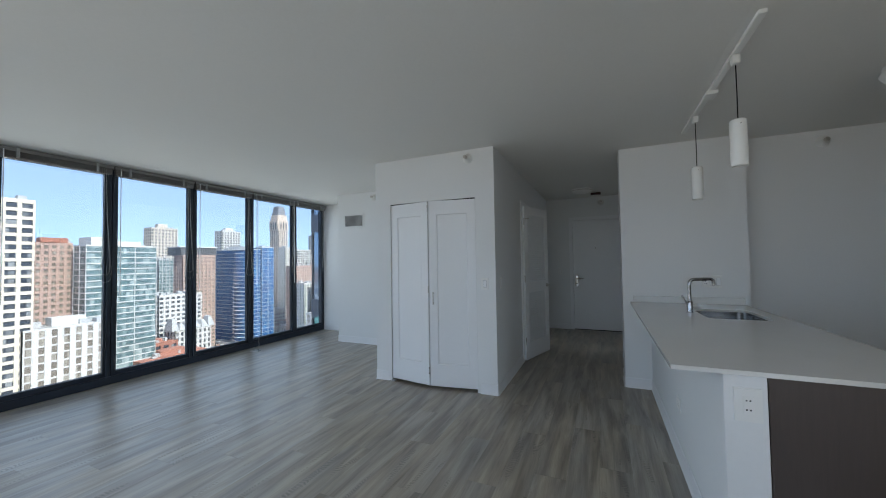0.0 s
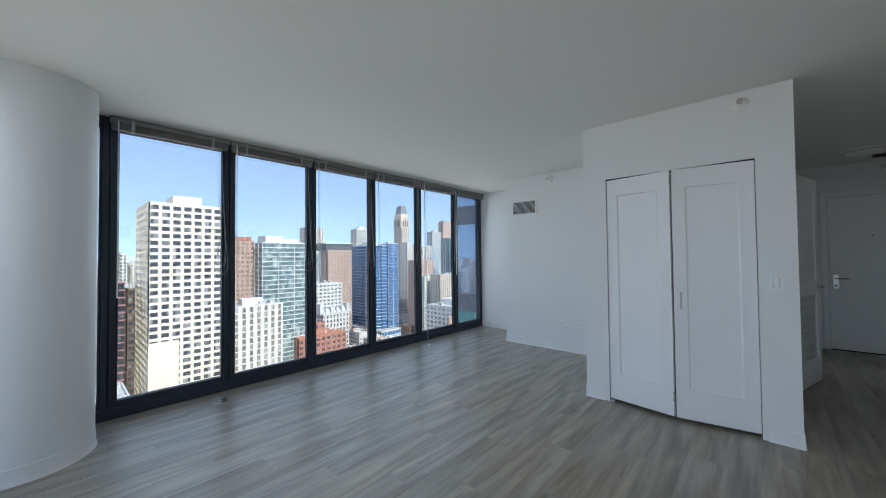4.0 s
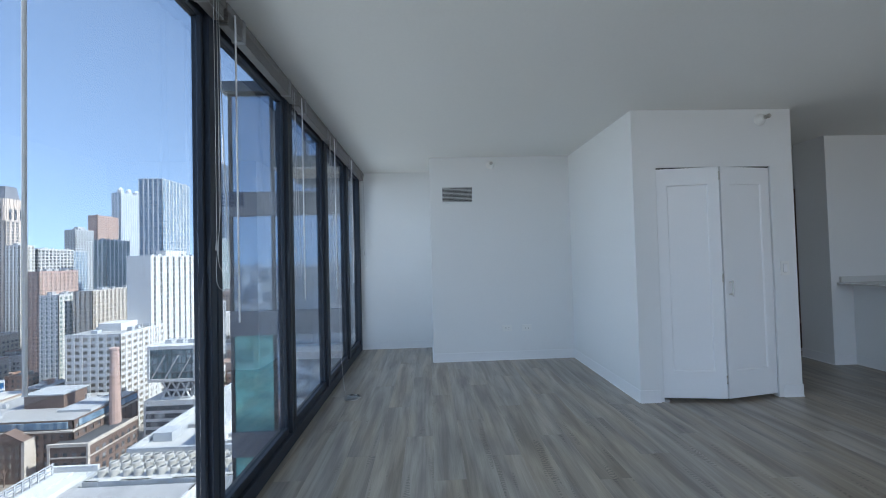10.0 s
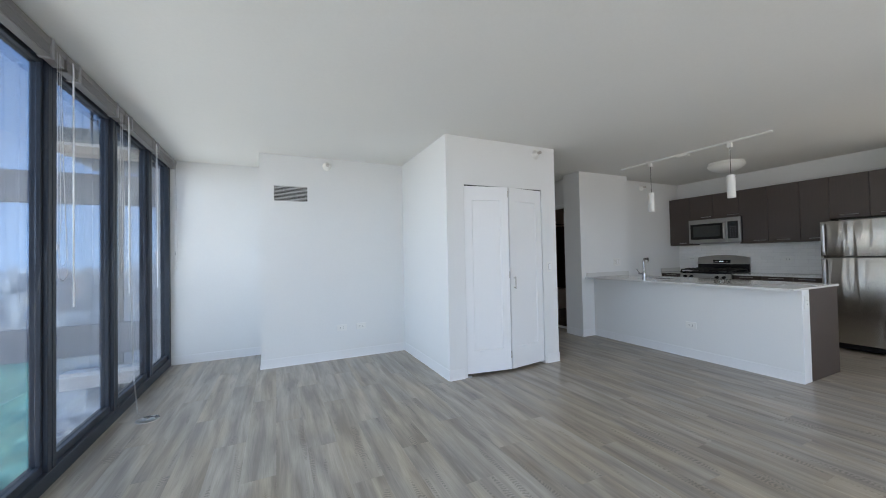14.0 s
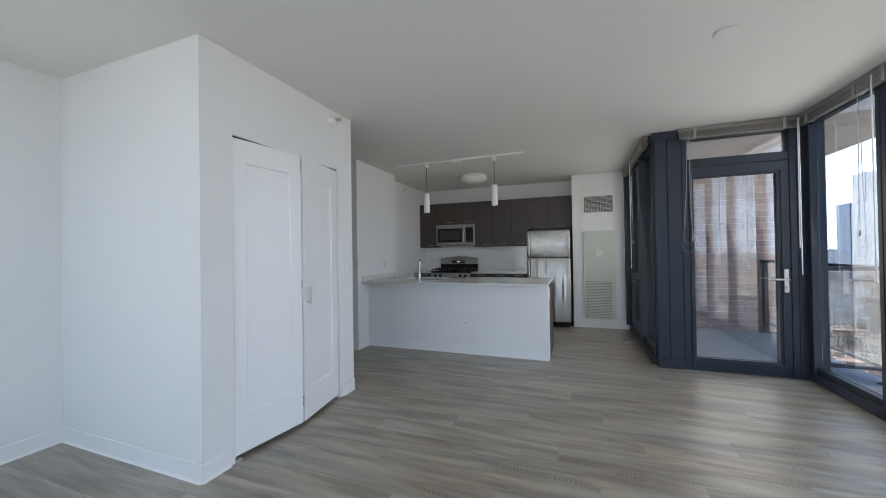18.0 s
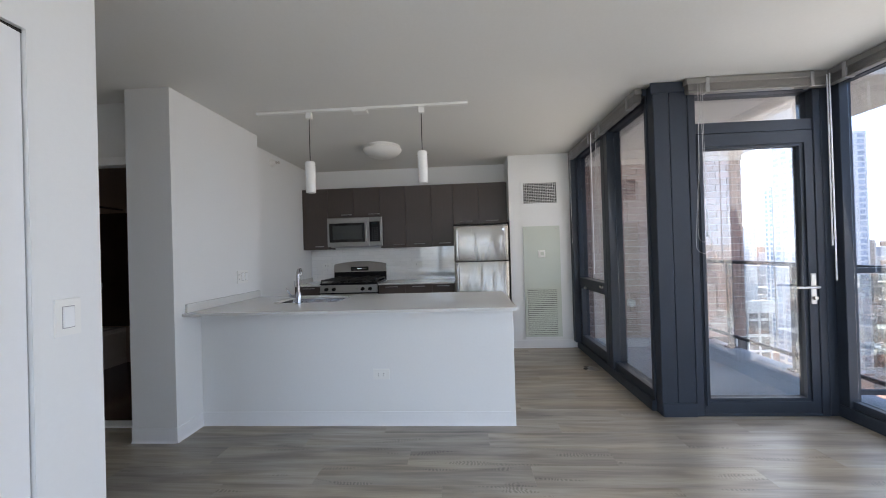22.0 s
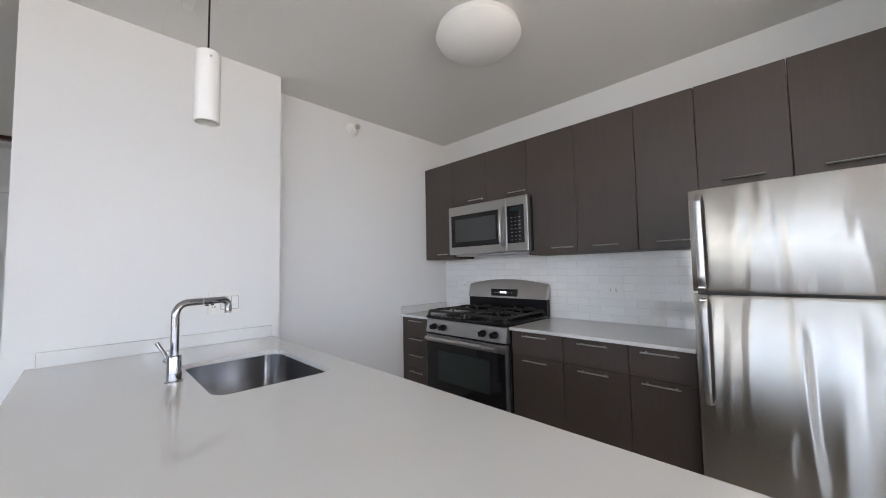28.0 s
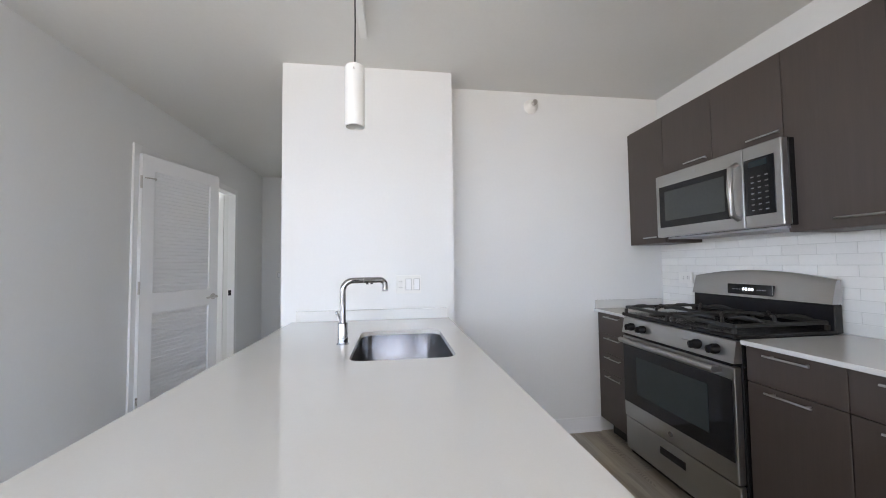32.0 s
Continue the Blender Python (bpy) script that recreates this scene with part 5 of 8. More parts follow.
# ---------------- louvred utility door ----------------
lv = thing("louvred_door", (XC, 1.27, 0), "white louvred utility closet door standing ajar", "door")
LW, LH = 0.70, 2.0
lm = pose(XC + 0.006, 1.262, 0.015, 0, 0, 90 - 16.5) @ Matrix.Translation((0, -0.034, 0))
lf = place_local("stile_frame", panel_with_holes(bmesh.new(), 0, LW, 0, LH, [(0.095, LW - 0.095, 0.22, 0.86), (0.095, LW - 0.095, 1.0, LH - 0.11)], lambda u, z, d: (u, d, z), 0.034), M_DOOR, lv, lm)


def louvre_bank(z0, z1):
    n = int((z1 - z0) / 0.0275)
    for i in range(n):
        z = z0 + (i + 0.5) * (z1 - z0) / n
        bm = box(bmesh.new(), 0.093, LW - 0.093, -0.0195, 0.0195, -0.003, 0.003, bev=0.002)
        bm.transform(Matrix.Translation((0, 0.017, z)) @ Matrix.Rotation(radians(-66), 4, 'X'))
        place_local("louvre", bm, M_DOOR, lf, lm)


louvre_bank(0.22, 0.86)
louvre_bank(1.0, LH - 0.11)
for side in (-1, 1):
    y = -0.002 if side < 0 else 0.036
    ro = place_local("door_handle", lathe(bmesh.new(), LW - 0.055, 0.93, [(0.026, y), (0.026, y + side * 0.008), (0.012, y + side * 0.012), (0.011, y + side * 0.035)], 20, 'Y'), M_NICKEL, lf, lm, "satin nickel lever", True)
    place_local("lever", tube(bmesh.new(), [(LW - 0.055, y + side * 0.04, 0.93), (LW - 0.09, y + side * 0.045, 0.93), (LW - 0.16, y + side * 0.042, 0.925)], [0.011, 0.010, 0.008], 10), M_NICKEL, ro, lm, "", True)
for z in (0.2, 1.0, 1.75):
    place_local("hinge", tube(bmesh.new(), [(-0.006, -0.002, z), (-0.006, -0.002, z + 0.09)], 0.007, 8), M_NICKEL, lf, lm)
place_local("closer_arm", tube(bmesh.new(), [(0.02, -0.004, 1.83), (0.09, -0.02, 1.835), (0.10, -0.004, 1.83)], 0.005, 8), M_NICKEL, lf, lm)


def casing(name, plane, u0, u1, h, axis, side, w=0.055, label="white painted steel door casing"):
    """Three-sided casing on a wall face; side points out of the wall."""
    t = thing(name, (plane, (u0 + u1) / 2, 0) if axis == 'x' else ((u0 + u1) / 2, plane, 0), label, "door frame", kind="structure")

    def pc(nm, a, b, c, d, e=0.014):
        lo_, hi_ = plane - side * 0.06, plane + side * e
        part(nm, B(lo_, hi_, a, b, c, d, bev=0.002) if axis == 'x' else B(a, b, lo_, hi_, c, d, bev=0.002), M_DOOR, t)
    pc("jamb", u0 - w, u0 + 0.004, 0.0, h + w)
    pc("jamb", u1 - 0.004, u1 + w, 0.0, h + w)
    pc("head", u0 + 0.0045, u1 - 0.0045, h - 0.004, h + w)


casing("door_frame_1", XC, 1.265, 1.945, 2.025, 'x', 1)
casing("door_frame_2", XC, 2.105, 2.805, 2.025, 'x', 1)
casing("door_frame_3", HALL_Y, 1.85, 2.675, 2.025, 'y', -1)
casing("door_frame_4", HALL_X, 1.185, 1.995, 1.975, 'x', -1)
wall("wall_utility_back", B(XC - 0.9, XC - 0.112, 1.97, 1.995, 0, ZC - 0.001))

# bedroom door, open against the inside
bdoor = thing("bedroom_door", (XC - 0.11, 2.80, 0), "white bedroom door standing open inward", "door")
bm_ = pose(XC - 0.115, 2.85, 0.01, 0, 0, 180 - 5)
place_local("leaf", leaf_mesh(0.69, 2.0, 0.035, [(0.10, 0.59, 0.2, 0.85), (0.10, 0.59, 1.0, 1.88)]), M_DOOR, bdoor, bm_)
solo("strike_plate", B(XC - 0.05, XC - 0.02, 2.7985, 2.8005, 0.88, 0.94), M_BLACK, (XC - 0.035, 2.80, 0.88), "dark latch strike in the door jamb", "strike plate")

# ---------------- entry door ----------------
en = thing("entry_door", (2.247, HALL_Y - 0.01, 0), "plain white steel entry door with lever lock, closed", "door")
el = part("leaf", B(1.858, 2.667, HALL_Y + 0.004, HALL_Y + 0.048, 0.014, 2.018, bev=0.002), M_DOOR, en)
ep = part("lock_plate", B(1.885, 1.945, HALL_Y - 0.012, HALL_Y + 0.0038, 0.80, 1.00, bev=0.006, seg=2), M_NICKEL, el, "satin nickel lock plate")
part("lever", tube(bmesh.new(), [(1.915, HALL_Y - 0.01, 0.945), (1.915, HALL_Y - 0.055, 0.945), (1.93, HALL_Y - 0.06, 0.945), (2.04, HALL_Y - 0.058, 0.945)], 0.010, 10), M_NICKEL, ep)
part("keyhole", lathe(bmesh.new(), 1.915, 0.85, [(0.012, HALL_Y - 0.0145), (0.013, HALL_Y - 0.0122)], 14, 'Y'), M_BLACK, ep)
part("peephole", lathe(bmesh.new(), 2.247, 1.5, [(0.008, HALL_Y + 0.001), (0.010, HALL_Y + 0.0038)], 12, 'Y'), M_NICKEL, el)
for z in (0.22, 1.02, 1.80):
    part("hinge", tube(bmesh.new(), [(2.671, HALL_Y - 0.003, z), (2.671, HALL_Y - 0.003, z + 0.10)], 0.008, 8), M_NICKEL, el)
part("sweep", B(1.86, 2.665, HALL_Y + 0.01, HALL_Y + 0.045, 0.0, 0.0135), M_BLACK, en)

# ---------------- bathroom seen through its doorway ----------------
BXE, BYN, TUBY = 4.35, 3.60, 2.90
tub = thing("bathtub", (3.6, 3.25, 0), "pale enamel bathtub at the end of the dark bathroom", "bathtub")
part("apron", B(2.84, BXE - 0.008, TUBY, TUBY + 0.04, 0.0, 0.40, bev=0.006), M_TUB, tub)
part("rim", panel_with_holes(bmesh.new(), 2.84, BXE - 0.008, TUBY, BYN - 0.008, [(2.96, BXE - 0.10, TUBY + 0.09, BYN - 0.08)], lambda u, w, d: (u, w, 0.4005 + d), 0.04), M_TUB, tub)
part("basin", B(2.95, BXE - 0.09, TUBY + 0.08, BYN - 0.07, 0.05, 0.12), M_TUB, tub)
solo("curtain_rod", tube(bmesh.new(), [(2.835, TUBY + 0.02, 1.88), (3.6, TUBY - 0.06, 1.88), (BXE - 0.001, TUBY + 0.02, 1.88)], 0.012, 10), M_CHROME, (3.6, TUBY, 1.87), "curved chrome shower curtain rod over the bathtub", "curtain rod")
surround = tagged(part("wall_tub_surround", B(2.835, BXE - 0.001, BYN - 0.007, BYN - 0.001, 0.45, 1.84), M_BROWN), "dark brown tiled tub surround", "wall", kind="structure")
tagged(part("wall_tub_surround_east", B(BXE - 0.007, BXE - 0.001, TUBY - 0.05, BYN - 0.008, 0.45, 1.84), M_BROWN), "dark brown tiled tub surround", "wall", kind="structure")
for r_ in range(13):
    for c_ in range(5):
        xa_ = 2.84 + c_ * 0.302 + (0.15 if r_ % 2 else 0.0)
        xb_ = min(xa_ + 0.298, BXE - 0.009)
        if xb_ - xa_ > 0.02:
            part("tile", B(xa_, xb_, BYN - 0.014, BYN - 0.0072, 0.452 + r_ * 0.1068, 0.556 + r_ * 0.1068, bev=0.002), M_BROWN, surround)
tf = thing("tub_faucet", (BXE - 0.02, 3.25, 0.95), "chrome tub valve on the brown tiles", "faucet")
part("plate", lathe(bmesh.new(), 3.25, 0.95, [(0.06, BXE - 0.0075), (0.055, BXE - 0.016), (0.02, BXE - 0.02)], 20, 'X'), M_CHROME, tf, smooth=True)
part("lever", tube(bmesh.new(), [(BXE - 0.02, 3.25, 0.95), (BXE - 0.06, 3.25, 0.95), (BXE - 0.065, 3.18, 0.95)], 0.01, 8), M_CHROME, tf)
tagged(part("floor_bath", B(HALL_X + 0.1, BXE - 0.001, 1.101, TUBY, -0.005, 0.004), M_BROWN), "dark brown bathroom floor tiles", "floor", kind="structure")
tagged(part("trim_threshold", B(HALL_X, HALL_X + 0.1, 1.19, 1.99, 0.0005, 0.012, bev=0.003), M_BASE), "pale stone threshold of the bathroom", "threshold", kind="structure")
solo("strike_plate", B(HALL_X + 0.03, HALL_X + 0.06, 1.9885, 1.9905, 0.88, 0.95), M_NICKEL, (HALL_X + 0.045, 1.99, 0.88), "metal latch strike in the bathroom jamb", "strike plate")
# ---------------- wall fittings ----------------


def plate(place, u, z, w, h, kind_, label, cat, group=""):
    """Wall plate; place(u, z, d) maps to the world."""
    t = thing("wall_switch" if cat == "switch" else "wall_outlet", place(u, z - h / 2, 0), label, cat, group)

    def slab(a, b, c, d, e, f, mat, par, nm):
        bm = bmesh.new()
        v = [bm.verts.new(place(*q)) for q in ((a, c, e), (b, c, e), (b, d, e), (a, d, e), (a + 0.001, c + 0.001, f), (b - 0.001, c + 0.001, f), (b - 0.001, d - 0.001, f), (a + 0.001, d - 0.001, f))]
        for q in ((0, 1, 2, 3), (7, 6, 5, 4), (0, 4, 5, 1), (3, 2, 6, 7), (0, 3, 7, 4), (1, 5, 6, 2)):
            bm.faces.new([v[k] for k in q])
        bmesh.ops.recalc_face_normals(bm, faces=bm.faces[:])
        return part(nm, bm, mat, par)
    pl = slab(u - w / 2, u + w / 2, z - h / 2, z + h / 2, 0.0, 0.006, M_PLASTIC, t, "cover_plate")
    for i, k in enumerate(kind_):
        n = len(kind_)
        wide = w > h * 1.3 and n == 1
        cu = u - w / 2 + (i + 0.5) * w / n
        if k == 's':
            # grey slab paints the shadow line round the rocker
            slab(cu - 0.0185, cu + 0.0185, z - 0.0355, z + 0.0355, 0.0060, 0.0064, M_GREYPL, pl, "surround")
            slab(cu - 0.016, cu + 0.016, z - 0.033, z + 0.033, 0.0062, 0.0095, M_DOOR, pl, "rocker")
        elif k == 'o':
            f = slab(cu - (0.034 if wide else 0.017), cu + (0.034 if wide else 0.017), z - (0.017 if wide else 0.034), z + (0.017 if wide else 0.034), 0.0062, 0.008, M_PLASTIC, pl, "socket_face")
            for s in (-1, 1):
                du, dz = (s * 0.018, 0) if wide else (0, s * 0.018)
                for e in (-1, 1):
                    eu, ez = (0, e * 0.006) if wide else (e * 0.006, 0)
                    slab(cu + du + eu - 0.0028, cu + du + eu + 0.0028, z + dz + ez - 0.0028, z + dz + ez + 0.0028, 0.0081, 0.0086, M_BLACK, f, "slot")
    return t


WY = lambda y: (lambda u, z, d: (u, y - d, z))
WXm = lambda x: (lambda u, z, d: (x - d, u, z))
WXp = lambda x: (lambda u, z, d: (x + d, u, z))
plate(WY(0.0), 1.285, 1.08, 0.075, 0.118, "s", "white rocker light switch beside the closet", "switch")
plate(WXp(XC), 0.19, 1.08, 0.075, 0.118, "s", "white rocker light switch on the hall wall", "switch")
plate(WY(YV), -0.81, 0.375, 0.118, 0.075, "o", "white horizontal wall outlet low on the wall", "outlet", "wall outlets")
plate(WY(YV), -0.575, 0.375, 0.118, 0.075, "o", "white horizontal wall outlet low on the wall", "outlet", "wall outlets")
plate(WXm(2.776), -0.65, 0.372, 0.118, 0.075, "o", "white horizontal outlet on the peninsula wall", "outlet", "wall outlets")
plate(WY(YE), 2.852, 0.735, 0.09, 0.13, "o", "white outlet on the end of the peninsula", "outlet")
plate(WY(YWING), 3.288, 1.078, 0.150, 0.112, "oss", "white outlet and two rocker switches above the counter", "switch")
plate(WXm(XK - 0.012), -0.62, 1.08, 0.118, 0.075, "o", "white outlet on the tiled backsplash", "outlet", "wall outlets")
plate(WXm(XK - 0.012), 0.69, 1.09, 0.118, 0.075, "o", "white outlet on the tiled backsplash", "outlet", "wall outlets")
plate(WY(HALL_Y), 1.62, 1.08, 0.075, 0.118, "s", "white rocker switch beside the entry door", "switch")


def sprinkler(place, u, z):
    t = thing("sprinkler", place(u, z, 0), "white sidewall fire sprinkler near the ceiling", "sprinkler", "fire sprinklers")

    def ringat(prof, nm, mat, par):
        bm = bmesh.new()
        lathe(bm, 0, 0, prof, 20)
        for v in bm.verts:
            v.co = Vector(place(u + v.co.x, z + v.co.y, v.co.z))
        bmesh.ops.recalc_face_normals(bm, faces=bm.faces[:])
        return part(nm, bm, mat, par, smooth=True)
    ringat([(0.053, 0.0), (0.053, 0.004), (0.046, 0.010), (0.032, 0.034), (0.024, 0.050), (0.012, 0.053)], "escutcheon", M_PLASTIC, t)
    ringat([(0.016, 0.053), (0.017, 0.060), (0.010, 0.064), (0.006, 0.078)], "body", M_NICKEL, t)
    ringat([(0.0075, 0.0785), (0.008, 0.084)], "bulb", M_BLACK, t)
    ringat([(0.019, 0.0845), (0.017, 0.088)], "deflector", M_NICKEL, t)


sprinkler(WY(0.0), 1.125, 2.35)
sprinkler(WY(YV), -0.96, 2.345)
sprinkler(WY(YK), 4.19, 2.335)
sprinkler(WY(HALL_Y), 2.36, 2.335)
# ceiling and floor fittings
hl = thing("ceiling_light", (2.08, 2.8, ZC), "flat round white hall ceiling light, off", "light")
part("pan", lathe(bmesh.new(), 2.08, 2.8, [(0.15, ZC - 0.03), (0.16, ZC - 0.02), (0.16, ZC - 0.001)], 40), M_PLASTIC, hl, smooth=True)
part("trim_ring", lathe(bmesh.new(), 2.08, 2.8, [(0.161, ZC - 0.030), (0.164, ZC - 0.028), (0.164, ZC - 0.022), (0.161, ZC - 0.020)], 40), M_NICKEL, hl, "dark metal ring", smooth=True)
part("diffuser", lathe(bmesh.new(), 2.08, 2.8, [(0.02, ZC - 0.07), (0.09, ZC - 0.062), (0.14, ZC - 0.045), (0.15, ZC - 0.0305)], 40), M_SHADE, hl, smooth=True)
sd = thing("smoke_detector", (1.08, -2.72, ZC), "flat white round smoke detector on the ceiling", "smoke detector")
part("base", lathe(bmesh.new(), 1.08, -2.72, [(0.045, ZC - 0.009), (0.058, ZC - 0.007), (0.062, ZC - 0.001)], 32), M_CEIL, sd, smooth=True)
solo("alarm_strobe", B(2.20, 2.36, 3.20, 3.27, ZC - 0.035, ZC - 0.001, bev=0.003), mk("dark_red_plastic", (0.05, 0.012, 0.012), 0.35), (2.28, 3.23, ZC - 0.035), "dark red alarm strobe on the hall ceiling", "alarm")
for i, (x, y) in enumerate(((-2.45, -2.28), (-2.45, 0.37), (1.457, -3.69), (3.956, -2.54))):
    if i == 0:
        fo = thing("floor_outlet", (x, y, 0), "round flush grey floor outlet cover by the window", "outlet", "floor outlets")
        part("ring", lathe(bmesh.new(), x, y, [(0.078, 0.0), (0.077, 0.003), (0.066, 0.004), (0.064, 0.0035)], 36), M_NICKEL, fo, smooth=True)
        part("cover", lathe(bmesh.new(), x, y, [(0.063, 0.0), (0.062, 0.0025), (0.01, 0.003)], 36), M_FLOORBOX, fo, smooth=True)
        for e in (-0.024, 0.024):
            part("flap", B(x + e - 0.017, x + e + 0.017, y - 0.026, y + 0.026, 0.0031, 0.0048, bev=0.0007), M_FLOORBOX, fo)
    else:
        copy_thing(fo, pose(x, y, 0))

# ---------------- subway tile backsplash ----------------
TH, TW = 0.0508, 0.152
bsp = tagged(part("wall_backsplash", B(XK - 0.0100, XK - 0.0005, -1.155, YK - 0.001, CTZ, 1.322), M_GROUT), "white glazed subway tile backsplash in running bond", "wall", kind="structure")
tile_cache = {}
r = 0
z = CTZ + 0.002
while z < 1.322:
    zz = min(z + TH - 0.0014, 1.3215)
    y = YK - 0.002 - (0.0 if r % 2 == 0 else 0.0)
    yy = y - (TW if r % 2 == 0 else TW / 2)
    while y > -1.155:
        w_ = round(y - max(yy, -1.155) - 0.0014, 4)
        h_ = round(zz - z, 4)
        if w_ > 0.004:
            if (w_, h_) not in tile_cache:
                me = bpy.data.meshes.new("tile")
                tb = B(-0.007, 0.0, 0, w_, 0, h_, bev=0.0009)
                tb.to_mesh(me)
                tb.free()
                me.materials.append(M_TILE)
                tile_cache[(w_, h_)] = me
            ob = new("tile", tile_cache[(w_, h_)])
            ob.location = (XK - 0.0042, y - w_, z)
            ob.parent = bsp
        y = yy
        yy -= TW
    z += TH
    r += 1

# ---------------- balcony ----------------
XBW = 5.30
tagged(part("floor_balcony", B(2.99, 5.6, -4.60, -2.80, -0.28, -0.03, bev=0.004), M_CONC), "grey-blue concrete balcony slab", "balcony floor", kind="structure")
tagged(part("ceiling_balcony", B(2.99, 5.6, -5.1, -2.80, 2.45, 2.72, bev=0.004), M_SOFFIT), "cream painted balcony soffit", "soffit", kind="structure")
tagged(part("trim_balcony_beam", B(XBW - 0.02, 5.58, -5.09, -2.80, 2.38, 2.449), M_SOFFIT), "cream painted beam above the balcony brick", "beam", kind="structure")
bw = tagged(part("wall_balcony_brick", B(XBW + 0.006, 5.58, -5.09, -2.80, -0.03, 2.379), M_MORTAR), "red-brown brick balcony wall with pale joints", "wall", kind="structure")
brick_cache = {}


def brick(x, y0, y1, z0, z1, depth=0.012):
    key = (round(y1 - y0, 3), round(z1 - z0, 3))
    if key not in brick_cache:
        me = bpy.data.meshes.new("brick")
        bb = B(0, depth, 0, key[0], 0, key[1], bev=0.003)
        bb.to_mesh(me)
        bb.free()
        me.materials.append(M_BRICK)
        brick_cache[key] = me
    ob = new("brick", brick_cache[key])
    ob.location = (x, y0, z0)
    ob.parent = bw


row, z = 0, -0.026
while z < 2.37:
    y = -2.805 - (0.0 if row % 2 else 0.152)
    ya = -2.805
    while ya > -5.08:
        yb = max(y, -5.085) if ya == -2.805 and row % 2 == 0 else max(ya - 0.297, -5.085)
        if ya - yb > 0.03:
            brick(XBW - 0.004 + random.uniform(-0.001, 0.001), yb, ya - 0.008, z, min(z + 0.082, 2.377))
        ya = yb
    z += 0.0905
    row += 1
# wall light on the brick
wl_ = thing("wall_light", (XBW - 0.02, -3.56, 0.46), "small white round box on the balcony brick", "wall light")
part("box", lathe(bmesh.new(), -3.56, 0.46, [(0.05, XBW - 0.004), (0.05, XBW - 0.05), (0.04, XBW - 0.062)], 20, 'X'), M_PLASTIC, wl_, smooth=True)

RY = -4.52
rail = thing("balcony_railing", (4.2, RY, -0.03), "dark metal balcony railing with clear glass panels", "railing")
part("handrail", B(3.0, XBW - 0.01, RY - 0.035, RY + 0.035, 1.0, 1.04, bev=0.004), M_FRAME, rail)
part("bottom_rail", B(3.0, XBW - 0.01, RY - 0.015, RY + 0.015, 0.10, 0.135, bev=0.003), M_FRAME, rail)
part("handrail", B(3.0, 3.07, RY + 0.036, -4.06, 1.0, 1.04, bev=0.004), M_FRAME, rail)
part("bottom_rail", B(3.02, 3.05, RY + 0.016, -4.06, 0.10, 0.135, bev=0.003), M_FRAME, rail)
for x in (3.04, 3.92, 4.78, 5.24):
    part("post", B(x - 0.02, x + 0.02, RY - 0.03, RY + 0.03, -0.03, 0.999, bev=0.003), M_FRAME, rail)
    bp_ = part("base_plate", B(x - 0.05, x + 0.05, RY - 0.06, RY + 0.06, -0.03, -0.018, bev=0.002), M_FRAME, rail)
    for e in (-1, 1):
        part("bolt", lathe(bmesh.new(), x + e * 0.036, RY + 0.045, [(0.008, -0.018), (0.008, -0.010), (0.004, -0.008)], 8), M_NICKEL, bp_)
for a, b in ((3.07, 3.89), (3.95, 4.75), (4.81, 5.21)):
    g = part("glass_panel", B(a, b, RY - 0.004, RY + 0.004, 0.15, 0.985), M_RAILG, rail)
    g.visible_shadow = False
g = part("glass_panel", B(3.031, 3.039, RY + 0.05, -4.10, 0.15, 0.985), M_RAILG, rail)
g.visible_shadow = False

# ---------------- city ----------------
ZG = -78.0
tagged(part("ground", B(-6000, 6000, -6000, 6000, ZG - 1, ZG), mk("street_ground", (0.27, 0.25, 0.23), 0.9, var=0.35, scale=0.03, fine=0.4)), "grey streets and lots far below the window", "ground", kind="structure")

F_WHITE = mk("cream_concrete", (0.80, 0.715, 0.59), 0.8, var=0.05, scale=0.05, fine=0.6)
F_PURE = mk("white_render", (0.68, 0.665, 0.64), 0.8, var=0.04, scale=0.05, fine=0.5)
F_TAN = mk("tan_stone", (0.62, 0.55, 0.48), 0.85, var=0.08, scale=0.06, fine=0.7)
F_PINK = mk("rose_brick", (0.50, 0.35, 0.30), 0.85, var=0.10, scale=0.08, fine=0.8)
F_RED = mk("red_brick", (0.42, 0.185, 0.135), 0.9, var=0.14, scale=0.1, fine=1.2)
F_BROWN = mk("brown_brick", (0.19, 0.13, 0.108), 0.9, var=0.12, scale=0.1, fine=1.2)
F_GREY = mk("grey_concrete", (0.48, 0.49, 0.50), 0.8, var=0.08, scale=0.06, fine=0.6)
# far-tower concrete with aerial haze painted in; plain pale grey on the chillers
F_HAZE = mk("haze_paled_concrete", (0.62, 0.64, 0.67), 0.9, var=0.05, scale=0.03, fine=0.4)
F_DARK = mk("dark_panel", (0.10, 0.105, 0.115), 0.5, var=0.1, scale=0.1)
F_ROOF = mk("white_roof", (0.57, 0.56, 0.54), 0.9, var=0.10, scale=0.08, fine=0.8)
F_GROOF = mk("grey_roof", (0.42, 0.41, 0.40), 0.9, var=0.15, scale=0.08, fine=0.8)


# brighter than plain white: haze on the shaded south towers is painted in
F_BRIGHT = mk("haze_bright_panel", (0.88, 0.87, 0.86), 0.7, var=0.03, scale=0.05, fine=0.5)


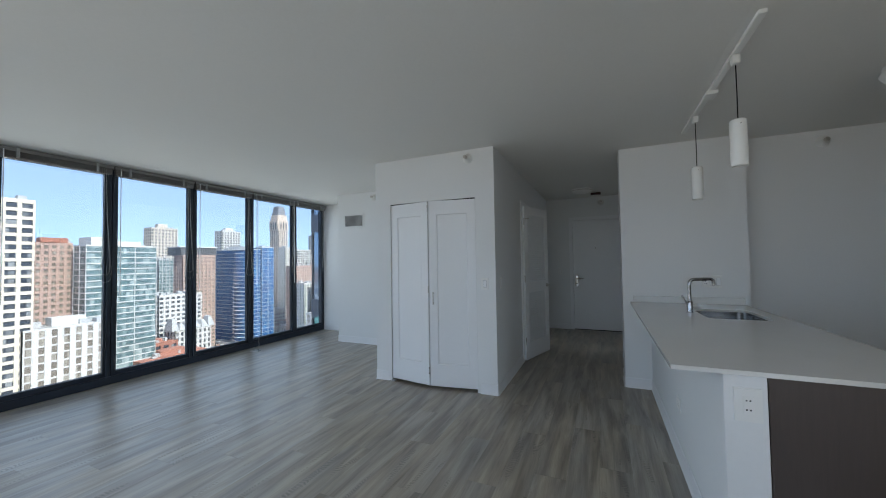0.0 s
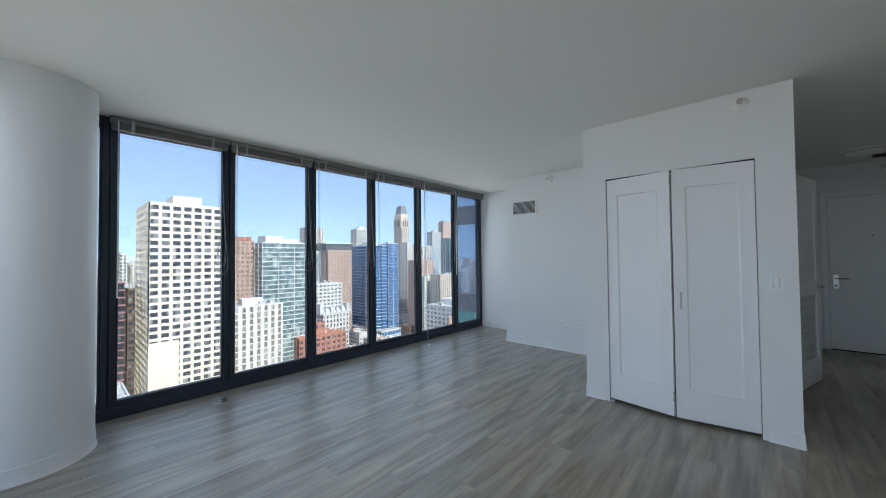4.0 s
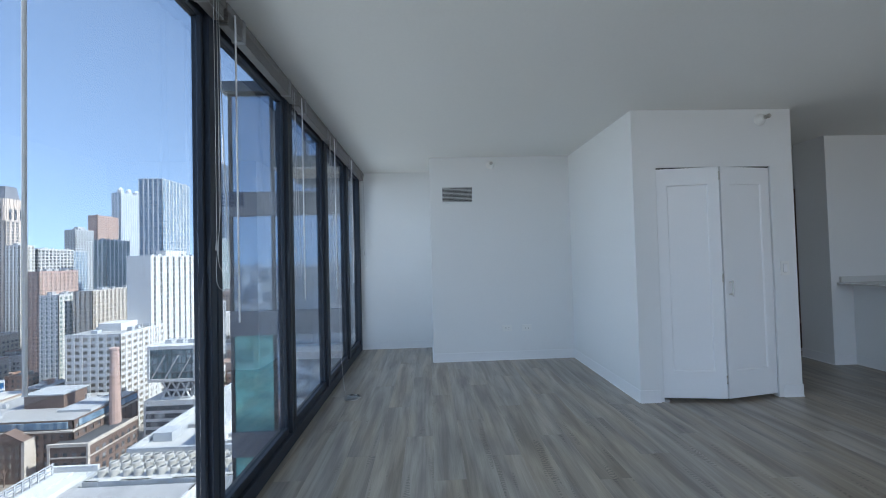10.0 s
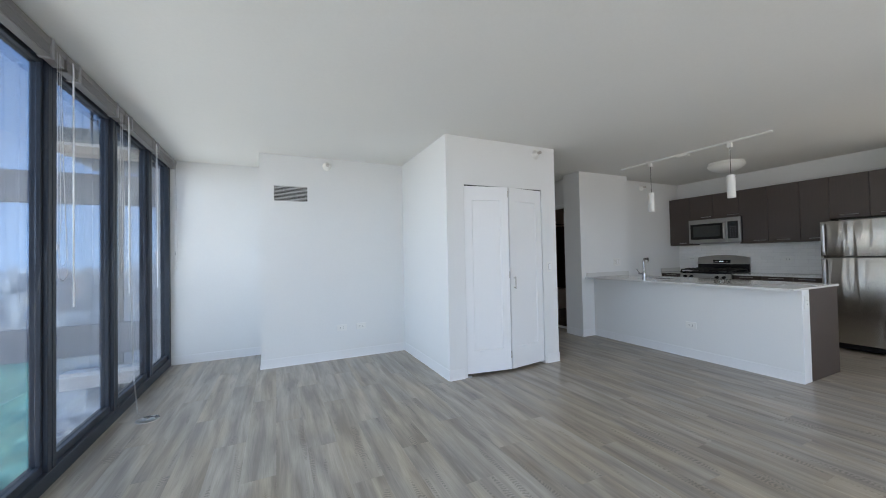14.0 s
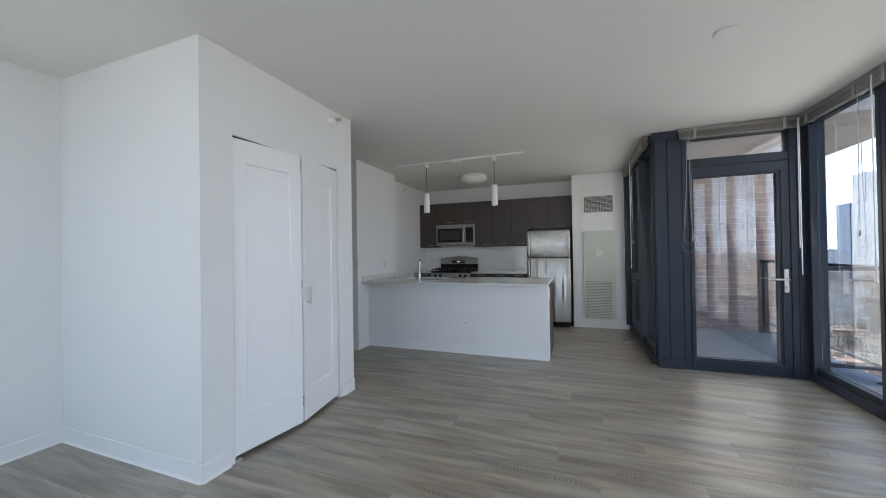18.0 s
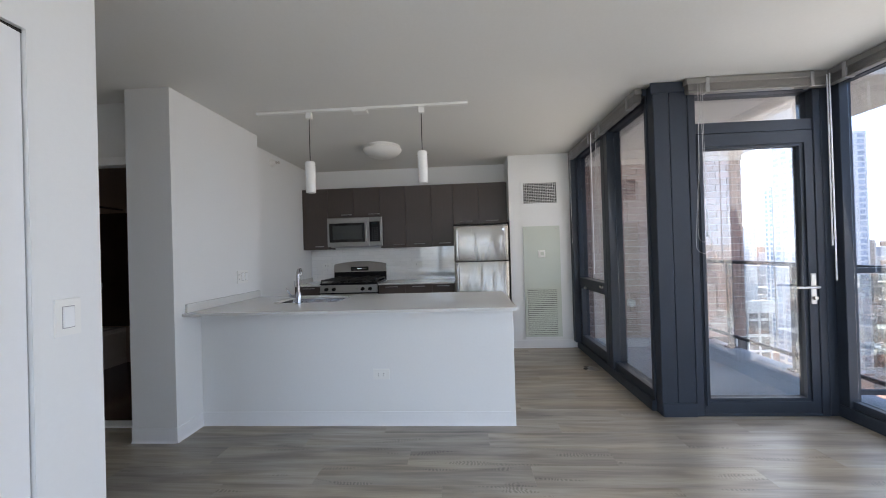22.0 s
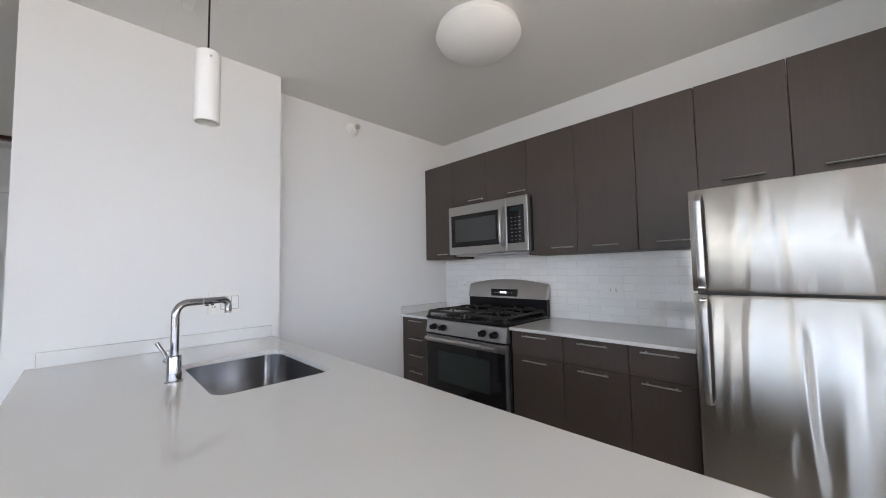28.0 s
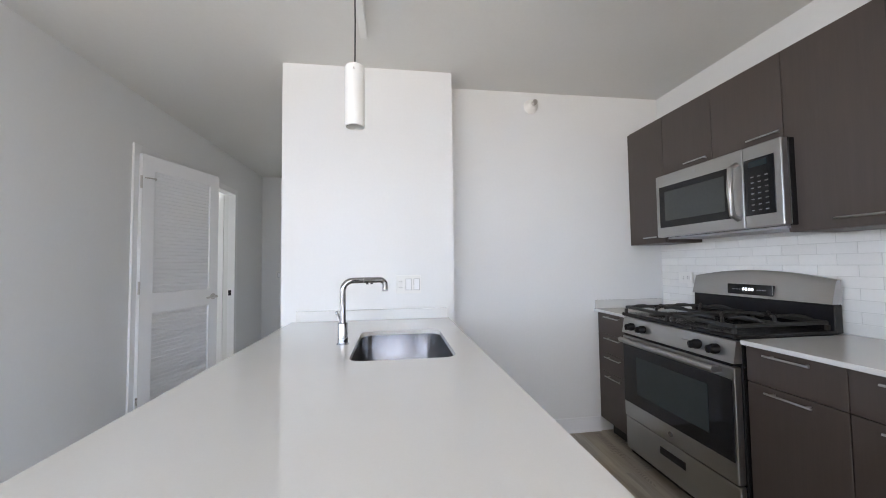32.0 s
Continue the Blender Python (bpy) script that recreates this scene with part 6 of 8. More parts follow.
def mk_glazing(name, dark, pale, share=0.3, cell=(1.5, 1.5, 2.95)):
    """Rows of windows with blinds and curtains drawn in some of them."""
    m = mk(name, dark, 0.18, var=0.2, scale=0.12, fine=0.5, spec=0.45)
    n, l = m.node_tree.nodes, m.node_tree.links
    b = n["Principled BSDF"]
    tc = n.new("ShaderNodeTexCoord")
    dv = n.new("ShaderNodeVectorMath")
    dv.operation = 'DIVIDE'
    dv.inputs[1].default_value = cell
    l.new(tc.outputs["Object"], dv.inputs[0])
    fl_ = n.new("ShaderNodeVectorMath")
    fl_.operation = 'FLOOR'
    l.new(dv.outputs[0], fl_.inputs[0])
    w = n.new("ShaderNodeTexWhiteNoise")
    l.new(fl_.outputs[0], w.inputs["Vector"])
    r = n.new("ShaderNodeMapRange")
    r.inputs["From Min"].default_value = 1 - share
    r.inputs["From Max"].default_value = 1.0
    l.new(w.outputs["Value"], r.inputs["Value"])
    x = n.new("ShaderNodeMix")
    x.data_type = 'RGBA'
    old = b.inputs["Base Color"].links[0].from_socket
    l.new(r.outputs[0], x.inputs[0])
    l.new(old, x.inputs[6])
    x.inputs[7].default_value = rgb(pale)
    l.new(x.outputs[2], b.inputs["Base Color"])
    return m


G_DARK = mk_glazing("tower_glazing", (0.055, 0.066, 0.085), (0.34, 0.35, 0.36), 0.32)
G_DEEP = mk_glazing("deep_shaded_glazing", (0.030, 0.034, 0.042), (0.12, 0.12, 0.12), 0.3)
G_TAN = mk_glazing("bronze_glazing", (0.22, 0.19, 0.16), (0.45, 0.41, 0.36), 0.4)
G_TEAL = mk_glazing("teal_glazing", (0.10, 0.17, 0.185), (0.42, 0.50, 0.50), 0.45)
G_BLUE = mk_glazing("cobalt_glazing", (0.010, 0.085, 0.26), (0.05, 0.22, 0.45), 0.5)
G_PALE = mk_glazing("pale_blue_glazing", (0.15, 0.24, 0.34), (0.38, 0.47, 0.54), 0.5)
# haze before the south tower is painted into this glass colour
G_BRIGHT = mk_glazing("haze_painted_lavender_glazing", (0.50, 0.55, 0.66), (0.76, 0.79, 0.84), 0.5)


class Boxes:
    """Gathers many boxes into one mesh."""

    def __init__(self):
        self.v, self.f = [], []

    def add(self, x0, x1, y0, y1, z0, z1):
        n = len(self.v)
        self.v += [(x0, y0, z0), (x1, y0, z0), (x1, y1, z0), (x0, y1, z0), (x0, y0, z1), (x1, y0, z1), (x1, y1, z1), (x0, y1, z1)]
        self.f += [(n, n + 3, n + 2, n + 1), (n + 4, n + 5, n + 6, n + 7), (n, n + 1, n + 5, n + 4), (n + 1, n + 2, n + 6, n + 5), (n + 2, n + 3, n + 7, n + 6), (n + 3, n, n + 4, n + 7)]

    def link(self, name, material, parent, label="", kind=""):
        me = bpy.data.meshes.new(name)
        o = origin(parent) if parent else Vector()
        me.from_pydata([(x - o.x, y - o.y, z - o.z) for x, y, z in self.v], [], self.f)
        me.materials.append(material)
        ob = new(name, me)
        ob.parent = parent
        return tagged(ob, label, "", "", kind)


EYE = Vector((-0.8, -3.1, 1.25))
footprints = []


def tower(x0, x1, y0, y1, top, wall_m, glass_m, label, floor_h=3.0, bay=3.2, band=0.9, pier=0.8, sides="xy", penthouse=0.0, roof_m=None, bottom=None, proud=0.35, base_blank=None, cap=0.0):
    """Multi-storey building: glazed core, floor bands, piers, parapet and roof. sides: faces with openings ('X' is +x, 'x' is -x)."""
    z0 = ZG if bottom is None else bottom
    footprints.append((x0 - 6, x1 + 6, y0 - 6, y1 + 6))
    t = thing("apartment_building" if top > -20 else "low_building", ((x0 + x1) / 2, (y0 + y1) / 2, z0), label, "building")
    p = proud
    core = Boxes()
    core.add(x0 + p, x1 - p, y0 + p, y1 - p, z0, top - 0.3)
    core.link("glazing", glass_m, t)
    nf = max(2, int((top - z0) / floor_h))
    bands = Boxes()
    for i in range(nf + 1):
        zc = top - 0.2 - i * floor_h
        if zc - band < z0:
            break
        hi = zc + (0.2 + cap if i == 0 else 0.0)
        lo_ = zc - band
        for s in sides:
            if s == 'X':
                bands.add(x1 - p - 0.02, x1 - 0.06, y0 + 0.05, y1 - 0.05, lo_, hi)
            elif s == 'x':
                bands.add(x0 + 0.06, x0 + p + 0.02, y0 + 0.05, y1 - 0.05, lo_, hi)
            elif s == 'y':
                bands.add(x0 + 0.05, x1 - 0.05, y0 + 0.06, y0 + p + 0.02, lo_, hi)
            else:
                bands.add(x0 + 0.05, x1 - 0.05, y1 - p - 0.02, y1 - 0.06, lo_, hi)
    bands.link("floor_bands", wall_m, t)
    if pier > 0:
        pb = Boxes()
        for s in sides:
            along_y = s in "Xx"
            a, b = (y0, y1) if along_y else (x0, x1)
            n = max(2, round((b - a) / bay))
            for i in range(n + 1):
                c = a + (b - a) * i / n
                c0, c1 = max(a, c - pier / 2), min(b, c + pier / 2)
                if s == 'X':
                    pb.add(x1 - p - 0.03, x1, c0, c1, z0, top)
                elif s == 'x':
                    pb.add(x0, x0 + p + 0.03, c0, c1, z0, top)
                elif s == 'y':
                    pb.add(c0, c1, y0, y0 + p + 0.03, z0, top)
                else:
                    pb.add(c0, c1, y1 - p - 0.03, y1, z0, top)
        pb.link("piers", wall_m, t)
    rf_ = Boxes()
    rf_.add(x0 + p * 0.9, x1 - p * 0.9, y0 + p * 0.9, y1 - p * 0.9, top - 0.35, top - 0.1)
    rf_.link("roof", roof_m or F_GROOF, t)
    if penthouse > 0:
        ph = Boxes()
        cx, cy, w, d = (x0 + x1) / 2, (y0 + y1) / 2, (x1 - x0) * 0.22, (y1 - y0) * 0.18
        ph.add(cx - w, cx + w, cy - d, cy + d, top - 0.1, top + penthouse)
        ph.link("penthouse", wall_m, t)
    rc = Boxes()
    for _ in range(7):
        ux, uy = random.uniform(x0 + 2, x1 - 2), random.uniform(y0 + 2, y1 - 2)
        s = random.uniform(0.6, 1.7)
        rc.add(ux - s, ux + s, uy - s * 0.8, uy + s * 0.8, top - 0.1, top + random.uniform(0.7, 1.9))
    rc.link("roof_units", F_GREY, t)
    if base_blank:
        bl = Boxes()
        ya, yb, za = base_blank
        bl.add(x1 - p, x1 + 0.03, ya, yb, z0, za)
        bl.link("blank_wall", wall_m, t)
    return t


def seen(a0, ac, a1, slope, dist, *rest, **kw_):
    """Tower by bearings: left edge, near corner and right edge in degrees from +y, roof slope and distance of the near corner."""
    c = EYE + dist * Vector((math.sin(radians(ac)), math.cos(radians(ac)), 0))
    yb = EYE.y + (c.x - EYE.x) / math.tan(radians(a1))
    xa = EYE.x + (c.y - EYE.y) * math.tan(radians(a0)) if abs(a0 - ac) > 0.05 else c.x - 18
    xa = min(c.x - 12, max(xa, c.x - 75))
    kw_.setdefault("sides", "Xy")
    return tower(xa, c.x, c.y, yb, EYE.z + slope * dist, *rest, **kw_)


random.seed(11)


def add_boxes(owner, name, boxes, material, label=""):
    """One part of a building from a few boxes (x0, x1, y0, y1, z0, z1)."""
    bx = Boxes()
    for q in boxes:
        bx.add(*q)
    return bx.link(name, material, owner, label)


def roof_clutter(owner, x0, x1, y0, y1, z, n):
    """Parapet, plant, ducts and pipes on a flat roof."""
    add_boxes(owner, "parapet", ((x0, x1, y0, y0 + 0.4, z, z + 1.1), (x0, x1, y1 - 0.4, y1, z, z + 1.1), (x0, x0 + 0.4, y0 + 0.4, y1 - 0.4, z, z + 1.1), (x1 - 0.4, x1, y0 + 0.4, y1 - 0.4, z, z + 1.1)), F_GREY)
    for k in range(n):
        ux, uy = random.uniform(x0 + 3, x1 - 3), random.uniform(y0 + 2.5, y1 - 2.5)
        kind_ = random.random()
        if kind_ < 0.3:           # duct run
            w_, d_, h_ = random.uniform(3.5, 7.5), 0.35, 0.7
            ux = min(max(ux, x0 + w_ + 0.6), x1 - w_ - 0.6)
        elif kind_ < 0.75:        # air unit
            w_, d_, h_ = random.uniform(0.7, 1.6), random.uniform(0.6, 1.3), random.uniform(0.9, 1.9)
        else:                     # stair head
            w_, d_, h_ = random.uniform(1.8, 3.0), random.uniform(1.5, 2.4), random.uniform(2.2, 3.4)
        part("roof_plant", B(ux - w_, ux + w_, uy - d_, uy + d_, z, z + h_), random.choice((F_PURE, F_GREY, F_ROOF, F_GROOF)), owner)


# view west and north over the river district
seen(-83.2, -82.0, -73.0, 0.130, 185, F_WHITE, G_DARK, "tall cream concrete apartment tower with a grid of windows", floor_h=2.95, bay=3.72, band=1.15, pier=1.10, penthouse=4.6, base_blank=(22.8, 33.0, -32.8))
pinkt = seen(-73.6, -73.1, -70.2, 0.047, 260, F_PINK, G_TAN, "rose brick tower with a red roof storey", band=1.3, pier=1.2, bay=2.9)
pl = pinkt.location
add_boxes(pinkt, "roof_storey", ((pl.x + 1.5, pl.x + 6.2, pl.y - 5.0, pl.y + 5.0, 13.4, 15.8),), F_RED, "red roof storey")
seen(-70.3, -70.1, -69.5, -0.006, 300, F_BROWN, G_DARK, "narrow dark brick tower between lighter ones", band=1.4, pier=1.4)
tl = seen(-70.2, -69.2, -62.8, 0.043, 250, F_PURE, G_TEAL, "grey-green glass apartment tower with balcony bands", floor_h=3.0, bay=9.0, band=0.50, pier=0.22)
tp = tl.location
add_boxes(tl, "roof_storey", ((tp.x - 8, tp.x + 5, tp.y - 13, tp.y - 2, 11.6, 16.2), (tp.x - 6, tp.x + 4, tp.y - 2, tp.y + 9, 11.6, 14.4)), F_PURE, "white framed roof storey")
seen(-64.1, -63.5, -60.8, 0.083, 420, F_TAN, G_DARK, "slim tan stone tower in the distance", band=1.2, pier=1.3, bay=3.0, penthouse=4)
seen(-63.0, -62.7, -61.2, 0.012, 400, F_GREY, G_TEAL, "small green glass tower in the distance", band=0.6, pier=0.5)
crown = seen(-60.9, -60.2, -56.6, 0.022, 340, F_PINK, G_TAN, "brown masonry block with a dark glass crown", band=1.3, pier=1.3, bay=3.1)
cl = crown.location
add_boxes(crown, "glass_crown", ((cl.x - 12, cl.x + 5.5, cl.y - 14, cl.y + 14, 8.5, 14.6),), F_DARK, "dark glass crown")
add_boxes(crown, "crown_cornice", ((cl.x - 13, cl.x + 6.4, cl.y - 15, cl.y + 15, 14.6, 15.4),), F_PURE)
blu = seen(-56.6, -51.9, -51.0, 0.036, 330, F_PURE, G_BLUE, "cobalt blue glass tower with white floor lines", floor_h=3.1, bay=13, band=0.34, pier=0.0, roof_m=F_ROOF, penthouse=3)
c_ = EYE + 330 * Vector((math.sin(radians(-51.9)), math.cos(radians(-51.9)), 0))
for k in range(28):               # rounded balcony slabs of the blue tower
    z = 12.3 - k * 3.1
    part("balcony_slab", lathe(bmesh.new(), c_.x - 11.5, c_.y + 3.0, [(11.2, z), (11.4, z + 0.12), (11.4, z + 0.34), (11.2, z + 0.42)], 28), F_PURE, blu)
part("rounded_bay", lathe(bmesh.new(), c_.x - 11.5, c_.y + 3.0, [(10.2, ZG), (10.2, 12.2)], 28), G_BLUE, blu, "cobalt glass bow front")
seen(-51.6, -50.9, -49.3, 0.041, 333, F_PURE, G_BLUE, "cobalt blue glass wing with white floor lines", floor_h=3.1, bay=5.5, band=0.30, pier=0.35, roof_m=F_ROOF)
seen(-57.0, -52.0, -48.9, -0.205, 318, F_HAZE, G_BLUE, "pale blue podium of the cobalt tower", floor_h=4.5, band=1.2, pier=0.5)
seen(-56.5, -56.0, -53.7, 0.080, 480, F_PURE, G_DARK, "white and dark banded tower in the distance", band=0.9, pier=1.1, penthouse=4)
F_ROSE = mk("rose_stone", (0.64, 0.54, 0.465), 0.85, var=0.08, scale=0.06, fine=0.7)
deco = seen(-50.0, -48.8, -47.6, 0.085, 560, F_ROSE, G_DARK, "tall rose stone tower with a tapering grey crown", band=1.0, pier=1.9, bay=3.6)
cr = deco.location
for k, (hw, za, zb) in enumerate(((9.0, 48.5, 63.5), (7.6, 63.5, 71.0))):
    bx_ = Boxes()
    bx_.add(cr.x - hw, cr.x + hw, cr.y - hw, cr.y + hw, za, zb)
    for q in range(5):
        e = -hw + 2 * hw * (q + 0.5) / 5
        bx_.add(cr.x + hw, cr.x + hw + 0.5, cr.y + e - 0.6, cr.y + e + 0.6, za, zb)
        bx_.add(cr.x + e - 0.6, cr.x + e + 0.6, cr.y - hw - 0.5, cr.y - hw, za, zb)
    bx_.link("crown_step", F_ROSE, deco)
for e in (-4.6, 0.0, 4.6):        # tall arched windows of the crown
    part("crown_window", B(cr.x + 9.4, cr.x + 9.7, cr.y + e - 0.9, cr.y + e + 0.9, 50.0, 60.5), G_DARK, deco)
    part("crown_window", B(cr.x + e - 0.9, cr.x + e + 0.9, cr.y - 9.7, cr.y - 9.4, 50.0, 60.5), G_DARK, deco)
bmc = bmesh.new()
ra = [bmc.verts.new((cr.x + a * 6.6, cr.y + b * 6.6, 71.0)) for a, b in ((-1, -1), (1, -1), (1, 1), (-1, 1))]
rb = [bmc.verts.new((cr.x + a * 4.8, cr.y + b * 4.8, 84.0)) for a, b in ((-1, -1), (1, -1), (1, 1), (-1, 1))]
for k in range(4):
    bmc.faces.new((ra[k], ra[(k + 1) % 4], rb[(k + 1) % 4], rb[k]))
bmc.faces.new(rb)
part("crown_roof", bmc, mk("slate_grey", (0.22, 0.225, 0.25), 0.6, var=0.1, scale=0.1), deco, "grey mansard crown")
seen(-48.2, -47.9, -46.9, 0.041, 470, F_PURE, G_TAN, "slender white concrete tower", band=1.0, pier=1.4, bay=3.0)
seen(-47.3, -46.7, -44.0, 0.034, 480, F_PURE, G_DARK, "white concrete slab apartment tower", band=1.0, pier=1.0)
seen(-47.3, -46.6, -43.7, -0.008, 400, F_PINK, G_TAN, "rose brick residential block", band=1.4, pier=1.6)
seen(-45.8, -45.2, -43.4, -0.054, 330, F_PURE, G_TEAL, "small white apartment block with green glass", band=1.2, pier=1.6, bay=3.2)
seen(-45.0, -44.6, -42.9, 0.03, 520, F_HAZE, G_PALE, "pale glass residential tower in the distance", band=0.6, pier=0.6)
seen(-44.4, -43.9, -42.4, 0.072, 590, F_GREY, G_DARK, "grey concrete tower in the distance", band=1.4, pier=1.6, bay=3.4, penthouse=4)
seen(-42.8, -42.1, -40.3, 0.102, 640, F_PINK, G_TAN, "rose stone tower in the distance", band=1.7, pier=1.9, bay=3.4)
seen(-42.1, -41.4, -39.3, 0.053, 470, F_PURE, G_TEAL, "white-finned glass office tower in the distance", floor_h=3.2, bay=4.4, band=0.3, pier=1.1)
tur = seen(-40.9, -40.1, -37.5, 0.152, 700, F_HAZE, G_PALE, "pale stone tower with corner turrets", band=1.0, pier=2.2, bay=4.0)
tc_ = tur.location
for b in (-21.0, -7.0, 7.0, 21.0):
    part("turret", lathe(bmesh.new(), tc_.x + 2.4, tc_.y + b, [(3.6, 105.0), (3.6, 111.5), (4.0, 112.0), (2.6, 114.5), (0.4, 116.5)], 8), F_HAZE, tur)
seen(-38.5, -36.2, -33.4, 0.190, 420, F_PURE, G_PALE, "tall blue-grey glass tower with pale vertical fins", floor_h=3.4, bay=4.6, band=0.35, pier=1.0)
stp = seen(-39.5, -37.4, -31.6, 0.019, 240, F_PURE, G_DEEP, "white concrete tower with dark vertical balcony stripes", floor_h=2.9, bay=4.6, band=0.5, pier=3.1, penthouse=3, sides="X")
so = stp.location
add_boxes(stp, "blank_wall", ((so.x - 6.1, so.x + 5.9, so.y - 23.5, so.y - 22.7, ZG, 5.8),), F_PURE)
seen(-32.4, -31.6, -28.9, 0.06, 600, F_GREY, G_TEAL, "grey-green glass tower in the haze", band=0.7, pier=0.6, bay=5)
hk = EYE + 900 * Vector((math.sin(radians(-29.9)), math.cos(radians(-29.9)), 0))
tap = thing("tapered_tower", (hk.x, hk.y, ZG), "very tall dark tapering tower with two white masts", "building")
bmc = bmesh.new()
ra = [bmc.verts.new((hk.x + a * 24, hk.y + b * 24, ZG)) for a, b in ((-1, -1), (1, -1), (1, 1), (-1, 1))]
rb = [bmc.verts.new((hk.x + a * 12, hk.y + b * 12, 212.0)) for a, b in ((-1, -1), (1, -1), (1, 1), (-1, 1))]
for k in range(4):
    bmc.faces.new((ra[k], ra[(k + 1) % 4], rb[(k + 1) % 4], rb[k]))
bmc.faces.new(rb)
# dark cladding with the blue of distance haze mixed into its colour
part("shaft", bmc, mk("dark_cladding_haze_tint", (0.10, 0.13, 0.18), 0.5, var=0.15, scale=0.05), tap)
for e in (-6.0, 6.0):
    part("mast", lathe(bmesh.new(), hk.x + e, hk.y, [(1.5, 211.9), (1.3, 240.0), (0.6, 278.0)], 8), F_PURE, tap)
seen(-43.6, -42.6, -38.9, -0.050, 320, F_TAN, G_TAN, "tan stone office block with vertical ribs", band=0.5, pier=1.5, bay=3.0)
seen(-63.2, -62.6, -58.1, -0.068, 300, F_PURE, G_DARK, "white modern apartment block", band=1.3, pier=1.2, bay=3.4)
seen(-74.3, -73.8, -66.4, -0.118, 190, F_PURE, G_TAN, "white apartment block with tall white piers and bronze windows", band=0.55, pier=1.7, bay=3.5, penthouse=3.0)
seen(-86.9, -85.8, -84.1, -0.045, 190, mk("maroon_slab_edge", (0.36, 0.17, 0.17), 0.8, var=0.1, scale=0.1), G_DEEP, "dark glass block with maroon floor bands under construction", band=0.55, pier=0.0, bay=4)
seen(-84.7, -84.0, -82.2, -0.06, 230, F_BROWN, G_DARK, "brown brick apartment block", band=1.2, pier=1.4)
seen(-85.0, -84.7, -84.0, 0.014, 420, F_PURE, G_DARK, "far white concrete apartment tower", band=1.0, pier=1.0)
seen(-84.1, -83.8, -82.6, -0.007, 430, F_PURE, G_TAN, "far pale concrete apartment block", band=1.0, pier=1.0)
seen(-89.5, -88.5, -86.4, -0.01, 330, F_TAN, G_DARK, "far tan masonry apartment tower", band=1.2, pier=1.2)
# lower blocks
chat = seen(-61.6, -60.9, -57.0, -0.150, 285, F_PURE, G_DARK, "white stone house with steep grey mansard roofs", band=1.2, pier=1.3, bay=3.0, floor_h=3.6)
ch = chat.location
for k in range(6):                # mansards and dormers
    yc, hh = ch.y - 11.5 + k * 4.6, (7.5, 3.6, 4.6, 3.6, 4.6, 6.4)[k]
    bmc = bmesh.new()
    ra = [bmc.verts.new((ch.x + 2.0 + a * 4.5, yc + b * 2.2, -41.6)) for a, b in ((-1, -1), (1, -1), (1, 1), (-1, 1))]
    rb = [bmc.verts.new((ch.x + 2.0 + a * 2.2, yc + b * 0.9, -41.6 + hh)) for a, b in ((-1, -1), (1, -1), (1, 1), (-1, 1))]
    for q in range(4):
        bmc.faces.new((ra[q], ra[(q + 1) % 4], rb[(q + 1) % 4], rb[q]))
    bmc.faces.new(rb)
    part("mansard", bmc, F_GREY, chat, "grey slate mansard")
seen(-65.3, -64.7, -60.6, -0.176, 275, F_RED, G_DARK, "stepped red brick warehouse", band=1.9, pier=1.5, bay=4.4, floor_h=3.8, penthouse=2.0, roof_m=F_RED)
seen(-64.9, -64.3, -57.4, -0.210, 252, F_RED, G_DARK, "low red brick warehouse with a flat roof", band=1.8, pier=1.4, bay=4.2, floor_h=3.8, penthouse=3.0, roof_m=F_RED)
# streets, plaza and brick blocks round the crossing
footprints.extend([(-214, -55, 36, 136), (-150, -104, 124, 182), (-209, -188, 40, 320), (-260, -130, 106, 119)])
M_ASPH = mk("worn_asphalt", (0.085, 0.083, 0.082), 0.9, var=0.15, scale=0.08, fine=0.6)
M_PLAZA = mk("tan_gravel_lot", (0.30, 0.26, 0.215), 0.95, var=0.2, scale=0.1, fine=0.8)
M_PAINTED = mk("road_paint", (0.62, 0.61, 0.58), 0.8, var=0.15, scale=0.4)
tagged(part("road_north_south", B(-206, -191, 20, 420, ZG, ZG + 0.06), M_ASPH), "grey asphalt street far below", "road", kind="structure")
tagged(part("road_crossing", B(-190.9, -100, 109, 117.5, ZG, ZG + 0.06), M_ASPH), "grey asphalt cross street far below", "road", kind="structure")
tagged(part("pavement_plaza", B(-187, -140, 84, 107, ZG, ZG + 0.16), M_PLAZA), "tan open lot with bare trees", "plaza", kind="structure")
tagged(part("pavement_forecourt", B(-188.5, -142, 118.6, 136, ZG, ZG + 0.16), M_PLAZA), "tan forecourt of the brick building", "pavement", kind="structure")
zeb = Boxes()
for k in range(11):
    zeb.add(-190.2, -187.2, 109.3 + k * 0.75, 109.7 + k * 0.75, ZG + 0.062, ZG + 0.075)
    zeb.add(-205.6 + k * 1.35, -204.9 + k * 1.35, 105.5, 108.5, ZG + 0.062, ZG + 0.075)
tagged(zeb.link("crosswalk_stripes", M_PAINTED, None, kind="stuff"), "white painted crosswalk stripes on the street", "road marking")
twig = Boxes()
bare_v, bare_f = [], []
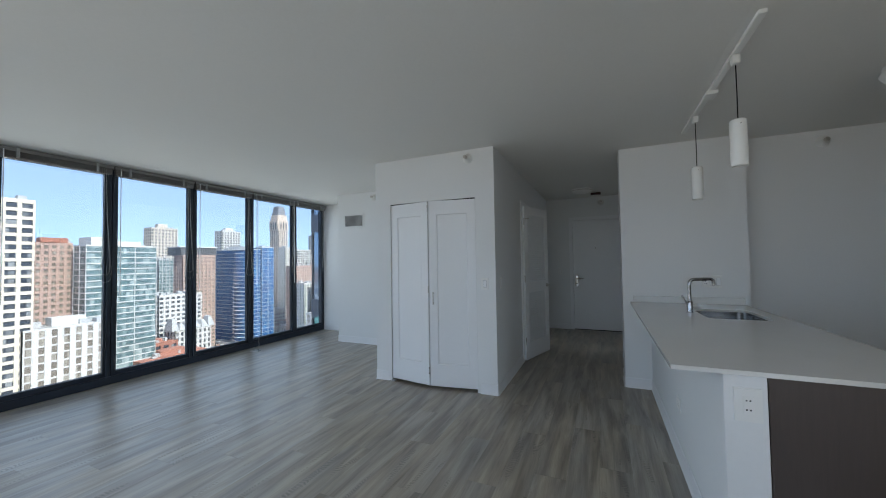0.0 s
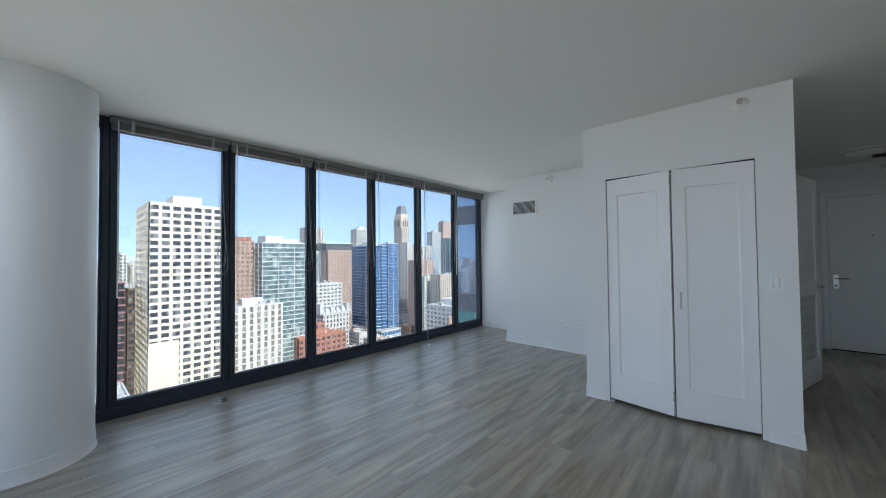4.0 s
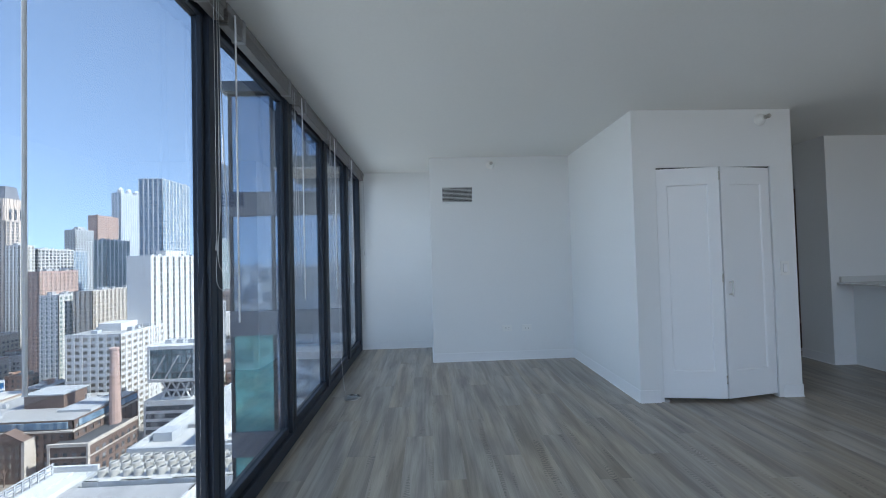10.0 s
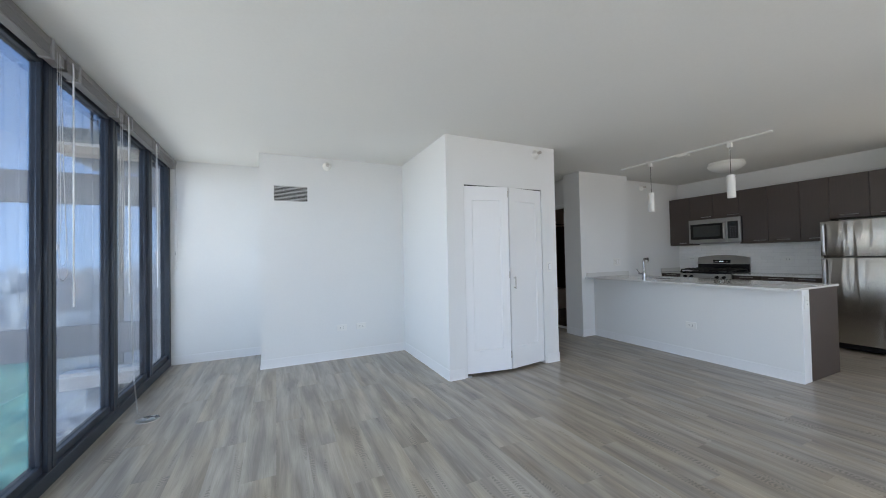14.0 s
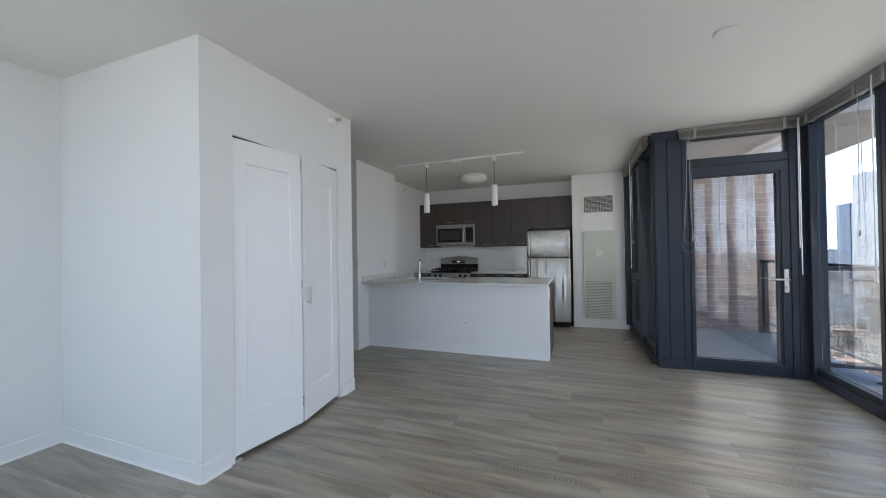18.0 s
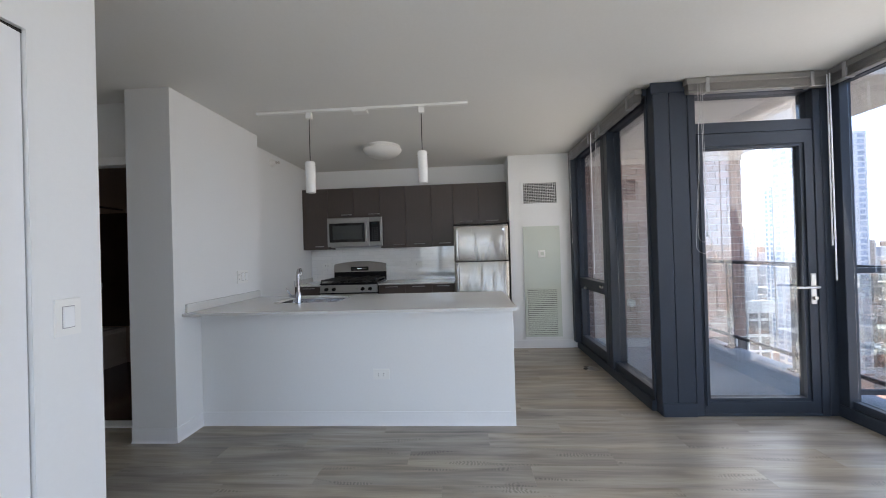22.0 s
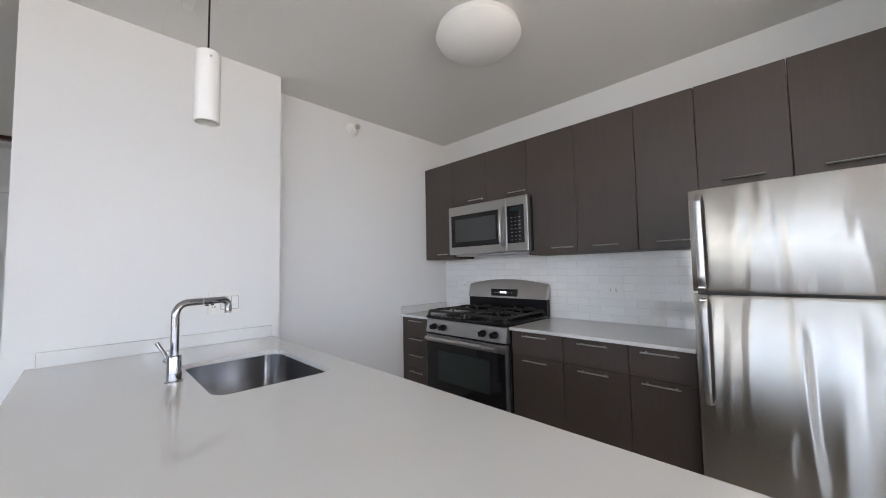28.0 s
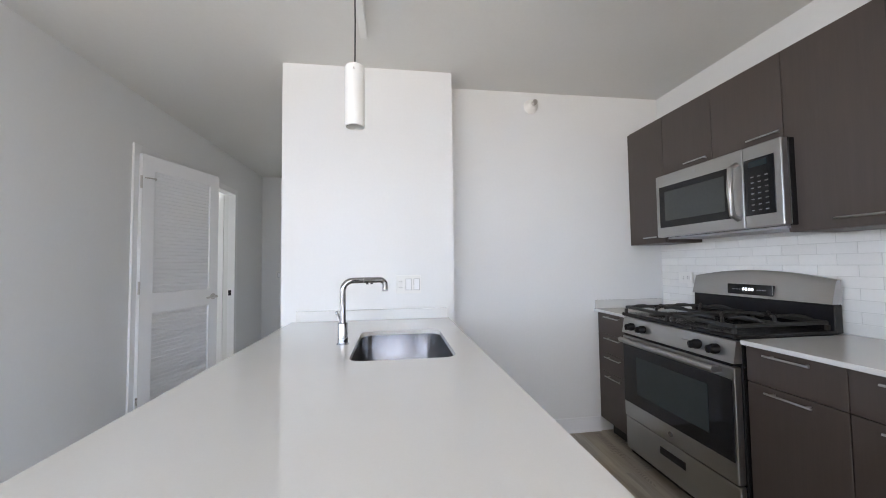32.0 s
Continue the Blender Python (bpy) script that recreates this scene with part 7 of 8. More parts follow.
for k in range(22):
    gx, gy = random.uniform(-185, -144), (random.uniform(86, 106) if k % 2 else random.uniform(120, 133))
    if gy > 118 and gx < -172:
        gx += 14
    th = random.uniform(5, 9)
    twig.add(gx - 0.12, gx + 0.12, gy - 0.12, gy + 0.12, ZG, ZG + th * 0.55)
    for _k in range(24):
        d_ = Vector((random.uniform(-1, 1), random.uniform(-1, 1), random.uniform(0.3, 1.4))).normalized()
        a_, n0 = Vector((gx, gy, ZG + th * random.uniform(0.3, 0.55))), len(bare_v)
        e_ = a_ + d_ * th * random.uniform(0.25, 0.5)
        o_ = d_.orthogonal().normalized() * 0.09
        bare_v += [a_ + o_, a_ - o_, e_, a_ + d_.cross(o_)]
        bare_f += [(n0, n0 + 1, n0 + 2), (n0 + 1, n0 + 3, n0 + 2), (n0 + 3, n0, n0 + 2)]
tagged(twig.link("bare_tree_trunks", F_BROWN, None, kind="stuff"), "brown trunks of bare trees on the lot", "trees")
me = bpy.data.meshes.new("bare_tree_limbs")
me.from_pydata(bare_v, [], bare_f)
me.materials.append(F_BROWN)
tagged(new("bare_tree_limbs", me), "bare brown limbs of trees on the lot", "trees", kind="stuff")
tower(-226, -209.5, 124, 166, -65.4, F_RED, G_DARK, "low red brick corner building with shops", band=1.5, pier=1.3, bay=2.9, floor_h=3.3, roof_m=F_ROOF, sides="Xy")
tower(-188, -174, 122, 131, -60.2, F_PINK, G_TAN, "narrow rose brick apartment house", band=1.9, pier=2.0, bay=3.0, floor_h=3.1, roof_m=F_ROOF, sides="Xy")
tower(-186, -165, 74, 94, -64.0, F_PURE, G_PALE, "low pale commercial building with blue glass", band=1.0, pier=0.7, bay=4.5, floor_h=3.6, roof_m=F_GROOF, sides="Xy")
inst = tower(-188, -138, 138, 168, -57.0, F_BROWN, G_DARK, "long brown brick institutional building with a grey roof", band=1.8, pier=1.7, bay=2.9, floor_h=3.3, roof_m=F_GROOF, sides="Xy")
add_boxes(inst, "attic_glazing", ((-186, -140, 137.6, 138.2, -60.0, -57.6), (-138.2, -137.7, 140, 167, -60.0, -57.6)), G_PALE, "grey-green attic windows")
add_boxes(inst, "cornice", ((-188.6, -137.4, 137.2, 138.2, -61.2, -60.5), (-138.2, -137.3, 138.2, 168.2, -61.2, -60.5)), F_TAN, "pale stone cornice")
add_boxes(inst, "penthouse", ((-170, -154.4, 151, 161, -57.1, -51.8),), F_BROWN)
add_boxes(inst, "penthouse_roof", ((-170.6, -153.8, 150.4, 161.6, -51.8, -51.3),), F_GREY)
add_boxes(inst, "roof_ridge", ((-152, -139, 146, 160, -57.1, -56.2),), F_GREY, "grey metal roof")
add_boxes(inst, "pavilion", ((-165, -152, 134.4, 138, ZG, -62.6),), F_BROWN)
add_boxes(inst, "quoins", ((-165.5, -164.4, 134.1, 138, ZG, -62.4), (-152.6, -151.5, 134.1, 138, ZG, -62.4)), F_TAN, "pale stone corners")
add_boxes(inst, "pavilion_window", [(-163 + i * 2.7, -161.9 + i * 2.7, 134.3, 134.5, -75.5 + k * 3.3, -73.7 + k * 3.3) for i in range(4) for k in range(4)], G_TAN)
add_boxes(inst, "wing", ((-143, -129, 134, 156, ZG, -64.6),), F_BROWN, "lower brown brick wing")
add_boxes(inst, "wing_roof", ((-142.4, -129.6, 134.6, 155.4, -64.6, -64.5),), F_DARK, "dark flat wing roof")
add_boxes(inst, "wing_cornice", ((-143.4, -128.7, 133.7, 134.6, -65.0, -63.9), (-129.6, -128.7, 134.6, 156, -65.0, -63.9), (-143.2, -128.8, 133.8, 134.0, -69.2, -68.7), (-129.0, -128.8, 134.0, 156, -69.2, -68.7), (-143.3, -142.4, 133.8, 134.2, ZG, -65), (-129.4, -128.8, 133.8, 134.6, ZG, -65)), F_TAN, "pale stone trim")
add_boxes(inst, "wing_window", [(-141 + i * 3.2, -139.6 + i * 3.2, 133.9, 134.1, -76.2 + k * 3.5, -74.2 + k * 3.5) for i in range(4) for k in range(3)] + [(-129.1, -128.9, 137 + i * 2.8, 138.3 + i * 2.8, -76.2 + k * 3.5, -74.2 + k * 3.5) for i in range(7) for k in range(3)], G_DARK)
gbm = bmesh.new()
ga = [gbm.verts.new(c) for c in ((-165.6, 134.0, -62.6), (-151.4, 134.0, -62.6), (-158.5, 134.0, -59.0))]
gb2 = [gbm.verts.new(c) for c in ((-165.6, 138.2, -62.6), (-151.4, 138.2, -62.6), (-158.5, 138.2, -59.0))]
gbm.faces.new(ga)
gbm.faces.new(gb2[::-1])
for k in range(3):
    gbm.faces.new((ga[k], gb2[k], gb2[(k + 1) % 3], ga[(k + 1) % 3]))
part("gable", gbm, F_BROWN, inst, "brown brick gable")
seen(-44.8, -40.3, -36.2, -0.142, 225, F_PURE, G_TAN, "mid-rise pale apartment block with balconies", band=1.3, pier=1.2, bay=3.4, penthouse=3.5)
chm = EYE + 205 * Vector((math.sin(radians(-40.8)), math.cos(radians(-40.8)), 0))
solo("chimney", lathe(bmesh.new(), chm.x, chm.y, [(2.3, ZG), (1.5, -34.4), (1.75, -34.2), (1.75, -33.4), (1.3, -33.3)], 14), F_PINK, (chm.x, chm.y, ZG), "tall round brick chimney beside the pale block", "chimney")


def hotel(az0, az1, az2, dist, zt):
    """White framed box with a braced glass front on a recessed lattice and a lower block."""
    c = EYE + dist * Vector((math.sin(radians(az1)), math.cos(radians(az1)), 0))
    xa = EYE.x + (c.y - EYE.y) * math.tan(radians(az0))
    yb = EYE.y + (c.x - EYE.x) / math.tan(radians(az2))
    x1, y0 = c.x, c.y
    footprints.append((xa - 4, x1 + 4, y0 - 4, yb + 4))
    t = thing("hotel_building", ((xa + x1) / 2, (y0 + yb) / 2, ZG), "white framed hotel with a braced glass front", "building")
    zb, zm = zt - 15.5, zt - 23.5
    up = Boxes()
    up.add(xa, x1, y0 + 0.8, yb, zb, zt)
    up.link("upper_box", F_PURE, t)
    fr_ = Boxes()
    fr_.add(xa, x1, y0, y0 + 0.8, zt - 1.4, zt)
    fr_.add(xa, x1, y0, y0 + 0.8, zb, zb + 1.3)
    fr_.add(xa, xa + 0.9, y0, y0 + 0.8, zb + 1.3, zt - 1.4)
    fr_.add(x1 - 0.9, x1, y0, y0 + 0.8, zb + 1.3, zt - 1.4)
    fr_.link("front_frame", F_PURE, t)
    gl_ = Boxes()
    gl_.add(xa + 0.9, x1 - 0.9, y0 + 0.5, y0 + 0.79, zb + 1.3, zt - 1.4)
    gl_.link("glazing", G_TEAL, t)
    mu_ = Boxes()
    for k in range(1, 10):
        u = xa + (x1 - xa) * k / 10
        mu_.add(u - 0.12, u + 0.12, y0 + 0.3, y0 + 0.5, zb + 1.3, zt - 1.4)
    for k in range(1, 4):
        z = zb + (zt - zb) * k / 4
        mu_.add(xa + 0.9, x1 - 0.9, y0 + 0.3, y0 + 0.5, z - 0.25, z + 0.25)
    mu_.link("mullions", F_DARK, t)

    def brace(p, q, w=0.35):
        part("brace", tube(bmesh.new(), [p, q], w, 6), F_PURE, t)
    w_ = x1 - xa
    for a, b in ((0.08, 0.36), (0.36, 0.64), (0.64, 0.92)):
        brace((xa + a * w_, y0 + 0.2, zb + 1.5), (xa + b * w_, y0 + 0.2, zt - 4.2), 0.22)
    mid = Boxes()
    mid.add(xa + 5, x1 - 4, y0 + 3, yb - 2, zm, zb)
    mid.link("recessed_floors", G_DARK, t)
    for k in range(3):
        a, b = xa + 4.5 + (w_ - 8) * k / 3, xa + 4.5 + (w_ - 8) * (k + 1) / 3
        brace((a, y0 + 2.2, zm), (b, y0 + 2.2, zb))
        brace((b, y0 + 2.2, zm), (a, y0 + 2.2, zb))
    for z in (zm + 0.5, zm + 3.8):
        part("brace", B(xa + 4.5, x1 - 3.5, y0 + 2.0, y0 + 2.5, z - 0.4, z + 0.4), F_PURE, t)
    lo_ = Boxes()
    lo_.add(xa - 2, x1, y0 + 0.5, yb, ZG, zm)
    lo_.link("lower_block", F_PURE, t)
    gb_ = Boxes()
    z = zm - 2.2
    while z > ZG + 3:
        gb_.add(xa - 1, x1 - 1, y0 + 0.3, y0 + 0.5, z - 2.0, z)
        gb_.add(x1, x1 + 0.15, y0 + 2, yb - 1.5, z - 1.8, z)
        z -= 3.4
    gb_.link("glazing", G_DARK, t)
    for k in range(7):
        part("sign_mark", B(x1, x1 + 0.3, y0 + 3.0, y0 + 4.3, zt - 3.2 - k * 1.35, zt - 2.2 - k * 1.35), F_DARK, t)
    for k in range(5):
        u = xa + 4 + k * 5.0
        part("roof_unit", B(u, u + 2.8, y0 + 5, y0 + 8.5, zt + 0.01, zt + 1.6), F_GREY, t)


hotel(-37.9, -33.1, -31.0, 190, -34.4)
seen(-37.5, -34.5, -29.5, -0.105, 280, F_GREY, G_DARK, "grey flat-roofed concrete block", band=1.0, pier=1.0)
seen(-69.0, -67.8, -63.6, -0.330, 180, F_TAN, G_DARK, "low tan commercial building", band=2.0, pier=1.6, bay=5, floor_h=4, penthouse=4.0)
for xa, xb, ya, yb, zr in ((-138, -100, -12, 11, -34.8), (-131, -99, 12.6, 28.4, -38.8)):
    lowb = tower(xa, xb, ya, yb, zr, F_GREY, G_DARK, "low grey-roofed building with crowded roof plant", band=1.6, pier=1.2, bay=4, floor_h=4, sides="Xy", roof_m=F_GREY)
    roof_clutter(lowb, xa + 0.5, xb - 0.5, ya + 0.5, yb - 0.5, zr - 0.1, 34)
wr = tower(-53.5, -16, 51.8, 112, -30.5, F_PURE, G_PALE, "white roofed building with air units under the window", band=2.6, pier=4.4, bay=8, floor_h=4.2, roof_m=F_ROOF, sides="yX")
roof_clutter(wr, -53.1, -16.4, 59.0, 111.6, -30.6, 16)
units = thing("rooftop_units", (-45, 56, -30.6), "rows of beige round air conditioning units on a roof", "air conditioner")
M_ACBOX = mk("beige_unit_casing", (0.48, 0.46, 0.42), 0.6, var=0.1, scale=0.8)
for ux in range(17):
    for uy in range(3):
        cx, cy = -52.0 + ux * 1.75 + random.uniform(-0.15, 0.15), 53.6 + uy * 1.9 + random.uniform(-0.1, 0.1)
        u_ = part("unit", lathe(bmesh.new(), cx, cy, [(0.62, -30.6), (0.62, -29.7), (0.50, -29.55), (0.46, -29.66)], 12), M_ACBOX, units)
        part("fan", lathe(bmesh.new(), cx, cy, [(0.40, -29.655), (0.10, -29.62)], 10), F_DARK, u_)
nr = tower(-61.3, -36, 18, 51, -30.5, F_PURE, G_PALE, "white flat-roofed building with a fenced row of chillers", band=2.6, pier=4.4, bay=8, floor_h=4.2, roof_m=F_GROOF, sides="X")
add_boxes(nr, "annex", ((-61.3, -54.1, 51, 55.4, ZG, -30.7),), F_GREY)
add_boxes(nr, "white_roof", ((-60.9, -52.2, 18.3, 36.5, -30.7, -30.45),), F_ROOF, "white roof membrane")
add_boxes(nr, "parapet", ((-61.3, -60.9, 18, 55.4, -30.7, -29.8), (-60.9, -54.1, 55.0, 55.4, -30.7, -29.8)), F_PURE)
add_boxes(nr, "raised_wall", ((-52.2, -51.4, 18, 39, -30.6, -28.4),), F_GREY, "grey side of the raised roof")
add_boxes(nr, "raised_roof", ((-51.4, -44, 18, 33, -30.6, -28.3), (-51.4, -44, 40, 46.5, -30.6, -30.1)), F_ROOF, "white raised roof")
add_boxes(nr, "skylight_strip", ((-58.8, -56.4, 46.5, 53.6, -30.7, -29.9), (-55.8, -54.2, 46.5, 53.4, -30.7, -29.9)), F_PURE)
add_boxes(nr, "fence_post", [(-60.0, -59.85, y_, y_ + 0.15, -30.6, -28.9) for y_ in range(37, 55)] + [(-60.0, -59.85, 37, 54.2, -28.9, -28.75), (-60.0, -59.85, 37, 54.2, -29.8, -29.7)], F_GREY, "grey steel screen")
add_boxes(nr, "roof_hatch", ((-58.0, -57.3, 26, 26.8, -30.6, -30.1), (-55.6, -54.6, 24.5, 25.2, -30.6, -30.2), (-55, -54, 33.0, 33.5, -30.6, -30.3)), F_GREY)
for cy in (38.6, 41.2):
    ch_ = thing("rooftop_chiller", (-56.3, cy, -30.6), "pale grey rooftop chiller with a row of fans", "air conditioner", "rooftop chillers")
    part("casing", B(-58.8, -53.8, cy - 0.9, cy + 0.9, -30.6, -28.9, bev=0.05), F_HAZE, ch_)
    for k in range(5):
        part("fan", lathe(bmesh.new(), -58.2 + k * 0.95, cy, [(0.36, -28.9), (0.38, -28.78), (0.33, -28.80), (0.06, -28.82)], 12), F_GREY, ch_)
# concrete and glazing whitened with painted-in haze, for towers past the balcony
F_MIST = mk("haze_white_concrete", (0.78, 0.78, 0.79), 0.9, var=0.05, scale=0.03, fine=0.4)
G_MIST = mk_glazing("haze_white_glazing", (0.52, 0.58, 0.64), (0.72, 0.75, 0.78), 0.5)
# view east and south past the balcony
def far(a0, a1, slope, dist, *rest, **kw_):
    c = EYE + dist * Vector((math.sin(radians((a0 + a1) / 2)), math.cos(radians((a0 + a1) / 2)), 0))
    w = dist * radians(a1 - a0) * 0.42
    return tower(c.x - w, c.x + w, c.y - w, c.y + w, EYE.z + slope * dist, *rest, **kw_, sides="xY")


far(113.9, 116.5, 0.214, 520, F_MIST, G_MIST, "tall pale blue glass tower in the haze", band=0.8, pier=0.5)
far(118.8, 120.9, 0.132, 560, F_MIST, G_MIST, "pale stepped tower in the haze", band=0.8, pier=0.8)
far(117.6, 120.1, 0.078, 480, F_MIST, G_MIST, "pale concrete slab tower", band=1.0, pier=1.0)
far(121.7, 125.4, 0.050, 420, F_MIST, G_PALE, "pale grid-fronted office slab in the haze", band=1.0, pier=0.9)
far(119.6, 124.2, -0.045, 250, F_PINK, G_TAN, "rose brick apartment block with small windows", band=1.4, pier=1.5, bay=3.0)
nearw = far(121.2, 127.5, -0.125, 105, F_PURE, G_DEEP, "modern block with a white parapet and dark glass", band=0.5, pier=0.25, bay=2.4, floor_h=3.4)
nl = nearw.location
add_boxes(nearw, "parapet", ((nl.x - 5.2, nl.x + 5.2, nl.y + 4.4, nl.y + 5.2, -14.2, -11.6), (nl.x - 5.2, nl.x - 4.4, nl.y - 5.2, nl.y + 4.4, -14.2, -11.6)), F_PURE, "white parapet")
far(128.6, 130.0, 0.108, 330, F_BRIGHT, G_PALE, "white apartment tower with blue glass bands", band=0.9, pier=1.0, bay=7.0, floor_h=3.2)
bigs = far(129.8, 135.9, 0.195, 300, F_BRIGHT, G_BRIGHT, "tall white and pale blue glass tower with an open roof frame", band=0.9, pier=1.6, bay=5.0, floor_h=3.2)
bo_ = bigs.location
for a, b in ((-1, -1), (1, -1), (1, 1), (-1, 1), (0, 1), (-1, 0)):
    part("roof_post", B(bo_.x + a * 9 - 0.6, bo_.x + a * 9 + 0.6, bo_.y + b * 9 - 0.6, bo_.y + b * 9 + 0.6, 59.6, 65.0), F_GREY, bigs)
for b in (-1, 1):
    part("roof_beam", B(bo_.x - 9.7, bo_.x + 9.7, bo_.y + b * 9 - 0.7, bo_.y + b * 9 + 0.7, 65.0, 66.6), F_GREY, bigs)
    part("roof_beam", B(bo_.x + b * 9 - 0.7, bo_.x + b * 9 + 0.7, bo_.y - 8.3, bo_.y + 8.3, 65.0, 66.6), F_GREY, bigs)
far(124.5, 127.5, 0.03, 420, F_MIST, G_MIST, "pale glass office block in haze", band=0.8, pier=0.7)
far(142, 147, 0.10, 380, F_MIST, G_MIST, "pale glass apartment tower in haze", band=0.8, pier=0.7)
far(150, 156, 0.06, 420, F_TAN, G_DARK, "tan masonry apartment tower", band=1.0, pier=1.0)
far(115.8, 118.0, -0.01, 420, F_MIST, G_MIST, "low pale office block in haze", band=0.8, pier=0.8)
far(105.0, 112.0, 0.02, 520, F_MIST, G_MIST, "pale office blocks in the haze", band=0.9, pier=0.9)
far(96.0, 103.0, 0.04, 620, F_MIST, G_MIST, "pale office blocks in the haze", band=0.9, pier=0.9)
far(160, 168, 0.03, 350, F_BROWN, G_DARK, "brown brick apartment block in sun", band=1.2, pier=1.2)
far(172, 179, 0.08, 420, F_PURE, G_DARK, "white concrete apartment tower", band=1.0, pier=1.0)

# streets of small roofs


def mk_islands(name, cols_):
    m = bpy.data.materials.new(name)
    m.use_nodes = True
    n, l = m.node_tree.nodes, m.node_tree.links
    g = n.new("ShaderNodeNewGeometry")
    r = n.new("ShaderNodeValToRGB")
    r.color_ramp.interpolation = 'CONSTANT'
    els = r.color_ramp.elements
    while len(els) < len(cols_):
        els.new(0.5)
    for i, c in enumerate(cols_):
        els[i].position, els[i].color = i / len(cols_), rgb(c)
    l.new(g.outputs["Random Per Island"], r.inputs[0])
    t = n.new("ShaderNodeTexNoise")
    t.inputs["Scale"].default_value = 0.4
    x = n.new("ShaderNodeMapRange")
    x.inputs["To Min"].default_value, x.inputs["To Max"].default_value = 0.7, 1.3
    l.new(t.outputs["Fac"], x.inputs["Value"])
    s = n.new("ShaderNodeVectorMath")
    s.operation = 'SCALE'
    l.new(r.outputs[0], s.inputs[0])
    l.new(x.outputs[0], s.inputs["Scale"])
    l.new(s.outputs[0], n["Principled BSDF"].inputs["Base Color"])
    n["Principled BSDF"].inputs["Roughness"].default_value = 0.85
    return m


lowm = mk_islands("mixed_roofs", [(0.64, 0.63, 0.62), (0.40, 0.24, 0.18), (0.52, 0.46, 0.40), (0.38, 0.38, 0.38), (0.70, 0.68, 0.64), (0.36, 0.24, 0.19), (0.56, 0.55, 0.55), (0.45, 0.35, 0.29)])
low = Boxes()
low_win = Boxes()


def clear(x0, x1, y0, y1):
    return not any(x0 < b and x1 > a and y0 < d and y1 > c for a, b, c, d in footprints)


for gx in range(-1400, 1400, 24):
    for gy in range(-1400, 1400, 26):
        if gx % 144 < 20 or gy % 130 < 20 or (abs(gx) < 70 and abs(gy) < 70):
            continue
        w, d = random.uniform(8, 11.5), random.uniform(8, 12.5)
        far_ = math.hypot(gx, gy)
        h = random.uniform(6, 20) if random.random() < 0.85 else random.uniform(20, 45)
        if far_ < 330:
            h = min(h, 13.0)
        if far_ > 500 and random.random() < 0.10:
            h = random.uniform(30, 78)
        if not clear(gx - w, gx + w, gy - d, gy + d):
            continue
        low.add(gx - w, gx + w, gy - d, gy + d, ZG, ZG + h)
        if far_ < 620:
            sx, sy = (1 if gx < 0 else -1), (-1 if gy > 0 else 1)
            for k in range(int((h - 2.5) / 3.6)):
                z = ZG + 2.0 + k * 3.6
                for q in range(6):
                    yy = gy - d + (q + 0.5) * 2 * d / 6
                    xx = gx - w + (q + 0.5) * 2 * w / 6
                    low_win.add(gx + sx * w - 0.05, gx + sx * w + 0.08, yy - d * 0.085, yy + d * 0.085, z, z + 1.8)
                    low_win.add(xx - w * 0.085, xx + w * 0.085, gy + sy * d - 0.05, gy + sy * d + 0.08, z, z + 1.8)
        if far_ < 600:
            low.add(gx - w, gx + w, gy - d, gy - d + 0.5, ZG + h, ZG + h + 0.9)
            low.add(gx + w - 0.5, gx + w, gy - d + 0.5, gy + d, ZG + h, ZG + h + 0.9)
            for _ in range(3):
                ux, uy, s = gx + random.uniform(-w * 0.7, w * 0.7), gy + random.uniform(-d * 0.7, d * 0.7), random.uniform(0.8, 2.5)
                low.add(ux - s, ux + s, uy - s, uy + s, ZG + h, ZG + h + random.uniform(0.8, 3.0))
cars = Boxes()
placed = []
for _ in range(2600):
    rr_, aa_ = random.uniform(120, 520), radians(random.uniform(-92, -20) if random.random() < 0.72 else random.uniform(95, 175))
    gx, gy = rr_ * math.sin(aa_), rr_ * math.cos(aa_)
    if gx % 96 < 11 or gy % 84 < 11:
        continue
    w, d, h = random.uniform(3.5, 8), random.uniform(4, 9), random.uniform(5, 15)
    if not clear(gx - w + 4, gx + w - 4, gy - d + 4, gy + d - 4) or any(abs(gx - p[0]) < w + p[2] + 0.6 and abs(gy - p[1]) < d + p[3] + 0.6 for p in placed):
        continue
    placed.append((gx, gy, w, d))
    low.add(gx - w, gx + w, gy - d, gy + d, ZG, ZG + h)
    low.add(gx - w, gx + w, gy - d, gy - d + 0.4, ZG + h, ZG + h + 0.7)
    low.add(gx + w - 0.4, gx + w, gy - d + 0.4, gy + d, ZG + h, ZG + h + 0.7)
    for _k in range(3):
        ux, uy, q = gx + random.uniform(-w * 0.7, w * 0.7), gy + random.uniform(-d * 0.7, d * 0.7), random.uniform(0.5, 1.4)
        low.add(ux - q, ux + q, uy - q, uy + q, ZG + h, ZG + h + random.uniform(0.6, 2.2))
    sx, sy = (1 if gx < 0 else -1), (-1 if gy > 0 else 1)
    for k in range(max(1, int((h - 1.5) / 3.2))):
        z = ZG + 1.4 + k * 3.2
        for q in range(4):
            yy, xx = gy - d + (q + 0.5) * d / 2, gx - w + (q + 0.5) * w / 2
            low_win.add(gx + sx * w - 0.05, gx + sx * w + 0.06, yy - 0.6, yy + 0.6, z, z + 1.6)
            low_win.add(xx - 0.6, xx + 0.6, gy + sy * d - 0.05, gy + sy * d + 0.06, z, z + 1.6)
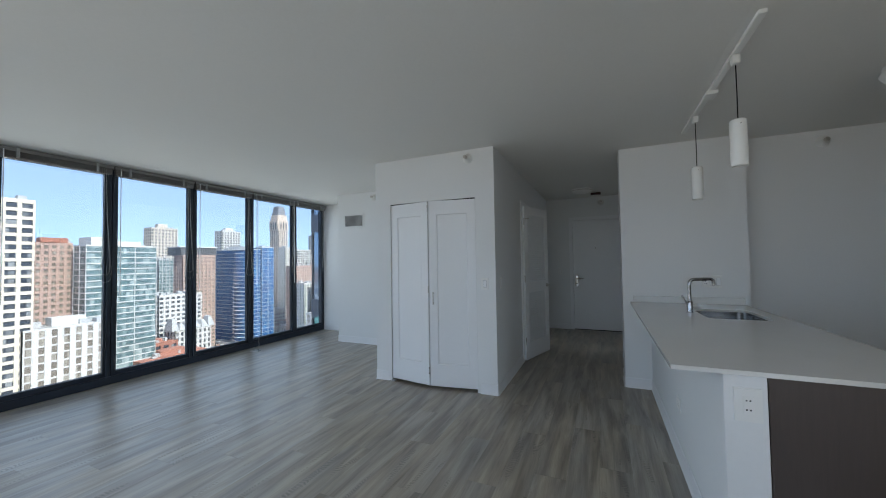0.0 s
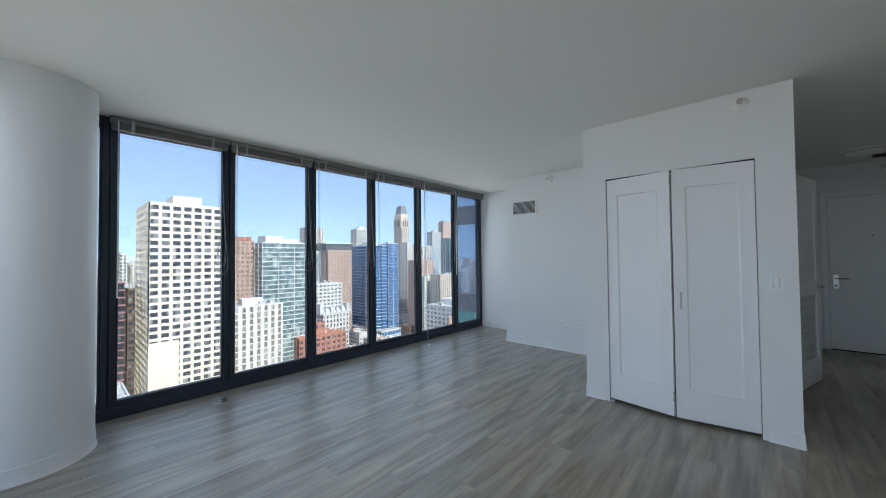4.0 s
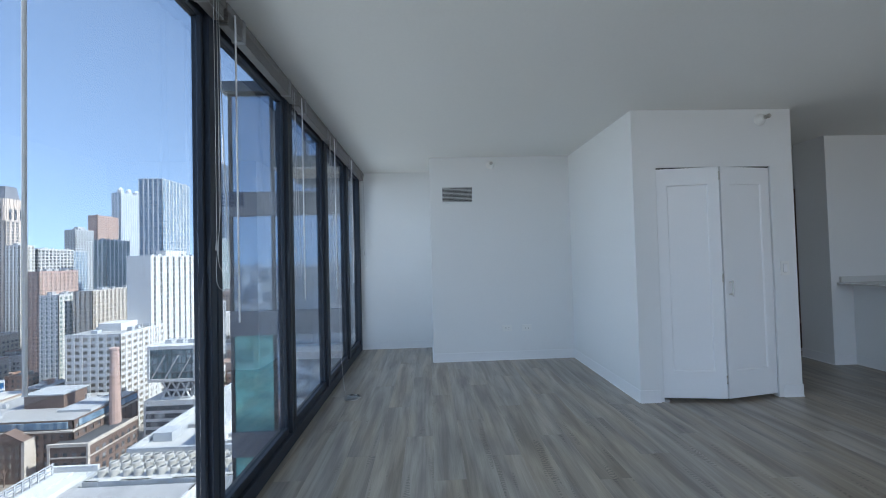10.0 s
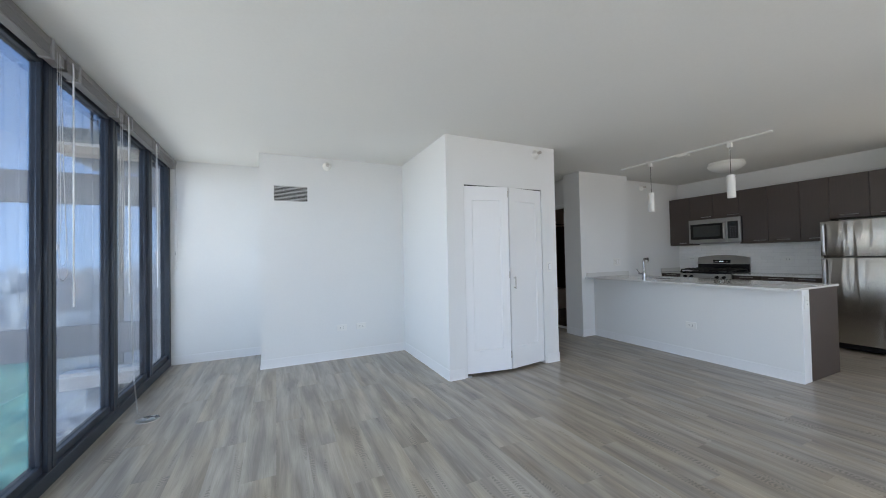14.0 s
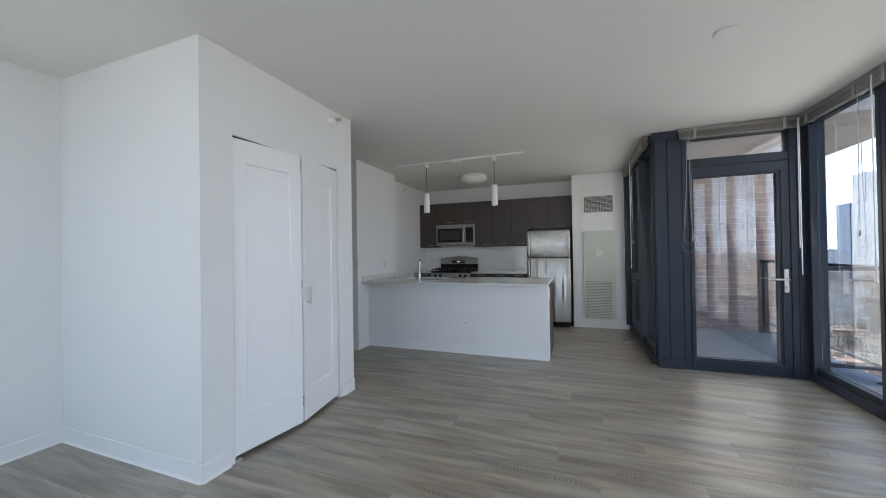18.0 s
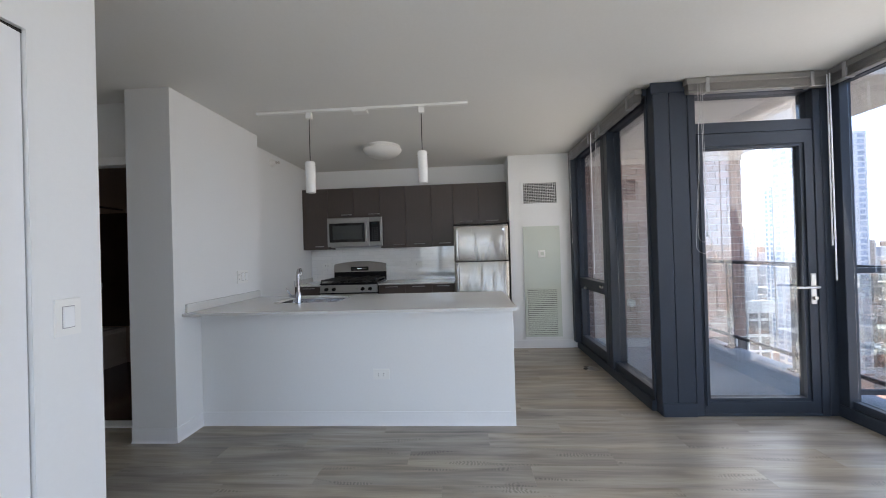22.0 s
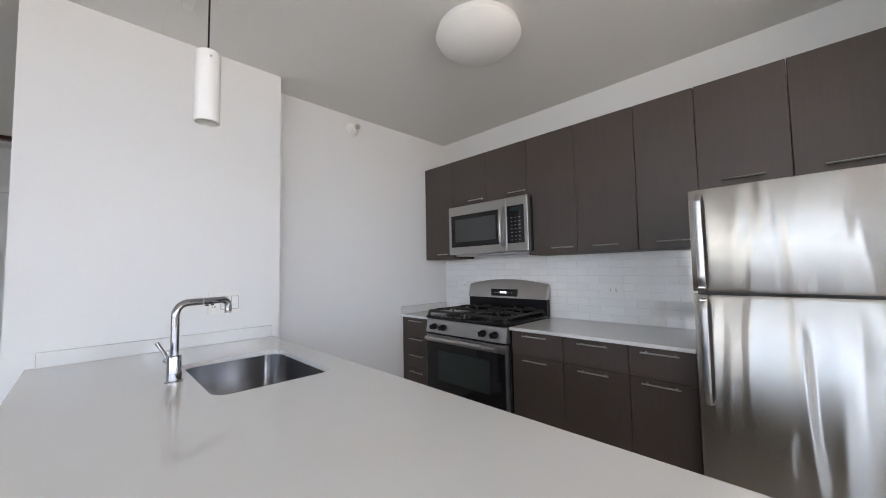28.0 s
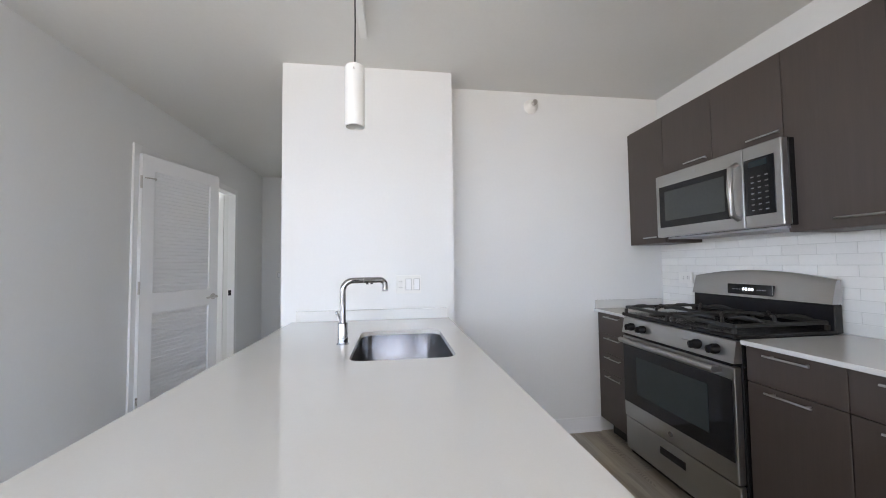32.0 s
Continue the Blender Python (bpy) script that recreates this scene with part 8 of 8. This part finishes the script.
for _ in range(900):
    rr_, aa_ = random.uniform(110, 420), radians(random.uniform(-92, -20) if random.random() < 0.7 else random.uniform(95, 175))
    gx, gy = rr_ * math.sin(aa_), rr_ * math.cos(aa_)
    if clear(gx - 3, gx + 3, gy - 3, gy + 3) and not any(abs(gx - p[0]) < 3 + p[2] and abs(gy - p[1]) < 3 + p[3] for p in placed):
        a, b = (2.2, 0.9) if gy % 84 < 11 else (0.9, 2.2)
        cars.add(gx - a, gx + a, gy - b, gy + b, ZG + 0.25, ZG + 0.85)
        cars.add(gx - a * 0.55, gx + a * 0.5, gy - b * 0.85 if a > b else gy - b * 0.55, gy + b * 0.85 if a > b else gy + b * 0.5, ZG + 0.85, ZG + 1.45)
ob = low.link("low_rooftops", lowm, None, kind="stuff")
tagged(ob, "many low brick and flat-roofed city buildings", "buildings")
ob = cars.link("parked_cars", mk_islands("car_paints", [(0.5, 0.5, 0.5), (0.05, 0.05, 0.06), (0.3, 0.31, 0.33), (0.25, 0.05, 0.05), (0.6, 0.6, 0.58), (0.06, 0.09, 0.2)]), None, kind="stuff")
tagged(ob, "small parked cars in the streets far below", "cars")
ob = low_win.link("low_building_windows", G_DARK, None, kind="stuff")
tagged(ob, "small dark windows of the low buildings", "windows")
# distant blocks; aerial haze is painted into their pale blue-grey colours
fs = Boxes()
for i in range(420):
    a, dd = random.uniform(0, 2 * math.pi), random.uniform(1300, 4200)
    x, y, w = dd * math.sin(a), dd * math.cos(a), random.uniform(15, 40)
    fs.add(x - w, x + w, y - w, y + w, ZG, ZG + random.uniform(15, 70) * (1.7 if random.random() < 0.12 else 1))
ob = fs.link("distant_skyline", mk_islands("skyline_haze_colours", [(0.56, 0.60, 0.65), (0.50, 0.54, 0.60), (0.60, 0.62, 0.66), (0.54, 0.56, 0.60)]), None, kind="stuff")
tagged(ob, "distant skyline of blocks with haze put into their pale colours", "skyline")

# street trees coming into leaf
leaf_v, leaf_f = [], []
trunks = Boxes()
for _ in range(700):
    rr_, aa_ = random.uniform(90, 420), radians(random.uniform(-92, -20) if random.random() < 0.45 else random.uniform(95, 175))
    gx, gy = rr_ * math.sin(aa_), rr_ * math.cos(aa_)
    if not clear(gx - 2, gx + 2, gy - 2, gy + 2) or any(abs(gx - p[0]) < 2 + p[2] and abs(gy - p[1]) < 2 + p[3] for p in placed):
        continue
    th = random.uniform(6, 11)
    trunks.add(gx - 0.15, gx + 0.15, gy - 0.15, gy + 0.15, ZG, ZG + th * 0.75)
    for _k in range(26):
        q = Vector((random.gauss(0, 1), random.gauss(0, 1), random.gauss(0, 0.8))).normalized() * random.uniform(0.3, 1.0) * th * 0.34
        c, n0 = Vector((gx, gy, ZG + th * 0.68)) + q, len(leaf_v)
        for _j in range(4):
            leaf_v.append(c + Vector((random.uniform(-1, 1), random.uniform(-1, 1), random.uniform(-0.8, 0.8))) * 0.95)
        leaf_f += [(n0, n0 + 1, n0 + 2), (n0 + 1, n0 + 2, n0 + 3), (n0, n0 + 2, n0 + 3), (n0, n0 + 1, n0 + 3)]
me = bpy.data.meshes.new("tree_crowns")
me.from_pydata(leaf_v, [], leaf_f)
me.materials.append(mk_islands("spring_leaves", [(0.10, 0.13, 0.05), (0.13, 0.15, 0.07), (0.15, 0.12, 0.08), (0.08, 0.11, 0.045)]))
tagged(new("tree_crowns", me), "thin green and brown crowns of street trees", "trees", kind="stuff")
tagged(trunks.link("tree_trunks", F_BROWN, None, kind="stuff"), "brown trunks of street trees far below", "trees")

# ---------------- neighbouring glass bay of the same tower ----------------
nb = thing("glass_bay", (-4.6, 5.5, -20), "projecting blue glass bay of the same tower", "building")
NX0, NX1, NY = -6.3, -2.95, 5.4
M_SPAN = mk("blue_spandrel", (0.035, 0.06, 0.085), 0.25, var=0.1, spec=0.6)
M_BAND = mk("grey_violet_spandrel", (0.13, 0.14, 0.18), 0.35, var=0.1, scale=1.5)
M_NGLASS = mk("blue_bay_glass", (0.33, 0.43, 0.56), 0.04, metal=0.6, var=0.12, scale=0.8, spec=0.8)
M_NTEAL = mk("teal_bay_glass", (0.16, 0.52, 0.52), 0.05, metal=0.4, var=0.1, scale=0.8, spec=0.8)
part("core", B(NX0 + 0.1, NX1, NY + 0.12, NY + 3.5, -30, 5.2), M_SPAN, nb)
for zf in range(-11, 2):
    z0 = -0.32 + zf * 2.74
    part("spandrel", B(NX0, NX1, NY, NY + 0.12, z0 - 0.12, z0 + 0.44, bev=0.01), M_BAND, nb)
    for i, (a, b) in enumerate(((NX0 + 0.05, -5.35), (-5.28, -4.2), (-4.13, -3.02))):
        part("pane", B(a, b, NY + 0.05, NY + 0.08, z0 + 0.40, z0 + 2.70), M_NTEAL if zf < 0 and i == 0 else M_NGLASS, nb)
    part("pane", B(NX0 + 0.05, NX0 + 0.08, NY + 0.1, NY + 3.4, z0 + 0.40, z0 + 2.70), M_NGLASS, nb)
for x in (NX0, -5.35, -4.2, -3.02):
    part("mullion", B(x, x + 0.07, NY + 0.02, NY + 0.11, -30, 5.15, bev=0.004), M_FRAME, nb)
part("roof_cap", B(NX0 - 0.1, NX1, NY - 0.1, NY + 3.6, 5.15, 5.4, bev=0.01), M_SPAN, nb)
nbal = thing("bay_balcony", (-4.0, 5.0, 3.1), "small balcony slab with a cream soffit on the glass bay", "balcony")
part("soffit", B(-4.86, -3.0, 4.45, NY - 0.11, 3.12, 3.17), M_SOFFIT, nbal, "cream painted soffit")
part("slab", B(-4.88, -2.98, 4.43, NY - 0.11, 3.171, 3.40, bev=0.006), M_SPAN, nbal)
part("rail", B(-4.86, -3.0, 4.47, 4.50, 4.32, 4.37, bev=0.004), M_FRAME, nbal)
for x in (-4.84, -4.25, -3.65, -3.05):
    part("post", B(x, x + 0.03, 4.47, 4.50, 3.40, 4.32), M_FRAME, nbal)
solo("bay_ledge", B(-4.9, -3.05, NY - 0.26, NY - 0.005, -0.95, -0.66, bev=0.01), M_PLASTIC, (-4.0, NY - 0.1, -0.95), "pale boxed ledge on the face of the glass bay", "ledge")
# the tower's own outer skin below and above this flat
tagged(part("facade_below", B(-2.82, 7.0, -4.06, 6.0, ZG, -0.31), M_SPAN), "dark glass floors of the tower below", "facade", kind="structure")
tagged(part("facade_above", B(-2.82, 7.0, -4.06, 6.0, 2.73, 12.0), M_SPAN), "dark glass floors of the tower above", "facade", kind="structure")
tagged(part("wall_core_east", B(5.601, 7.0, -5.09, 6.0, -0.30, 2.72), M_SPAN), "solid core of the tower beyond the kitchen", "wall", kind="structure")
tagged(part("wall_core_kitchen", B(XK + 0.101, 5.6, -2.79, 6.0, -0.30, 2.72), M_SPAN), "solid core of the tower behind the kitchen", "wall", kind="structure")
tagged(part("wall_core_north", B(-2.8, 5.28, 4.21, 6.0, -0.30, 2.72), M_SPAN), "solid core of the tower beyond the bedroom", "wall", kind="structure")
